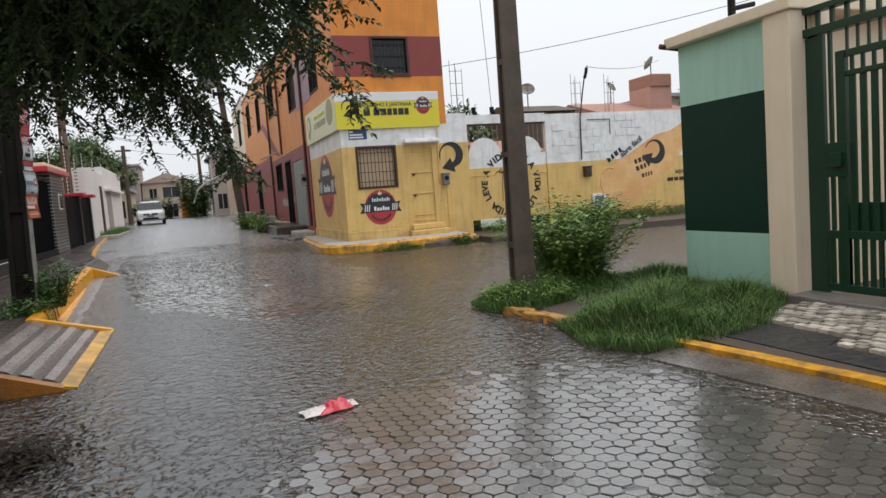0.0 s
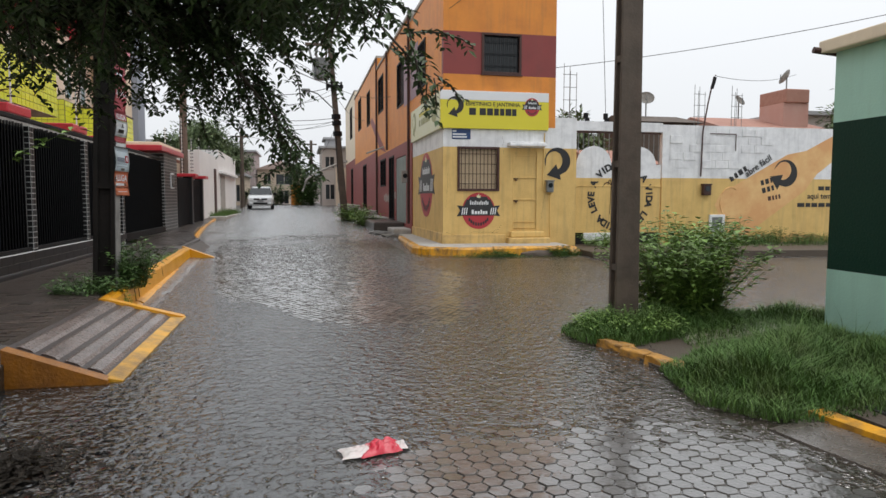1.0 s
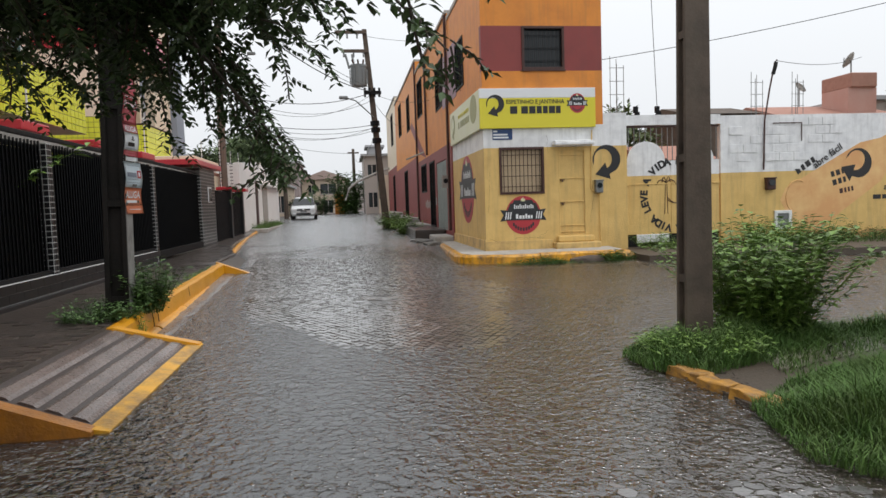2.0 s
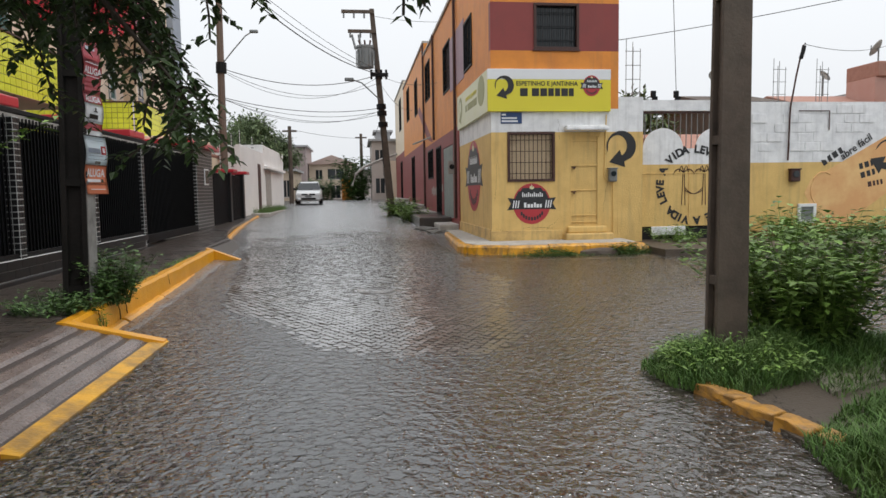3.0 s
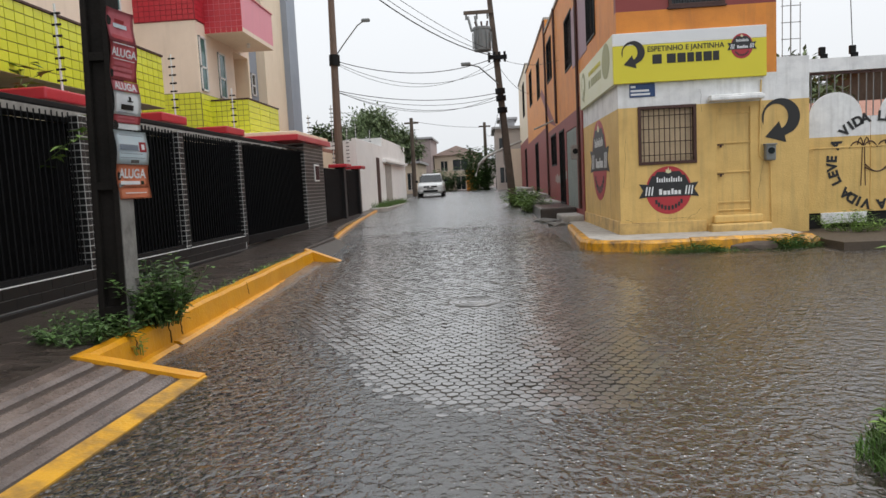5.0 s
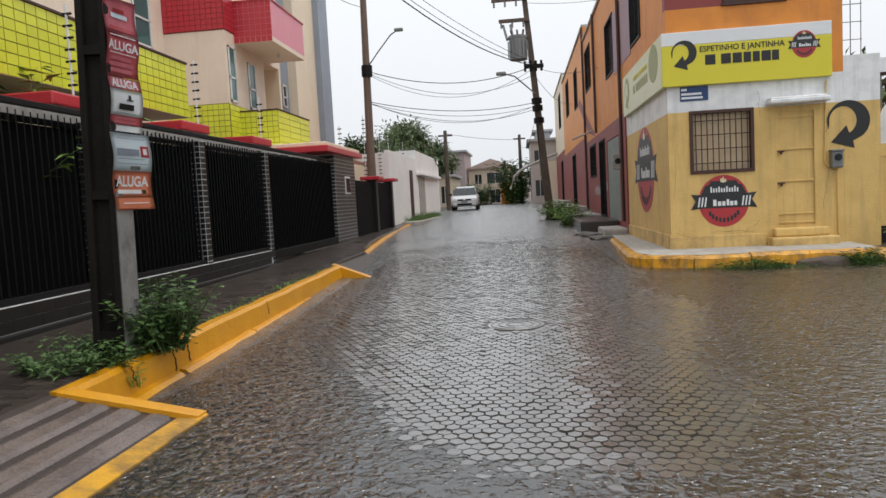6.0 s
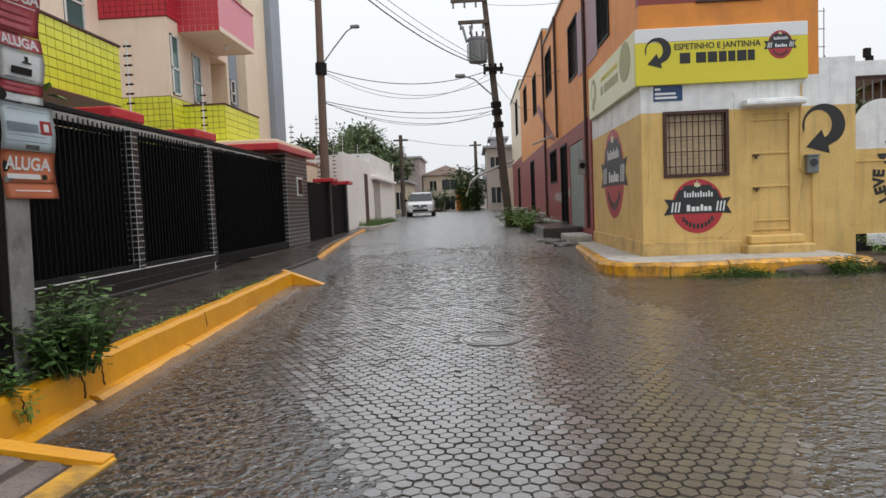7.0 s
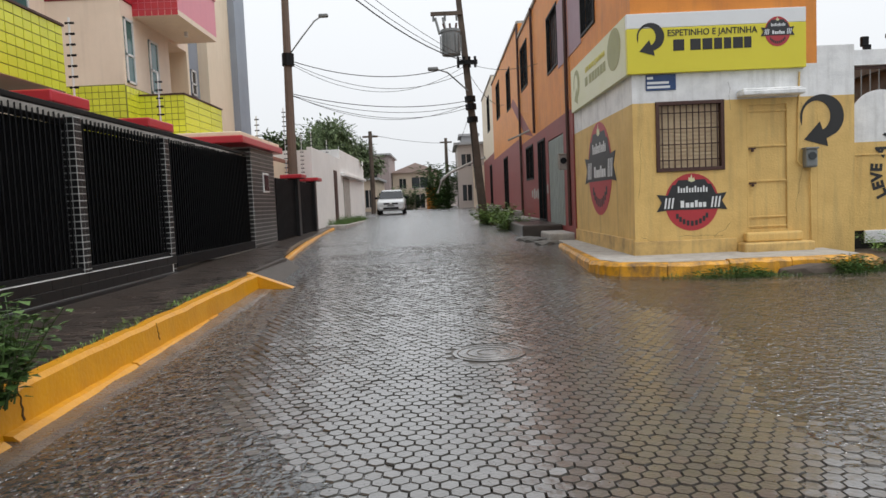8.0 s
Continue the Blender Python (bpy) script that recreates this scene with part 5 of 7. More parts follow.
for y0 in (27.9, 30.6):
    part("post", boxes((-3.66, -3.36, y0, y0 + 0.3, 0.2, 2.24)), BLACKTILE, gate2)
    part("cap", boxes((-3.85, -3.20, y0 - 0.2, y0 + 0.6, 2.24, 2.36), bevel=0.02), RED, gate2, "red coping slab")
# clay roof behind the gatehouse
back_roof = thing("clay_roof", "low clay tile roof behind the gatehouse", "roof")
bm = bmesh.new()
for i in range(16):
    tube(bm, [(-4.2 - 0.0, 27.2 + i * 0.22, 2.9), (-7.0, 27.2 + i * 0.22, 3.7)], 0.09, 6)
part("tiles", bm, ROOFTILE, back_roof)
part("wall", boxes((-7.0, -4.2, 27.0, 31.0, 0.2, 2.85)), CREAM, back_roof)

# ---- apartment block ----
flats = thing("apartment_building", "beige apartment block with lime and red tiled balconies", "building")
DARKGROUT = mat("olive_grout", (0.24, 0.24, 0.045), 0.7)
REDGROUT = mat("dark_red_grout", (0.24, 0.022, 0.03), 0.7)
part("main_wall", boxes((-14, -7.57, 2, 25.1, 0, 11)), BEIGE, flats)
part("rear_wall", boxes((-14, -6.64, 25.1, 31.0, 0, 11)), BEIGE, flats)
part("bay", boxes((-9.0, -5.92, 22.5, 25.1, 0, 11)), BEIGE, flats)
part("bay", boxes((-6.64, -5.92, 26.35, 26.5, 0, 11)), CREAM, flats)
for z in (2.97, 5.80):
    part("loggia_floor", boxes((-6.64, -5.92, 25.1, 26.35, z, z + 0.2)), BEIGE, flats)
part("grey_wall", boxes((-6.7, -6.22, 26.5, 28.1, 0, 11)), BLUEGREY, flats)
part("far_wing", boxes((-9.0, -5.92, 28.1, 30.4, 0, 11)), CREAM, flats)
part("tower", boxes((-9.0, -5.7, 30.4, 31.6, 0, 14)), BLUEGREY, flats)


def tiles(parent, me, axis, plane, a0, a1, z0, z1, w, h, gap=0.015):
    na, nz = max(1, int((a1 - a0) / w)), max(1, int((z1 - z0) / h))
    wa, wz = (a1 - a0) / na, (z1 - z0) / nz
    for i in range(na):
        for j in range(nz):
            a, z = a0 + (i + 0.5) * wa, z0 + (j + 0.5) * wz
            if axis == "x":
                tile_obj(me, parent, plane, a, z, 0.012, wa - gap, wz - gap)
            else:
                tile_obj(me, parent, a, plane, z, wa - gap, 0.012, wz - gap)


def balcony(y0, y1, z0, z1, front_me, side, core, cap_m, x0=-5.92, x1=-4.86, label=""):
    b = part("balcony", boxes((x0, x1, y0, y1, z0, z0 + 0.12)), BEIGE, flats, label)
    part("parapet", boxes((x1 - 0.12, x1, y0, y1, z0 + 0.12, z1), bevel=0.0), core, b)
    part("end_parapet", boxes((x0, x1 - 0.12, y0, y0 + 0.12, z0 + 0.12, z1)), core, b)
    part("coping", boxes((x0, x1 + 0.03, y0 - 0.03, y0 + 0.14, z1, z1 + 0.035)), cap_m, b)
    part("coping", boxes((x1 - 0.14, x1 + 0.03, y0 + 0.141, y1 + 0.02, z1, z1 + 0.035)), cap_m, b)
    if front_me:
        tiles(b, front_me, "y", y0 - 0.004, x0, x1, z0, z1, 0.14, 0.135)
    if side:
        tiles(b, side[0], "x", x1 + 0.004, y0, y1, z0, z1, side[1], side[2])
    return b


balcony(23.1, 25.75, 3.07, 4.07, lime_me, (lime_me, 0.7, 0.16), DARKGROUT, DARKIRON, label="lime tiled balcony")
balcony(23.1, 25.75, 5.88, 6.95, red_me, None, PINK, RED, label="red tiled and pink painted balcony")
balcony(9.0, 17.45, 3.18, 4.15, None, (lime_me, 0.19, 0.135), DARKGROUT, DARKIRON, x0=-7.57, x1=-4.5, label="long lime tiled balcony")
part("tile_band", boxes((-9.0, -5.92, 22.485, 22.5, 3.06, 4.25)), DARKGROUT, flats)
tiles(flats, lime_me, "y", 22.48, -7.57, -5.92, 3.08, 4.23, 0.15, 0.135)
part("tile_band", boxes((-5.92, -5.908, 22.5, 25.1, 3.06, 4.23)), DARKGROUT, flats)
tiles(flats, lime_me, "x", -5.903, 22.5, 23.1, 3.08, 4.21, 0.15, 0.135)
tiles(flats, lime_me, "x", -5.903, 23.12, 25.05, 4.09, 4.22, 0.15, 0.13)
part("tile_band", boxes((-9.0, -5.92, 22.485, 22.5, 6.12, 7.5)), REDGROUT, flats)
tiles(flats, red_me, "y", 22.48, -7.57, -5.92, 6.14, 7.48, 0.15, 0.13)
part("tile_band", boxes((-5.92, -5.908, 22.5, 23.1, 6.12, 7.5)), REDGROUT, flats)
tiles(flats, red_me, "x", -5.903, 22.5, 23.1, 6.14, 7.48, 0.15, 0.13)
part("balcony_lamp", tube(bmesh.new(), [(-5.25, 24.6, 5.76), (-5.25, 24.6, 5.88)], 0.05), ALU, flats)


def flat_window(y0, y1, z0, z1, x=-5.92, glass=TEALGLASS):
    w = part("window", boxes((x, x + 0.015, y0, y1, z0, z1)), glass, flats)
    for r in ((y0, y0 + 0.05, z0, z1), (y1 - 0.05, y1, z0, z1), (y0, y1, z0, z0 + 0.05), (y0, y1, z1 - 0.05, z1), (y0, y1, z0 + (z1 - z0) * 0.42, z0 + (z1 - z0) * 0.42 + 0.05)):
        part("window_frame", boxes((x + 0.016, x + 0.04, r[0], r[1], r[2], r[3])), ALU, w)
flat_window(22.60, 23.02, 4.30, 5.75)
flat_window(23.85, 24.35, 4.26, 5.55)
flat_window(22.60, 23.02, 7.65, 8.9)
flat_window(26.65, 27.05, 4.8, 5.55, -6.22, GLASS)
flat_window(27.4, 27.8, 4.8, 5.55, -6.22, GLASS)
flat_window(26.65, 27.05, 7.65, 8.4, -6.22, GLASS)
flat_window(21.1, 21.85, 5.60, 7.15, -7.57)
plain("wall_yard_left", boxes((-7.57, -3.7, 7.8, 8.0, 0, 3.0)), BEIGE, "plain beige yard wall", "wall")
plain("wall_near_left", boxes((-3.62, -3.42, -6, 7.98, 0, 2.6)), BEIGE, "plain beige street wall", "wall")

# ---- white walled houses up the street ----
ww = thing("white_wall", "tall white painted wall with a dark narrow door", "wall")
part("near_wall", boxes((-3.75, -3.58, 31.5, 38.2, 0.3, 3.5)), WHITEWASH, ww)
part("door", boxes((-3.576, -3.55, 36.2, 37.0, 0.6, 2.9)), DARKIRON, ww)
part("back_wall", boxes((-7.0, -3.75, 31.5, 31.7, 0.3, 3.4)), WHITEWASH, ww)
wh = thing("white_house", "boxy white house with spiked wall and porch", "house")
part("body", boxes((-8, -3.6, 38.25, 47.5, 0.4, 3.95)), WHITEWASH, wh)
part("porch", boxes((-3.6, -3.4, 38.4, 47.0, 2.75, 2.9), bevel=0.02), WHITEWASH, wh)
part("garage_door", boxes((-3.595, -3.57, 39.0, 41.0, 0.8, 2.7)), PALECONC, wh)
for i in range(7):
    insulator_post(-3.66, 32.0 + i * 1.1, 3.5, 0.6) if i % 3 == 0 else None
planter = thing("planter", "low concrete planter bed with grass", "planter")
part("kerb", boxes((-3.55, -2.75, 33.5, 42.5, 0.2, 0.62), bevel=0.03), PALECONC, planter)

# far end of the street
def far_house(x0, x1, y0, y1, z1, wall_m, wins, label, roof_m=HAZEGREY, z0=0.3, pitched=0.0):
    t = thing("house", label, "house", "far houses")
    part("wall", boxes((x0, x1, y0, y1, z0, z1)), wall_m, t)
    if pitched:
        bm = bmesh.new()
        v = [bm.verts.new(p) for p in ((x0 - 0.3, y0 - 0.3, z1), (x1 + 0.3, y0 - 0.3, z1), (x1 + 0.3, y1, z1), (x0 - 0.3, y1, z1), ((x0 + x1) / 2, y0 - 0.3, z1 + pitched), ((x0 + x1) / 2, y1, z1 + pitched))]
        for f in ((0, 1, 4), (1, 2, 5, 4), (3, 0, 4, 5), (2, 3, 5), (0, 3, 2, 1)):
            bm.faces.new([v[i] for i in f])
        part("roof", bm, roof_m, t)
    else:
        part("roof", boxes((x0 - 0.25, x1 + 0.25, y0 - 0.3, y1, z1, z1 + 0.18)), roof_m, t)
    for a0, a1, b0, b1 in wins:
        w = part("window", boxes((a0, a1, y0 - 0.02, y0 - 0.002, b0, b1)), GLASS, t)
        part("window_frame", boxes((a0 - 0.08, a1 + 0.08, y0 - 0.05, y0 - 0.021, b0 - 0.1, b0)), HAZEWALL, w)
        part("pane", boxes(((a0 + a1) / 2 - 0.03, (a0 + a1) / 2 + 0.03, y0 - 0.03, y0 - 0.021, b0, b1)), HAZEWALL, w)
    return t


BRICKGREY = mat("grey_pink_render", (0.33, 0.27, 0.26), 0.85, second=(0.27, 0.22, 0.21), scale=0.8)
# sand walls and roof tiles paled, with rain haze mixed into the colours
SAND = mat("hazed_sand_paint", (0.58, 0.48, 0.37), 0.8, second=(0.5, 0.41, 0.32), scale=0.8)
HAZETILE = mat("hazed_roof_tile", (0.42, 0.32, 0.28), 0.85, second=(0.32, 0.24, 0.21), scale=2.0, bump=0.4)
far_house(-8.0, -4.2, 75, 84, 6.3, BRICKGREY, [(-6.2, -5.4, 3.6, 4.8)], "grey-pink rendered two-storey house", z0=0.5)
far_house(-4.1, 0.8, 78, 88, 4.6, SAND, [(-3.4, -2.7, 3.0, 4.0), (-2.1, -0.4, 3.0, 4.1), (-3.4, -2.6, 1.2, 2.2), (-1.8, -0.8, 0.9, 2.3)], "sand coloured house with terrace and shallow gable", z0=0.5, pitched=1.0, roof_m=HAZETILE)
far_house(-9.5, -4.3, 62, 70, 3.4, SAND, [(-5.2, -4.6, 1.2, 2.6)], "low sand coloured house", z0=0.5)
far_house(2.3, 6.0, 58.5, 66, 5.6, HAZEWALL, [(2.6, 3.3, 1.4, 2.6), (2.6, 3.3, 4.0, 4.9)], "white two-storey house at the bend", z0=0.5)
far_house(2.9, 4.2, 66.2, 70, 7.0, HAZEGREY, [], "narrow grey tower house at the bend", z0=0.5)
far_house(-60, 60, 110, 118, 5.0, HAZEWALL, [], "low pale row of far houses", z0=0.3)
far_house(-60, -10, 60, 66, 6.0, HAZEWALL, [], "pale rendered house row", z0=0.3)
far_house(24, 60, 30, 40, 5.5, HAZEWALL, [], "pale rendered house row", z0=0.0)
og = thing("orange_gate", "bright orange sheet gate at the street's end", "gate")
part("sheet", boxes((-0.35, 0.55, 66.0, 66.1, 0.6, 2.7), bevel=0.02), ORANGE, og)
beam = thing("awning_frame", "bent pale awning pipe over the pavement", "awning")
part("pipe", tube(bmesh.new(), [(0.7, 55.5, 2.0), (1.0, 55.5, 2.9), (1.6, 55.5, 3.4), (3.0, 55.5, 4.0), (4.2, 55.5, 4.4)], 0.09), PALECONC, beam)
lowh = thing("low_house", "low cream house with lean-to roof", "house")
part("wall", boxes((3.4, 8, 58.03, 58.4, 0.5, 4.0)), CREAM, lowh)


# ---- utility poles ----
def h_pole(name, label, x, y, z0, height, w, d, turn, ribs, first, pole_m=DRYCONC, lean=0.0):
    """A concrete pole of double-T section: two flanges, a recessed web and cross ribs on its open faces."""
    t = thing(name, label, "pole", "concrete poles")
    m = pose(x, y, z0, 0, lean, turn)
    def taper(bm):
        for v in bm.verts:
            f = 1 - 0.35 * v.co.z / height
            v.co = m @ Vector((v.co.x * f, v.co.y * f, v.co.z))
        return bm
    fl = w * 0.22
    part("flange", taper(boxes((-w / 2, -w / 2 + fl, -d / 2, d / 2, 0, height), bevel=0.008)), pole_m, t)
    part("flange", taper(boxes((w / 2 - fl, w / 2, -d / 2, d / 2, 0, height), bevel=0.008)), pole_m, t)
    part("web", taper(boxes((-w / 2 + fl, w / 2 - fl, -d / 2 + 0.05, d / 2 - 0.05, 0, height))), pole_m, t)
    for i in range(ribs):
        z = first + i * 1.12
        part("rib", taper(boxes((-w / 2 + fl, w / 2 - fl, -d / 2 + 0.008, d / 2 - 0.008, z, z + 0.07))), pole_m, t)
    return t


rp = h_pole("utility_pole", "tall concrete utility pole standing in the weeds", 4.10, 8.15, -0.05, 9.0, 0.20, 0.27, -90, 7, 0.72)
# the left pole's material carries the canopy's shade in its colour
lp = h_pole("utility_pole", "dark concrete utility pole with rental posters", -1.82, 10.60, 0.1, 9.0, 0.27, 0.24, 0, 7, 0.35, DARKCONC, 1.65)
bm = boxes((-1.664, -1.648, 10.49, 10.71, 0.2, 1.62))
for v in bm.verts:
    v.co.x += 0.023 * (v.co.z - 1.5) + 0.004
part("pale_side", bm, MIDCONC, lp, "pale streaked street side")
PAPERRED = mat("red_poster_paper", (0.55, 0.10, 0.12), 0.6, second=(0.62, 0.2, 0.2), scale=9.0)
PAPERWHITE = mat("white_poster_paper", (0.80, 0.82, 0.84), 0.6, second=(0.68, 0.73, 0.76), scale=9.0)
PAPERORANGE = mat("orange_poster_paper", (0.72, 0.24, 0.12), 0.6, second=(0.66, 0.3, 0.18), scale=9.0)


def poster(bands, y0, y1, marks, letters, label):
    """A damp paper sheet on the pole's street side, curling a little off it."""
    t = thing("poster", label, "poster", "rental posters")
    curl = lambda y, z: -1.642 + 0.023 * (z - 1.5) + 0.05 * ((y - y0) / (y1 - y0)) ** 2 + 0.012 * math.sin(z * 14)
    for z0, z1, m in bands:
        bm = bmesh.new()
        rows = [[bm.verts.new((curl(y0 + (y1 - y0) * i / 8, z0 + (z1 - z0) * j / 6), y0 + (y1 - y0) * i / 8, z0 + (z1 - z0) * j / 6)) for i in range(9)] for j in range(7)]
        for a, b in zip(rows, rows[1:]):
            for i in range(8):
                bm.faces.new((a[i], a[i + 1], b[i + 1], b[i]))
        bmesh.ops.solidify(bm, geom=bm.faces[:], thickness=0.002)
        part("sheet", bm, m, t, smooth=True)
    for a0, a1, b0, b1, m in marks:
        ya = y1 - (y1 - y0) * a0
        yb = y1 - (y1 - y0) * a1
        # laid just off the paper
        bm = bmesh.new()
        v = [bm.verts.new((curl(yy, zz) + 0.006, yy, zz)) for yy, zz in ((ya, b0), (yb, b0), (yb, b1), (ya, b1))]
        bm.faces.new(v)
        bmesh.ops.solidify(bm, geom=bm.faces[:], thickness=0.001)
        part("bar_mark", bm, m, t)
    for words, z, size, m in letters:
        yy = (y0 + y1) / 2
        o = text_ob(words, size, m, pose(curl(yy, z) + 0.012, yy, z, 0, 0, 90) @ pose(0, 0, 0, 90), t, depth=0.001, bold=0.03)
        for v in o.data.vertices:
            v.co.x = curl(v.co.y, v.co.z) + 0.005
    return t


PAPERPINK = mat("faded_red_poster_paper", (0.60, 0.16, 0.20), 0.6, second=(0.68, 0.3, 0.32), scale=9.0)
PAPERBLUE = mat("bluish_poster_paper", (0.66, 0.76, 0.82), 0.6, second=(0.78, 0.82, 0.84), scale=7.0)
poster([(2.53, 2.86, PAPERRED), (2.862, 3.14, PAPERPINK)], 10.49, 10.84,
       [(0.10, 0.90, 2.705, 2.712, PAPERWHITE), (0.10, 0.90, 2.840, 2.847, PAPERWHITE), (0.22, 0.85, 2.655, 2.685, PAPERPINK), (0.16, 0.88, 2.610, 2.640, PAPERPINK), (0.20, 0.88, 2.562, 2.592, PAPERPINK),
        (0.12, 0.88, 2.885, 2.915, PAPERRED), (0.25, 0.75, 2.985, 3.02, PAPERBLUE), (0.33, 0.68, 3.03, 3.06, LOGORED)], [("ALUGA", 2.735, 0.098, PAPERWHITE)], "torn red rental poster taped to the pole")
poster([(2.10, 2.152, PAPERWHITE), (2.154, 2.225, PAPERRED), (2.227, 2.43, PAPERWHITE), (2.432, 2.526, PAPERPINK)], 10.49, 10.85,
       [(0.28, 0.74, 2.272, 2.318, INK), (0.30, 0.50, 2.345, 2.357, INK), (0.36, 0.44, 2.358, 2.392, INK), (0.2, 0.85, 2.245, 2.250, BLUEGREY), (0.22, 0.86, 2.196, 2.214, PAPERPINK), (0.20, 0.88, 2.166, 2.184, PAPERPINK)],
       [("ALUGA", 2.450, 0.088, PAPERWHITE)], "white and red rental poster taped to the pole")
poster([(1.79, 2.09, PAPERBLUE), (1.585, 1.788, PAPERORANGE), (1.48, 1.583, PAPERORANGE)], 10.47, 10.93,
       [(0.08, 0.28, 1.905, 1.995, LOGORED), (0.13, 0.22, 1.925, 1.975, PAPERWHITE), (0.32, 0.90, 1.915, 1.965, BLUEGREY), (0.12, 0.85, 2.045, 2.050, BLUEGREY), (0.2, 0.9, 1.882, 1.887, BLUEGREY), (0.12, 0.92, 1.845, 1.850, BLUEGREY), (0.3, 0.55, 1.80, 1.83, MIDCONC),
        (0.16, 0.25, 1.608, 1.640, GATEGREEN), (0.28, 0.90, 1.608, 1.640, PAPERWHITE), (0.14, 0.80, 1.528, 1.536, PAPERWHITE)], [("ALUGA", 1.668, 0.115, PAPERWHITE)], "blue-white and orange rental poster on the pole")

# leaning transformer pole
tp = thing("transformer_pole", "leaning concrete pole with transformer and crossarms", "pole")
TB, TT = Vector((2.66, 34.0, 0.3)), Vector((1.95, 34.0, 9.6))
at_h = lambda z: TB.lerp(TT, (z - TB.z) / (TT.z - TB.z))
bm = bmesh.new()
v0 = [bm.verts.new(TB + Vector((sx * 0.17, sy * 0.15, 0))) for sx, sy in ((-1, -1), (1, -1), (1, 1), (-1, 1))]
v1 = [bm.verts.new(TT + Vector((sx * 0.10, sy * 0.09, 0))) for sx, sy in ((-1, -1), (1, -1), (1, 1), (-1, 1))]
for k in range(4):
    bm.faces.new((v0[k], v0[(k + 1) % 4], v1[(k + 1) % 4], v1[k]))
bm.faces.new(v0[::-1]); bm.faces.new(v1)
part("shaft", bm, DRYCONC, tp)
for z, l in ((9.45, 1.35), (8.6, 1.15)):
    c = at_h(z)
    arm = part("crossarm", boxes((c.x - l, c.x + 0.1, c.y - 0.17, c.y - 0.08, z - 0.07, z + 0.07)), DRYCONC, tp)
    for k in range(3):
        part("insulator", tube(bmesh.new(), [(c.x - l + 0.1 + k * 0.45, c.y - 0.12, z - 0.07), (c.x - l + 0.1 + k * 0.45, c.y - 0.12, z - 0.28)], 0.04), GREYMETAL, arm)
tf = part("transformer", tube(bmesh.new(), [(1.62, 33.85, 7.0), (1.62, 33.85, 7.85)], 0.36, 16), GREYMETAL, tp, "grey finned transformer can")
part("lid", tube(bmesh.new(), [(1.62, 33.85, 7.85), (1.62, 33.85, 7.95)], 0.39, 16), GREYMETAL, tf)
for k in range(12):
    a = math.pi + math.pi * 2 * k / 12
    part("fin", boxes((1.62 + 0.40 * math.cos(a) - 0.02, 1.62 + 0.40 * math.cos(a) + 0.02, 33.85 + 0.4 * math.sin(a) - 0.02, 33.85 + 0.4 * math.sin(a) + 0.02, 7.08, 7.75)), GREYMETAL, tf)
for k in (-0.2, 0.0, 0.2):
    part("bushing", tube(bmesh.new(), [(1.62 + k, 33.8, 7.95), (1.60 + k * 1.3, 33.8, 8.2)], 0.04), DARKIRON, tf)
part("fuse_holder", tube(bmesh.new(), [(1.05, 33.9, 8.45), (1.2, 33.8, 7.8)], 0.05), GREYMETAL, tp)
part("fuse_holder", tube(bmesh.new(), [(1.35, 33.9, 8.45), (1.42, 33.8, 7.95)], 0.05), GREYMETAL, tp)
c = at_h(6.75)
part("insulator_rack", boxes((c.x - 0.35, c.x + 0.45, c.y - 0.22, c.y - 0.12, 6.62, 6.78)), BLACK, tp)
for k in range(4):
    part("insulator", tube(bmesh.new(), [(c.x - 0.3 + k * 0.22, c.y - 0.17, 6.5), (c.x - 0.3 + k * 0.22, c.y - 0.17, 6.92)], 0.05), BLACK, tp)
for z in (5.2, 4.9, 4.4):
    c = at_h(z)
    part("clamp", tube(bmesh.new(), [(c.x, c.y, z), (c.x - 0.01, c.y, z + 0.22)], 0.22, 10), BLACK, tp)
c = at_h(5.9)
lampb = part("lamp_arm", tube(bmesh.new(), [(c.x, c.y - 0.1, 5.6), (c.x - 0.8, c.y - 0.4, 6.3), (c.x - 1.2, c.y - 0.5, 6.42)], 0.03), GREYMETAL, tp)
part("lamp_head", boxes((c.x - 1.55, c.x - 1.15, c.y - 0.62, c.y - 0.42, 6.36, 6.5), bevel=0.04), GREYMETAL, lampb)

# street lamp pole by the second gate
lamp = thing("street_lamp", "tall brown concrete street lamp pole with curved arm", "street lamp")
part("shaft", tube(bmesh.new(), [(-4.0, 30.2, 0.3), (-3.98, 30.2, 4.0), (-3.92, 30.2, 8.88)], 0.18, 10, 0.115), mat("brown_pole_concrete", (0.16, 0.11, 0.085), 0.85, second=(0.10, 0.07, 0.06), scale=3.0, streaks=0.4), lamp)
arm = part("arm", tube(bmesh.new(), [(-3.93, 30.2, 6.4), (-3.45, 30.1, 6.95), (-2.95, 30.0, 7.48), (-2.72, 30.0, 7.62)], 0.024), GREYMETAL, lamp)
part("lamp_head", boxes((-2.80, -2.48, 29.92, 30.08, 7.58, 7.70), bevel=0.04), GREYMETAL, arm)
part("clamp", tube(bmesh.new(), [(-3.94, 30.2, 6.1), (-3.93, 30.2, 6.5)], 0.2, 10), BLACK, lamp)
for x, y, z0, z1 in ((-3.55, 52.0, 0.5, 6.2), (1.5, 63.0, 0.6, 6.6), (0.0, 70.0, 0.6, 4.8)):
    t = thing("far_pole", "slim dark utility pole up the street", "pole", "far poles")
    part("shaft", tube(bmesh.new(), [(x, y, z0), (x, y, z1)], 0.17, 8, 0.12), DRYCONC, t)
    part("crossarm", boxes((x - 0.5, x + 0.5, y - 0.06, y + 0.06, z1 - 0.4, z1 - 0.28)), DRYCONC, t)


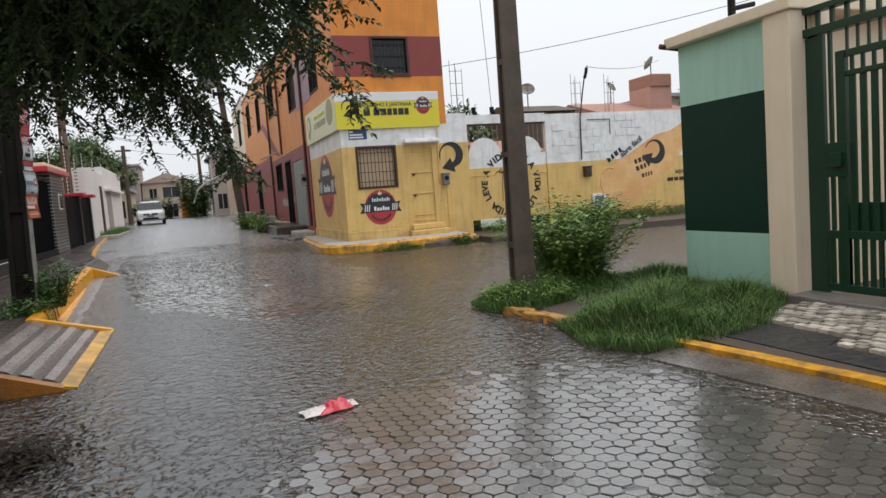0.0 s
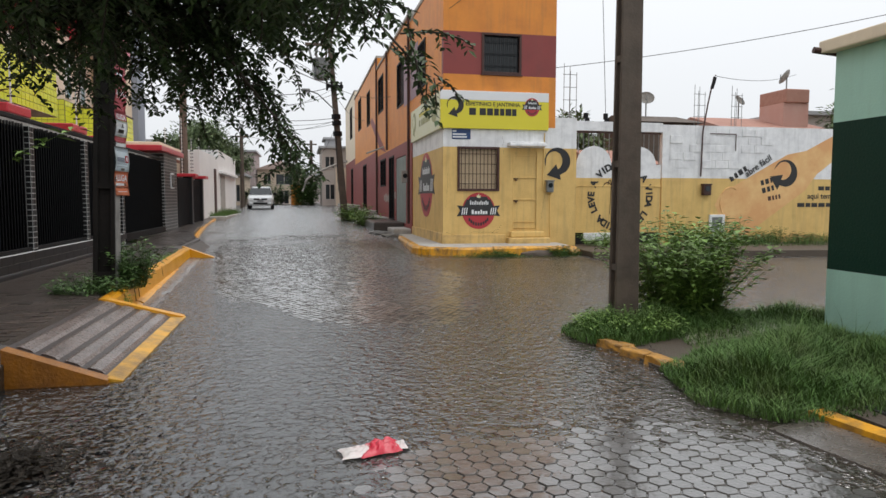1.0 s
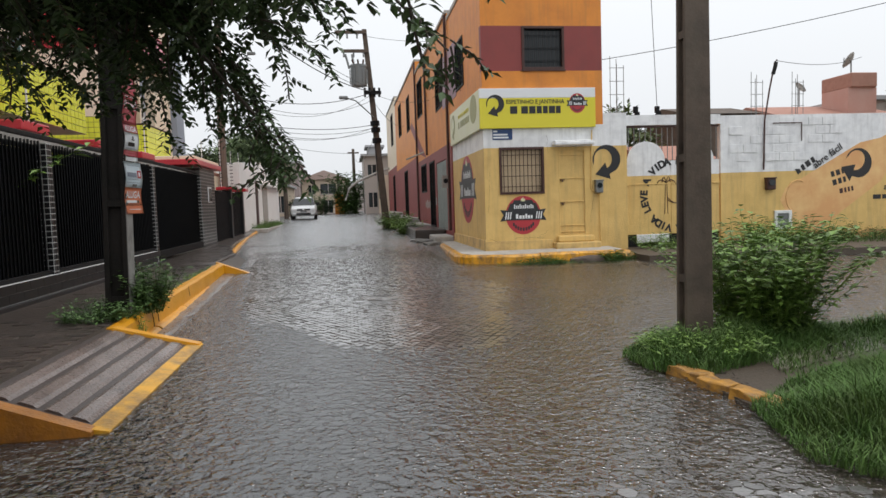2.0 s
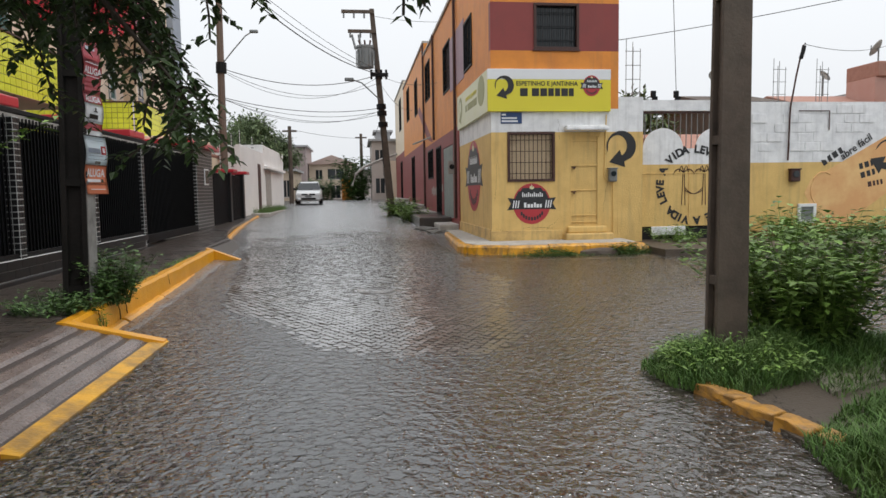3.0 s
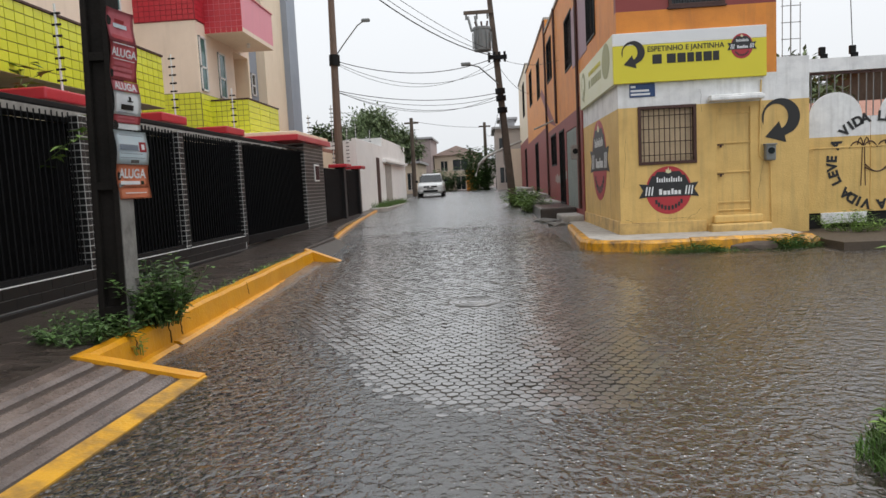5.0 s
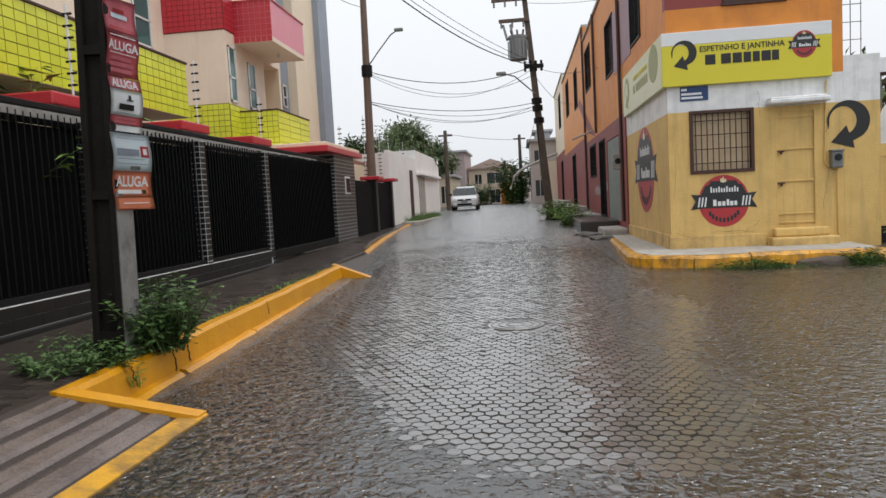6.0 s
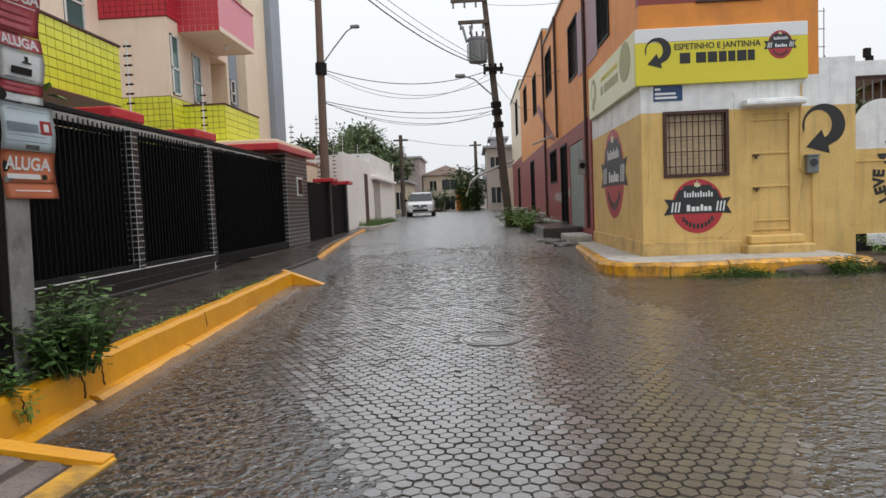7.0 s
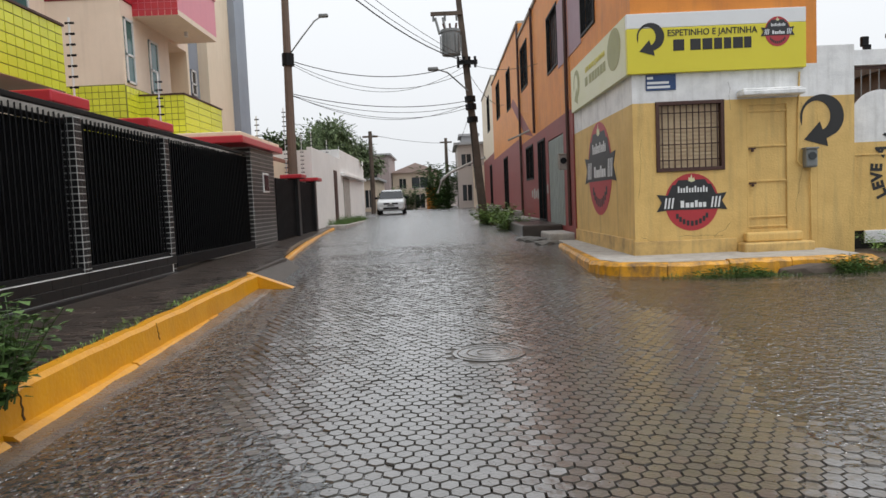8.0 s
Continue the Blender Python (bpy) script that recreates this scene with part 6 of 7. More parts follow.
def wire(a, b, sag, r=0.014):
    t = thing("cable", "sagging black overhead cable between poles", "cable", "overhead cables")
    a, b = Vector(a), Vector(b)
    pts = [a.lerp(b, i / 16) - Vector((0, 0, sag * 4 * (i / 16) * (1 - i / 16))) for i in range(17)]
    part("strand", tube(bmesh.new(), pts, r * 0.7, 5), CABLE, t)


lo = at_h(6.7)
wire((-5.45, 16.5, 10.2), (lo.x, 33.85, 6.75), 1.25, 0.028)
wire((-6.3, 16.0, 10.8), (lo.x, 33.85, 6.9), 0.9)
wire((-3.94, 30.2, 6.3), (lo.x, 33.85, 6.7), 0.55, 0.022)
wire((-3.94, 30.2, 6.25), (at_h(5.2).x, 33.9, 6.4), 0.8)
wire((-3.96, 30.2, 5.2), (at_h(5.2).x, 33.9, 5.25), 0.35, 0.02)
wire((-3.96, 30.2, 5.15), (at_h(5.0).x, 33.9, 5.1), 0.45)
wire((-3.96, 30.2, 5.15), (at_h(5.0).x, 33.9, 5.0), 0.6)
wire((-3.55, 52.0, 6.0), (1.5, 63.0, 6.2), 0.15, 0.02)
wire((at_h(5.0).x, 34, 5.0), (1.5, 63.0, 6.0), 1.0)
wire((at_h(6.0).x, 34, 6.4), (4.3, 41, 6.0), 0.4)
wire((at_h(5.2).x, 34, 5.2), (2.6, 34.3, 1.4), 0.0)
wire((at_h(6.2).x, 34, 6.2), (2.3, 33.6, 2.2), 0.0, 0.012)
wire((-3.95, 30.2, 8.6), (-5.5, 22, 9.5), 0.6)
wire((-5.9, 16.2, 10.5), (lo.x, 33.85, 6.8), 1.1, 0.016)
wire((-3.96, 30.2, 5.18), (at_h(5.1).x, 33.9, 5.15), 0.75, 0.012)
wire((-3.94, 30.2, 6.2), (at_h(6.6).x, 33.9, 6.62), 1.0, 0.012)
wire((at_h(6.7).x, 34, 6.75), (4.3, 29.0, 5.6), 0.25, 0.012)
wire((at_h(6.1).x, 34, 6.1), (2.35, 33.7, 1.8), 0.0, 0.016)
wire((7.32, 18.7, 4.95), (17.5, 12.0, 6.4), 0.25, 0.012)
wire((12.32, 19.0, 4.98), (22.3, 28.0, 7.0), 0.2, 0.012)
wire((8.98, 19.05, 3.82), (8.6, 18.8, 9.5), 0.0, 0.012)
wire((2.0, 34, 9.3), (9.0, 26, 8.0), 0.5, 0.012)
wire((5.4, 18.55, 7.2), (4.4, 18.55, 6.3), 0.05, 0.01)


# ---- parked silver car ----
def build_car(x, y, z, turn):
    car = thing("car", "silver hatchback with headlights on the wet street", "car", at=(0, 0, 0))
    m = pose(x, y, z, 0, 0, turn)
    SILVER = mat("silver_car_paint", (0.60, 0.62, 0.63), 0.3, metal=0.25, second=(0.55, 0.57, 0.58), scale=2.0, coat=0.6)
    def loft(sections):
        bm = bmesh.new()
        rings = []
        for yy, pts in sections:
            full = pts + [(-px, pz) for px, pz in reversed(pts)]
            rings.append([bm.verts.new(m @ Vector((px, yy, pz))) for px, pz in full])
        for a, b in zip(rings, rings[1:]):
            k = len(a)
            for i in range(k):
                bm.faces.new((a[i], a[(i + 1) % k], b[(i + 1) % k], b[i]))
        bm.faces.new(rings[0][::-1]); bm.faces.new(rings[-1])
        return bm
    sec = lambda w, lo, hi, sh: [(w * 0.86, lo), (w, lo + 0.12), (w, sh), (w * 0.9, hi)]
    body = part("body", loft([(-1.92, sec(0.70, 0.30, 0.58, 0.48)), (-1.85, sec(0.78, 0.24, 0.74, 0.62)), (-1.5, sec(0.82, 0.22, 0.86, 0.72)), (-0.9, sec(0.83, 0.22, 0.95, 0.82)), (0.8, sec(0.83, 0.22, 0.98, 0.86)), (1.7, sec(0.80, 0.24, 0.98, 0.84)), (1.88, sec(0.72, 0.3, 0.8, 0.7))]), SILVER, car, smooth=False)
    cab = lambda w0, w1, lo, hi: [(w0, lo), (w1, hi - 0.06), (w1 * 0.86, hi)]
    part("cabin", loft([(-0.55, cab(0.74, 0.60, 0.94, 1.36)), (-0.2, cab(0.75, 0.62, 0.94, 1.46)), (0.7, cab(0.75, 0.62, 0.94, 1.48)), (1.4, cab(0.73, 0.58, 0.94, 1.38))]), SILVER, car)
    bm = bmesh.new()
    vs = [bm.verts.new(m @ Vector(p)) for p in ((-0.72, -1.08, 0.95), (0.72, -1.08, 0.95), (0.60, -0.50, 1.39), (-0.60, -0.50, 1.39), (-0.72, -1.05, 0.90), (0.72, -1.05, 0.90), (0.60, -0.46, 1.36), (-0.60, -0.46, 1.36))]
    for f in ((0, 1, 2, 3), (4, 7, 6, 5), (0, 4, 5, 1), (2, 6, 7, 3), (1, 5, 6, 2), (0, 3, 7, 4)):
        bm.faces.new([vs[i] for i in f])
    part("windscreen", bm, GLASS, car)
    def cbox(name, r, mm, bevel=0.02, parent=None, label=""):
        bm = boxes(r, bevel=bevel)
        bm.transform(m)
        return part(name, bm, mm, parent or car, label)
    HEAD = mat("headlight_glass", (0.75, 0.78, 0.8), 0.1)
    for s in (-1, 1):
        cbox("headlight", (min(s * 0.44, s * 0.76), max(s * 0.44, s * 0.76), -1.93, -1.80, 0.58, 0.72), HEAD)
        cbox("fog_light", (min(s * 0.5, s * 0.66), max(s * 0.5, s * 0.66), -1.94, -1.85, 0.34, 0.42), HEAD)
        cbox("door_mirror", (min(s * 0.82, s * 1.0), max(s * 0.82, s * 1.0), -0.62, -0.48, 0.92, 1.06), BLACK, 0.03)
        cbox("side_window", (s * 0.735 - 0.01, s * 0.735 + 0.01, -0.35, 1.1, 1.0, 1.3), GLASS, 0.0)
        for yy in (-1.2, 1.2):
            w = part("wheel", tube(bmesh.new(), [m @ Vector((s * 0.64, yy, 0.29)), m @ Vector((s * 0.84, yy, 0.29))], 0.29, 20), mat("tyre_rubber", (0.015, 0.015, 0.015), 0.8), car)
            part("rim", tube(bmesh.new(), [m @ Vector((s * 0.80, yy, 0.29)), m @ Vector((s * 0.85, yy, 0.29))], 0.19, 14), GREYMETAL, w)
    cbox("grille", (-0.42, 0.42, -1.94, -1.84, 0.58, 0.68), BLACK)
    cbox("lower_intake", (-0.45, 0.45, -1.945, -1.85, 0.30, 0.42), BLACK)
    cbox("number_plate", (-0.2, 0.2, -1.96, -1.93, 0.46, 0.56), GREYMETAL, 0.0)
    cbox("badge", (-0.06, 0.06, -1.955, -1.93, 0.60, 0.68), ALU, 0.01)


build_car(-2.06, 48.5, rise(48.5) + 0.03, 2)

# ---- manhole ----
mh = thing("manhole_cover", "round cast iron manhole cover flush with the paving", "manhole cover")
part("frame_ring", tube(bmesh.new(), [(1.37, 12.88, -0.06), (1.37, 12.88, bed(1.37, 12.88) - 0.007)], 0.47, 48), MUD, mh, "cement collar")
part("cover", tube(bmesh.new(), [(1.37, 12.88, -0.05), (1.37, 12.88, bed(1.37, 12.88) + 0.002)], 0.31, 40), PAVER, mh)
for r in (0.10, 0.19, 0.27):
    bm = bmesh.new()
    tube(bm, [(1.37 + r * math.cos(radians(a)), 12.88 + r * math.sin(radians(a)), bed(1.37, 12.88) + 0.003) for a in range(0, 361, 15)], 0.005, 5)
    part("raised_ring", bm, PAVER, mh)

# ---- plastic bag and litter ----
bag = thing("plastic_bag", "crumpled red and white plastic bag in the water", "bag")
REDFILM = mat("red_plastic_film", (0.62, 0.03, 0.06), 0.3, second=(0.7, 0.2, 0.22), scale=12.0)
WHITEFILM = mat("white_plastic_film", (0.72, 0.68, 0.66), 0.3, second=(0.6, 0.3, 0.3), scale=10.0)
def film(cx, cy, wx, wy, hgt, seed, m):
    bm = bmesh.new()
    n = 22
    g = []
    for j in range(n):
        row = []
        for i in range(n):
            u, v = i / (n - 1) * 2 - 1, j / (n - 1) * 2 - 1
            k = 1 + 0.25 * noise.noise((u * 1.5 + seed, v * 1.5, 1.0))
            edge = max(0.0, 1 - max(abs(u), abs(v)) ** 3)
            z = 0.012 + edge * hgt * (0.45 + abs(noise.noise((u * 2.6, v * 2.6, seed)))) + 0.018 * abs(noise.noise((u * 7, v * 7, seed))) * edge
            row.append(bm.verts.new((cx + u * wx * k, cy + v * wy * k + 0.03 * u, z)))
        g.append(row)
    for a, b in zip(g, g[1:]):
        for i in range(n - 1):
            bm.faces.new((a[i], a[i + 1], b[i + 1], b[i]))
    return part("film", bm, m, bag, smooth=True)
film(0.96, 5.10, 0.12, 0.075, 0.03, 3.0, WHITEFILM)
film(1.08, 5.12, 0.11, 0.08, 0.065, 8.0, REDFILM)
film(1.18, 5.14, 0.04, 0.06, 0.03, 5.0, WHITEFILM)

# ---- plants ----
def sheet_mesh(name, verts, faces, material, parent=None, smooth=False):
    me = bpy.data.meshes.new(name)
    me.from_pydata(verts, [], faces)
    me.materials.append(material)
    ob = new(name, me)
    ob.parent = parent
    return ob


def add_leaf(V, F, p, d, up, l, w):
    """One leaf: a pointed blade folded along its middle."""
    s = d.cross(up)
    s = s.normalized() if s.length > 1e-4 else Vector((1, 0, 0))
    n = s.cross(d).normalized()
    k = len(V)
    mid = p + d * l * 0.45 + n * l * 0.04
    V += [tuple(p), tuple(mid + s * w), tuple(p + d * l - n * l * 0.12), tuple(mid - s * w)]
    F += [(k, k + 1, k + 2), (k, k + 2, k + 3)]


rnd = random.Random(12)


def jitter(a):
    return Vector((rnd.uniform(-a, a), rnd.uniform(-a, a), rnd.uniform(-a, a)))


def twig_leaves(V, F, start, way, length, step, l, w, droop):
    """A drooping twig with leaflets in two ranks; returns its points."""
    p, d = start.copy(), way.normalized()
    pts = [p.copy()]
    while length > 0:
        d = (d + Vector((0, 0, -droop)) + jitter(0.10)).normalized()
        p = p + d * step
        pts.append(p.copy())
        side = d.cross(Vector((0, 0, 1)))
        side = side.normalized() if side.length > 1e-3 else Vector((1, 0, 0))
        for s in (-1, 1):
            ld = (d * 0.6 + side * s * 0.9 + jitter(0.35) + Vector((0, 0, -0.15))).normalized()
            add_leaf(V, F, p, ld, Vector((0, 0, 1)) + jitter(0.5), l * rnd.uniform(0.7, 1.25), w * rnd.uniform(0.8, 1.2))
        length -= step
    return pts


# street tree beside the ramp: its crown hangs over the road
tree = thing("street_tree", "leafy street tree with drooping dark green branches", "tree")
trunk = part("trunk", tube(bmesh.new(), [(-2.7, 5.2, 0.1), (-2.72, 5.15, 0.8), (-2.6, 5.1, 1.6), (-2.35, 5.0, 2.5), (-2.1, 4.9, 3.2)], 0.20, 12, 0.12), BARK, tree)
V, F = [], []
root = Vector((-2.25, 4.95, 2.8))
twig_bm = bmesh.new()


def spray(start, way, length, droop, l=0.044, w=0.0115):
    """A twig with side shoots, leaves in two ranks on each."""
    main = twig_leaves(V, F, start, way, length, 0.030, l, w, droop)
    tube(twig_bm, main[::3] if len(main) > 6 else main, 0.004, 4)
    for i in range(2, len(main) - 1, 3):
        d = (main[i + 1] - main[i]).normalized()
        side = d.cross(Vector((0, 0, 1))).normalized() * rnd.choice((-1, 1))
        twig_leaves(V, F, main[i], d * 0.6 + side * 0.9 + jitter(0.3), length * rnd.uniform(0.25, 0.5), 0.028, l, w, droop * 0.9)


LIMB_TIPS = ((0.65, 4.0, 2.55), (0.15, 5.45, 2.45), (0.45, 4.8, 2.9), (-0.3, 5.9, 2.5), (-0.5, 4.3, 2.9), (-1.0, 5.7, 2.8), (-0.9, 5.0, 3.0), (0.3, 3.7, 2.8), (-1.3, 4.0, 2.9), (0.7, 3.6, 2.7), (-0.4, 5.3, 2.7))
for tx, ty, tz in LIMB_TIPS:
    tip = Vector((tx, ty, tz))
    pts = [root.lerp(tip, i / 9) + Vector((0, 0, 0.6 * math.sin(math.pi * i / 9))) + jitter(0.05) for i in range(10)]
    part("limb", tube(bmesh.new(), pts, 0.055, 6, 0.010), BARK, tree)
    for i in range(2, 10):
        out = (pts[i] - pts[i - 1]).normalized()
        for _ in range(11):
            spray(pts[i] + jitter(0.10), out * 0.5 + Vector((rnd.uniform(-1, 1), rnd.uniform(-1, 1), rnd.uniform(-0.5, 0.35))), rnd.uniform(0.3, 0.6), 0.045)
# low outer sprays that droop over the road
for x, y, z, n, ln in ((0.34, 5.50, 2.12, 7, 0.55), (0.12, 5.35, 2.15, 9, 0.5), (-0.15, 5.6, 2.15, 10, 0.5), (-0.4, 5.5, 2.1, 10, 0.5), (-0.65, 5.5, 2.3, 9, 0.42), (-0.3, 4.7, 2.3, 10, 0.45), (0.2, 4.6, 2.35, 10, 0.45),
                       (0.55, 4.1, 2.3, 8, 0.42), (0.68, 3.85, 2.2, 8, 0.4), (0.86, 4.0, 1.95, 5, 0.3), (0.75, 3.95, 2.1, 6, 0.36), (-0.8, 5.0, 2.2, 12, 0.5), (-1.0, 5.6, 2.4, 8, 0.4), (0.0, 4.1, 2.4, 10, 0.45), (-0.5, 4.2, 2.3, 10, 0.45), (0.4, 5.0, 2.35, 9, 0.45), (-0.7, 5.9, 2.45, 6, 0.4)):
    for _ in range(n):
        spray(Vector((x, y, z)) + Vector((rnd.uniform(-0.25, 0.25), rnd.uniform(-0.25, 0.25), rnd.uniform(0.08, 0.55))), Vector((rnd.uniform(-0.3, 1.0), rnd.uniform(-0.8, 0.8), rnd.uniform(-0.6, 0.1))), ln * rnd.uniform(0.6, 1.1), 0.075)
# two thin hanging branches at the crown's edge
for branch, n in ((((0.55, 4.75, 2.75), (0.85, 4.75, 2.50), (1.12, 4.76, 2.22), (1.30, 4.75, 2.04)), 3), (((0.10, 5.30, 2.45), (0.35, 5.33, 2.10), (0.55, 5.34, 1.85), (0.64, 5.34, 1.72)), 6)):
    part("limb", tube(bmesh.new(), branch, 0.012, 5, 0.004), BARK, tree)
    for p in branch:
        for _ in range(n):
            spray(Vector(p) + jitter(0.05), Vector((rnd.uniform(-0.3, 0.7), rnd.uniform(-0.6, 0.6), rnd.uniform(-0.9, 0.0))), rnd.uniform(0.12, 0.24), 0.09)
for _ in range(6):
    spray(Vector((0.40, 5.55, 2.22)) + jitter(0.08), Vector((0.4, 0.15, -0.7)), 0.5, 0.10)
# dense upper crown that shades the underside
for _ in range(2600):
    a, b = rnd.random(), rnd.random()
    s = Vector((-2.6 + 3.3 * a, 3.0 + 3.3 * b, 2.75 + 1.7 * math.sin(math.pi * a) * math.sin(math.pi * b) * rnd.uniform(0.15, 1.0)))
    twig_leaves(V, F, s, Vector((rnd.uniform(-1, 1), rnd.uniform(-1, 1), rnd.uniform(-0.4, 0.4))), 0.5, 0.045, 0.070, 0.023, 0.05)
sheet_mesh("crown", V, F, LEAF, tree)
part("twig_mass", twig_bm, BARK, tree)


def bush(name, label, cx, cy, z0, rx, ry, h, stems, l, w, material, category="bush", seed=1, step=0.045):
    t = thing(name, label, category)
    r = random.Random(seed)
    V, F = [], []
    sb = bmesh.new()
    for _ in range(stems):
        a, q = r.uniform(0, 2 * math.pi), math.sqrt(r.random())
        p = Vector((cx + rx * 0.5 * q * math.cos(a), cy + ry * 0.5 * q * math.sin(a), z0))
        d = Vector((math.cos(a) * q * 0.7 * rx / h, math.sin(a) * q * 0.7 * ry / h, 1.0)).normalized()
        n = int(h * r.uniform(0.45, 1.0) / step)
        pts = [p.copy()]
        for i in range(n):
            d = (d + Vector((r.uniform(-0.12, 0.12), r.uniform(-0.12, 0.12), -0.015))).normalized()
            p = p + d * step
            pts.append(p.copy())
            for _k in range(2 if i > 2 else 1):
                b = r.uniform(0, 2 * math.pi)
                ld = Vector((math.cos(b), math.sin(b), r.uniform(-0.3, 0.5))).normalized()
                add_leaf(V, F, p + ld * r.uniform(0, 0.06), ld, Vector((0, 0, 1)), l * r.uniform(0.6, 1.2), w * r.uniform(0.7, 1.2))
        tube(sb, pts[::4] + [pts[-1]] if len(pts) > 5 else pts, 0.006, 4, 0.002)
    part("stem_mass", sb, material, t)
    sheet_mesh("leaves", V, F, material, t)
    return t


bush("bush", "tall leafy weed bush beside the utility pole", 5.08, 8.6, 0.02, 0.72, 0.8, 1.36, 170, 0.105, 0.030, BUSHLEAF, seed=3)
bush("bush", "low dense weeds round the foot of the pole", 4.05, 7.9, 0.03, 0.8, 0.6, 0.34, 200, 0.07, 0.014, BUSHLEAF, seed=4)
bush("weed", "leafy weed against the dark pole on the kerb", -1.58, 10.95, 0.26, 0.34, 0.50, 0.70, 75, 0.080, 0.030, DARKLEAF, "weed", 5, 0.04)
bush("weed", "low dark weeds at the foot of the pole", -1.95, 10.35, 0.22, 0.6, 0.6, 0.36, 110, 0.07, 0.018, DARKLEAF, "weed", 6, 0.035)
bush("weed", "small weed sprouting from the kerb face", -1.50, 10.35, 0.12, 0.14, 0.2, 0.18, 10, 0.05, 0.016, BUSHLEAF, "weed", 7, 0.03)
bush("garden_plant", "leafy garden plant behind the black fence", -5.3, 12.2, 0.2, 0.8, 2.2, 3.9, 80, 0.24, 0.045, BUSHLEAF, "plant", 8, 0.11)
bush("weed", "weeds at the foot of the painted wall", 8.6, 18.3, 0.15, 0.9, 0.7, 0.5, 50, 0.10, 0.02, BUSHLEAF, "weed", 9)
bush("weed", "weeds at the foot of the painted wall", 11.9, 18.2, 0.15, 1.2, 0.8, 0.85, 60, 0.12, 0.024, BUSHLEAF, "weed", 10)
bush("weed", "weeds at the foot of the painted wall", 14.0, 18.3, 0.15, 1.8, 0.8, 0.6, 60, 0.12, 0.02, GRASS, "weed", 11)
bush("weed", "grassy weeds along the yellow corner kerb", 5.15, 16.92, 0.02, 0.9, 0.16, 0.24, 60, 0.11, 0.010, GRASS, "weed", 16, 0.03)
bush("weed", "grassy weeds along the yellow corner kerb", 6.95, 16.90, 0.02, 0.5, 0.2, 0.32, 40, 0.12, 0.010, GRASS, "weed", 17, 0.03)
bush("shrub", "broad leaved shrub before the street houses", 2.95, 33.0, 0.4, 0.9, 1.6, 0.9, 60, 0.22, 0.06, BUSHLEAF, "shrub", 12, 0.08)
bush("shrub", "leafy shrub on the street steps", 3.2, 29.4, 0.35, 0.7, 1.6, 0.7, 60, 0.16, 0.04, BUSHLEAF, "shrub", 13, 0.07)
bush("shrub", "overgrown dark climber at the street's end", 0.95, 62.0, 0.5, 1.5, 1.3, 4.4, 90, 0.5, 0.07, DARKLEAF, "shrub", 14, 0.22)
bush("round_bush", "round clipped dark green tree up the street", -2.4, 64.0, 0.8, 2.6, 2.0, 2.3, 130, 0.30, 0.09, DARKLEAF, "bush", 15, 0.14)


# leaf green greyed and lightened to stand in for rain haze
FARLEAF = mat("hazed_green_leaf", (0.135, 0.185, 0.085), 0.7, second=(0.07, 0.105, 0.045), scale=1.2, island=0.35)


def far_tree(x, y, z0, h, r, seed, material):
    t = thing("tree", "hazy green tree behind the walls", "tree", "far trees")
    q = random.Random(seed)
    part("trunk", tube(bmesh.new(), [(x, y, 0.2), (x + 0.1, y, z0), (x + 0.2, y, z0 + h * 0.5)], 0.16, 8, 0.06), BARK, t)
    V, F = [], []
    for _ in range(80):
        a, e, k = q.uniform(0, 6.28), q.uniform(-0.6, 1.4), q.uniform(0.45, 1.0)
        c = Vector((x + r * k * math.cos(a) * math.cos(e), y + r * k * math.sin(a) * math.cos(e), z0 + h * 0.5 + h * 0.5 * k * math.sin(e)))
        for _k in range(46):
            d = Vector((q.uniform(-1, 1), q.uniform(-1, 1), q.uniform(-1, 0.7))).normalized()
            add_leaf(V, F, c + d * q.uniform(0, r * 0.28), d, Vector((0, 0, 1)), 0.26, 0.06)
    sheet_mesh("crown", V, F, material, t)


far_tree(-5.2, 46.0, 3.0, 3.2, 1.9, 1, FARLEAF)
far_tree(-6.4, 50.0, 3.0, 3.6, 2.2, 2, FARLEAF)
far_tree(-4.6, 54.0, 2.4, 3.4, 1.6, 3, FARLEAF)
far_tree(-5.2, 33.5, 1.6, 2.6, 1.1, 4, FARLEAF)
far_tree(23.7, 24.5, 2.6, 4.0, 2.3, 5, FARLEAF)
far_tree(25.6, 25.0, 2.6, 4.6, 2.6, 6, FARLEAF)
far_tree(11.5, 27.5, 1.6, 3.2, 1.4, 7, FARLEAF)


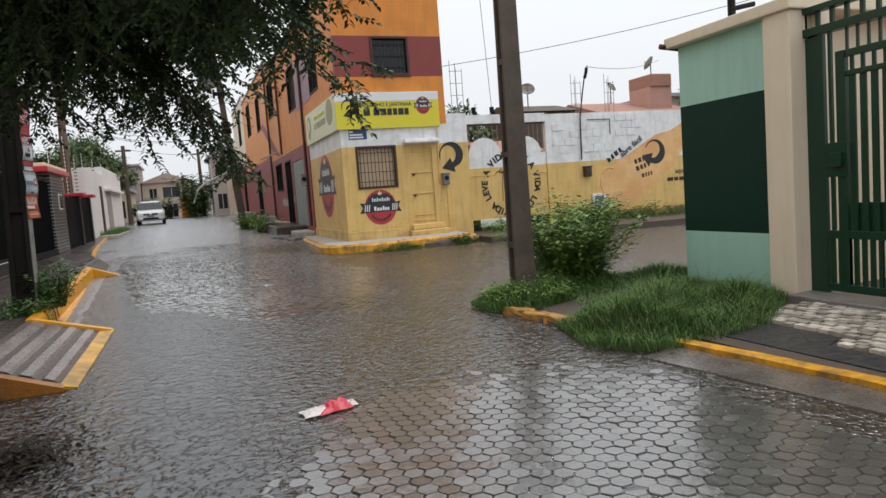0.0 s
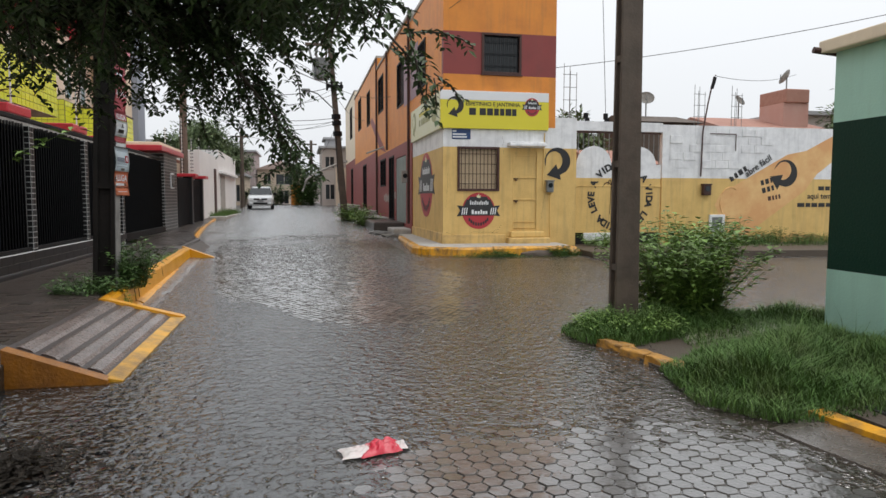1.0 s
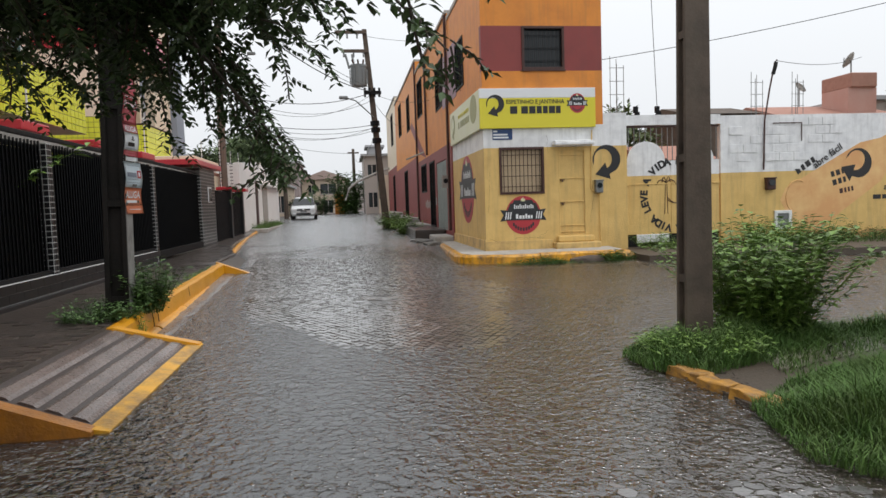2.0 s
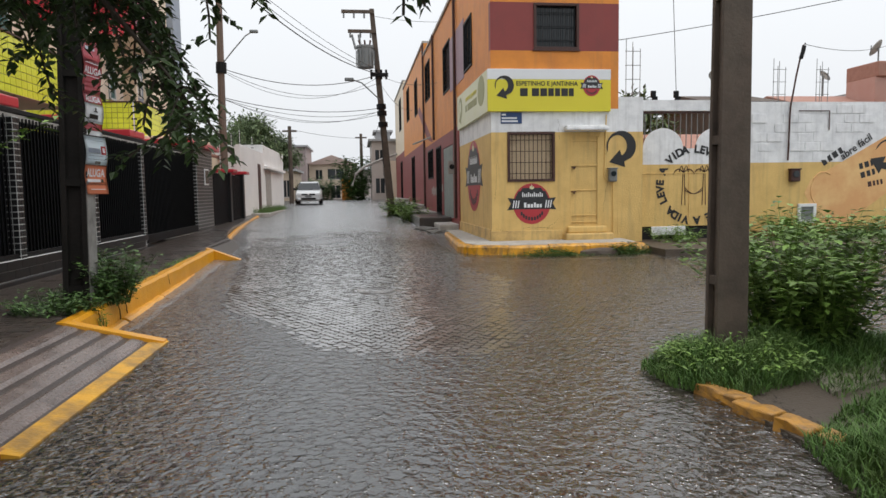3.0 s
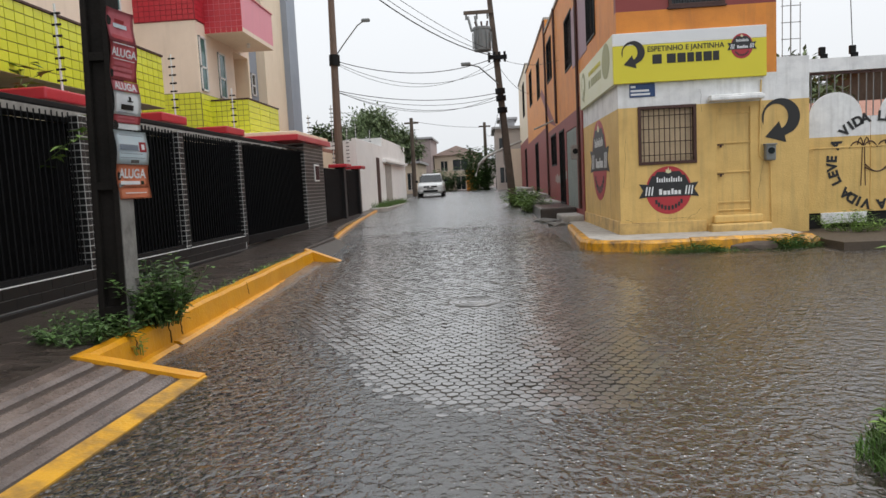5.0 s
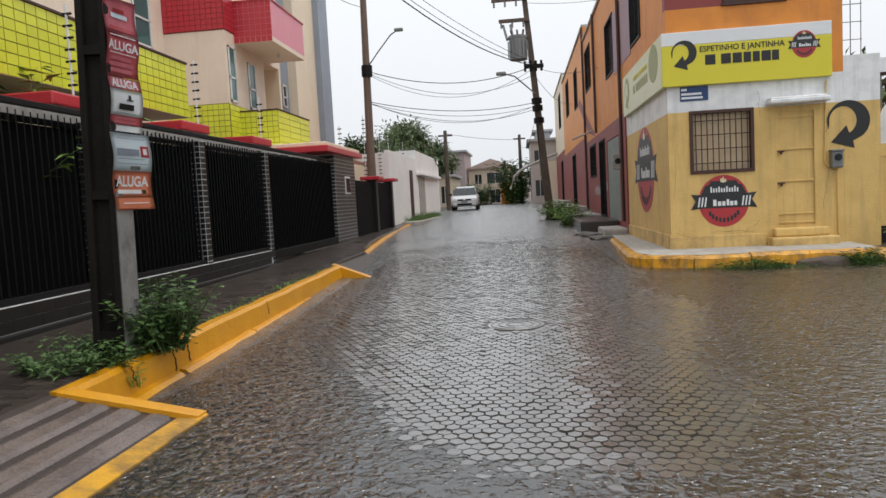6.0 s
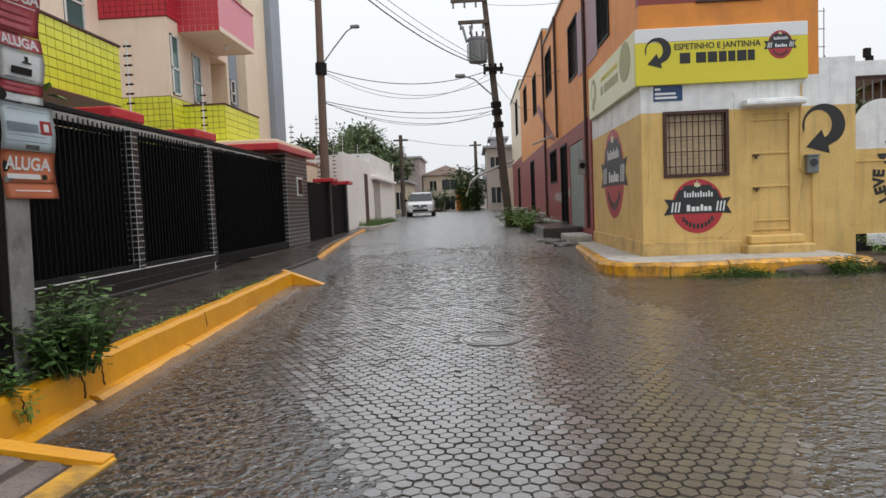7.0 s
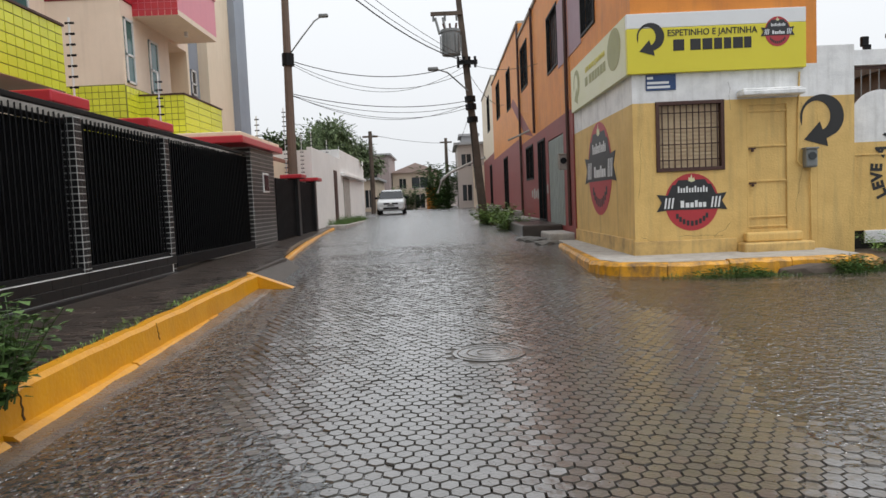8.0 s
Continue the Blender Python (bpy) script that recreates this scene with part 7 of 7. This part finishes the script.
def grass_patch(name, label, outline, count, h0, h1, seed, z, lean=0.5, material=GRASS):
    """Blades of grass over a patch given by its corners."""
    q = random.Random(seed)
    xs, ys = [p[0] for p in outline], [p[1] for p in outline]
    def within(x, y):
        c = False
        for (x0, y0), (x1, y1) in zip(outline, outline[1:] + outline[:1]):
            if (y0 > y) != (y1 > y) and x < (x1 - x0) * (y - y0) / (y1 - y0) + x0:
                c = not c
        return c
    rims = [(x0 + (x1 - x0) * k / 12, y0 + (y1 - y0) * k / 12) for (x0, y0), (x1, y1) in zip(outline, outline[1:] + outline[:1]) for k in range(12)]
    V, F = [], []
    made = 0
    while made < count:
        x, y = q.uniform(min(xs), max(xs)), q.uniform(min(ys), max(ys))
        if not within(x, y):
            continue
        made += 1
        dens = noise.noise((x * 1.6, y * 1.6, seed))
        rim = min(1.0, 2.2 * min(math.hypot(x - px, y - py) for px, py in rims))
        h = q.uniform(h0, h1) * (1 + 0.9 * dens) * (0.35 + 0.65 * rim)
        a = q.uniform(0, 6.28)
        d = Vector((math.cos(a), math.sin(a), 0)) * lean * h * q.uniform(0.3, 2.4)
        s = Vector((-math.sin(a), math.cos(a), 0)) * q.uniform(0.0022, 0.0052)
        p0 = Vector((x, y, z))
        p1, p2 = p0 + d * 0.35 + Vector((0, 0, h * 0.62)), p0 + d + Vector((0, 0, h * 0.9))
        k = len(V)
        V += [tuple(p0 - s), tuple(p0 + s), tuple(p1 + s * 0.8), tuple(p1 - s * 0.8), tuple(p2)]
        F += [(k, k + 1, k + 2, k + 3), (k + 3, k + 2, k + 4)]
    return tagged(sheet_mesh(name, V, F, material), label, "grass", "", "stuff")


grass_patch("grass", "tall wet grass along the green wall", [(3.32, 5.5), (3.6, 5.05), (4.2, 4.95), (4.9, 5.05), (6.1, 5.95), (6.18, 7.5), (5.0, 7.3), (4.2, 6.9), (3.55, 6.4)], 26000, 0.05, 0.30, 21, 0.015)
grass_patch("grass", "rough wet grass round the pole", [(3.36, 7.55), (3.7, 7.2), (4.6, 7.6), (5.8, 8.2), (6.2, 7.7), (8.0, 8.3), (5.0, 8.85), (3.85, 8.7), (3.34, 8.1)], 15000, 0.10, 0.34, 22, 0.015)
grass_patch("grass", "weeds growing along the corner kerb", [(4.1, 16.95), (5.3, 16.9), (7.0, 16.85), (7.9, 17.0), (8.2, 18.6), (7.5, 18.2), (7.1, 17.02), (4.2, 17.08)], 2500, 0.08, 0.26, 23, 0.02)
grass_patch("grass", "weeds at the water's edge under the kerb", [(4.5, 16.74), (5.9, 16.66), (7.1, 16.62), (7.2, 16.92), (5.9, 16.9), (4.5, 16.93)], 1500, 0.06, 0.24, 30, 0.01)
grass_patch("grass", "grass in the planter bed up the street", [(-3.5, 33.6), (-2.8, 33.6), (-2.8, 42.4), (-3.5, 42.4)], 3000, 0.15, 0.4, 24, 0.6)
grass_patch("grass", "grass tufts at the foot of the wall", [(10.8, 17.6), (20, 16.4), (20, 18.9), (10.8, 18.9)], 3500, 0.1, 0.35, 25, 0.16)
grass_patch("grass", "sparse weeds on the sidewalk edge", [(-1.72, 11.4), (-1.68, 11.2), (-1.95, 15.5), (-2.05, 17.4), (-2.15, 17.4), (-2.0, 13.0)], 500, 0.03, 0.10, 26, 0.29, material=BUSHLEAF)
grass_patch("grass", "long loose grass stalks above the verge", [(3.5, 5.4), (4.2, 5.1), (5.9, 5.9), (6.1, 7.3), (5.0, 7.2), (4.0, 6.7)], 500, 0.22, 0.42, 27, 0.015, 0.6)
grass_patch("grass", "thin grass on the sandy verge", [(4.3, 7.1), (5.2, 7.5), (6.6, 8.0), (6.8, 8.45), (5.4, 8.1), (4.4, 7.6)], 1500, 0.05, 0.22, 29, 0.02, 0.9)
grass_patch("grass", "long loose grass stalks beside the pole", [(3.6, 7.6), (4.6, 7.7), (5.8, 8.2), (5.0, 8.7), (3.9, 8.5)], 400, 0.22, 0.42, 28, 0.015, 0.6)
V, F = [], []
q = random.Random(31)
for _ in range(900):
    a, r = q.uniform(0, 6.28), abs(q.gauss(0, 0.22))
    p = Vector((-0.86 + r * math.cos(a), 5.2 + 1.3 * r * math.sin(a), 0.012 + max(0, 0.07 - 0.22 * r) * q.random()))
    add_leaf(V, F, p, Vector((q.uniform(-1, 1), q.uniform(-1, 1), q.uniform(-0.1, 0.25))).normalized(), Vector((0, 0, 1)), q.uniform(0.03, 0.07), 0.014)
for _ in range(500):
    p = Vector((q.uniform(3.2, 3.9), q.uniform(4.9, 7.3), 0.03))
    add_leaf(V, F, p, Vector((q.uniform(-1, 1), q.uniform(-1, 1), 0.05)).normalized(), Vector((0, 0, 1)), q.uniform(0.02, 0.06), 0.008)
tagged(sheet_mesh("leaf_litter", V, F, BARK), "dark rotting leaf litter washed onto the road", "litter", "", "stuff")

# ---- street steps before the terrace ----
steps = thing("stoop", "broken concrete stoop along the terraced houses", "step")
for r in ((3.15, 4.24, 25.4, 29.6, 0.1, 0.60), (3.35, 4.24, 29.7, 34.0, 0.1, 0.66), (3.45, 4.24, 34.1, 44.0, 0.3, 0.86), (3.5, 4.24, 44.1, 57.0, 0.5, 1.05), (3.62, 4.24, 23.65, 25.3, 0.0, 0.44)):
    part("slab", boxes(r, bevel=0.04), SIDEWALK if r[2] == 25.4 else PALECONC, steps)
for i, (x, y) in enumerate(((3.2, 24.8), (3.35, 24.3), (3.1, 30.3), (3.25, 31.2), (3.45, 23.4))):
    rock("rubble", (x, y, rise(y) + 0.05), (0.34, 0.24, 0.08), MIDCONC, "broken concrete rubble at the road edge", "stone", 20 + i, detail=1)

# ---- stone apron by the green gate ----
apron = thing("stone_apron", "pale irregular paving stones before the gate", "paving", kind="structure")
stone_me = []
for k in range(5):
    q = random.Random(50 + k)
    bm = bmesh.new()
    prism(bm, [(-0.5 + q.uniform(-0.06, 0.06), -0.5 + q.uniform(-0.06, 0.06)), (0.5 + q.uniform(-0.06, 0.06), -0.5 + q.uniform(-0.06, 0.06)), (0.52, q.uniform(-0.1, 0.1)), (0.5 + q.uniform(-0.06, 0.06), 0.5 + q.uniform(-0.06, 0.06)), (-0.5 + q.uniform(-0.06, 0.06), 0.5 + q.uniform(-0.06, 0.06))], 1.0)
    me = bpy.data.meshes.new("paving_stone")
    bm.to_mesh(me); bm.free()
    me.materials.append(STONE)
    stone_me.append(me)
q = random.Random(60)
for i in range(15):
    for j in range(20):
        x, y = 4.68 + i * 0.088 + q.uniform(-0.012, 0.012), 3.2 + j * 0.118 + (0.06 if i % 2 else 0) + q.uniform(-0.012, 0.012)
        if y < 5.42 + 0.12 * (x - 4.7) and x > (4.72 if y < 4.28 or y > 5.28 else 5.0) and (y > 3.3 or x < 5.6):
            o = new("paving_stone", stone_me[(i * 7 + j * 3) % 5])
            o.parent = apron
            o.matrix_basis = Matrix.LocRotScale((x, y, 0.036), Euler((0, 0, q.uniform(-0.08, 0.08))), (0.074 * q.uniform(0.85, 1.08), 0.102 * q.uniform(0.8, 1.08), 0.028 + q.uniform(0, 0.016)))

# ---- small bricks of the left sidewalk ----
V, F = [], []
q = random.Random(90)
r = 0
y = 7.2
while y < 24.0:
    edge = float(np.interp(y, [9.55, 11.2, 13.0, 15.5, 17.75, 17.9, 20.6, 24.0], [-1.68, -1.76, -1.86, -1.98, -2.10, -2.14, -2.14, -2.78]))
    x = -3.34 + (0.11 if r % 2 else 0.0)
    while x + 0.2 < edge:
        if not (-2.0 < x + 0.1 < -1.6 and 10.35 < y < 10.85):
            z = side_top(y) + 0.012 + q.gauss(0, 0.004)
            t = q.gauss(0, 0.012)
            k = len(V)
            V += [(x + 0.006, y + 0.005, z - 0.02), (x + 0.212, y + 0.005, z - 0.02), (x + 0.212, y + 0.102, z - 0.02), (x + 0.006, y + 0.102, z - 0.02),
                  (x + 0.012, y + 0.011, z - t * 0.1), (x + 0.206, y + 0.011, z + t * 0.1), (x + 0.206, y + 0.096, z + t * 0.1), (x + 0.012, y + 0.096, z - t * 0.1)]
            F += [(k + 4, k + 5, k + 6, k + 7)] + [(k + a, k + (a + 1) % 4, k + 4 + (a + 1) % 4, k + 4 + a) for a in range(4)]
        x += 0.218
    y += 0.107
    r += 1
tagged(sheet_mesh("sidewalk_bricks", V, F, BRICKS), "small dark wet bricks laid along the sidewalk", "sidewalk", "", "stuff")

# ---- water over the road ----
plain("water", grid_sheet([-3.45, -2.9, -2.3] + [-1.75 + 0.25 * i for i in range(22)] + [4.0, 5, 6.5, 9, 14, 25, 45], [-6 + 0.5 * i for i in range(46)] + [17 + i for i in range(42)], water_level), WATER,
      "shallow muddy rain water with drop rings", "water")

# ---- hexagonal paving blocks ----
paving = thing("block_paving", "wet grey hexagonal concrete paving blocks", "paving", kind="structure")
SIX = lambda turn: [(math.cos(math.pi / 3 * k + turn), math.sin(math.pi / 3 * k + turn)) for k in range(6)]
R = 0.053
HEX = SIX(math.pi / 6)
hex_bm = bmesh.new()
tv = [hex_bm.verts.new((x * (R - 0.0075), y * (R - 0.0075), 0)) for x, y in HEX]
mv = [hex_bm.verts.new((x * (R - 0.0035), y * (R - 0.0035), -0.010)) for x, y in HEX]
bv = [hex_bm.verts.new((x * (R - 0.003), y * (R - 0.003), -0.05)) for x, y in HEX]
hex_bm.faces.new(tv)
for k in range(6):
    hex_bm.faces.new((mv[k], mv[(k + 1) % 6], tv[(k + 1) % 6], tv[k]))
    hex_bm.faces.new((bv[k], bv[(k + 1) % 6], mv[(k + 1) % 6], mv[k]))
hex_me = bpy.data.meshes.new("paving_block")
hex_bm.to_mesh(hex_me); hex_bm.free()
hex_me.materials.append(PAVER)
q = random.Random(77)
V, F = [], []


def lay(x, y, size, shape):
    """One block at its uneven height; False where the street ends or water hides it."""
    left = -1.50 if y < 7 else (-0.70 if y < 9.95 else float(np.interp(y, [9.95, 17.8, 20.6, 30, 44], [-1.45, -1.85, -2.15, -3.0, -3.2])))
    right = 3.35 if y < 4.9 else (3.4 if y < 8.7 else (9.2 if y < 16.3 else float(np.interp(y, [16.3, 18, 24, 44], [3.5, 3.2, 3.05, 3.0]))))
    if not left < x < right or math.hypot(x - 1.37, y - 12.88) < 0.355:
        return
    z = bed(x, y)
    if z < water_level(x, y) - 0.060:
        return
    tx, ty, tz = q.gauss(0, 0.023), q.gauss(0, 0.023), q.gauss(0, 0.002)
    if 10.3 < y < 11.9 and 0.4 < x < 1.7 and len(paving.children) < 300:
        o = new("paving_block", hex_me)
        o.parent = paving
        o.matrix_basis = Matrix.LocRotScale((x, y, z + tz), Euler((tx, ty, 0)), None)
        return
    k = len(V)
    for rr, dz in ((size - 0.0075, 0.0), (size - 0.0035, -0.014)):
        V.extend((x + hx * rr, y + hy * rr, z + tz + dz + hy * rr * tx - hx * rr * ty) for hx, hy in shape)
    F.append(tuple(range(k, k + 6)))
    for a in range(6):
        b = (a + 1) % 6
        F.append((k + 6 + a, k + 6 + b, k + b, k + a))


# up the street the rows run straight across
for r in range(0, 480):
    for c in range(-38, 101):
        lay((c + 0.5 * (r % 2)) * R * 1.732, 6.6 + r * R * 1.5, R, HEX)
# by the gate they run aslant with larger blocks
NEAR = 0.062
for c in range(-60, 60):
    for r in range(-90, 90):
        x, y = c * NEAR * 1.5, (r + 0.5 * (c % 2)) * NEAR * 1.732
        if -1.4 < y < 6.54:
            lay(x, y, NEAR, SIX(0.0))
rest = sheet_mesh("paving_blocks", V, F, PAVERS, paving)
tagged(rest, "", "", "", "stuff")
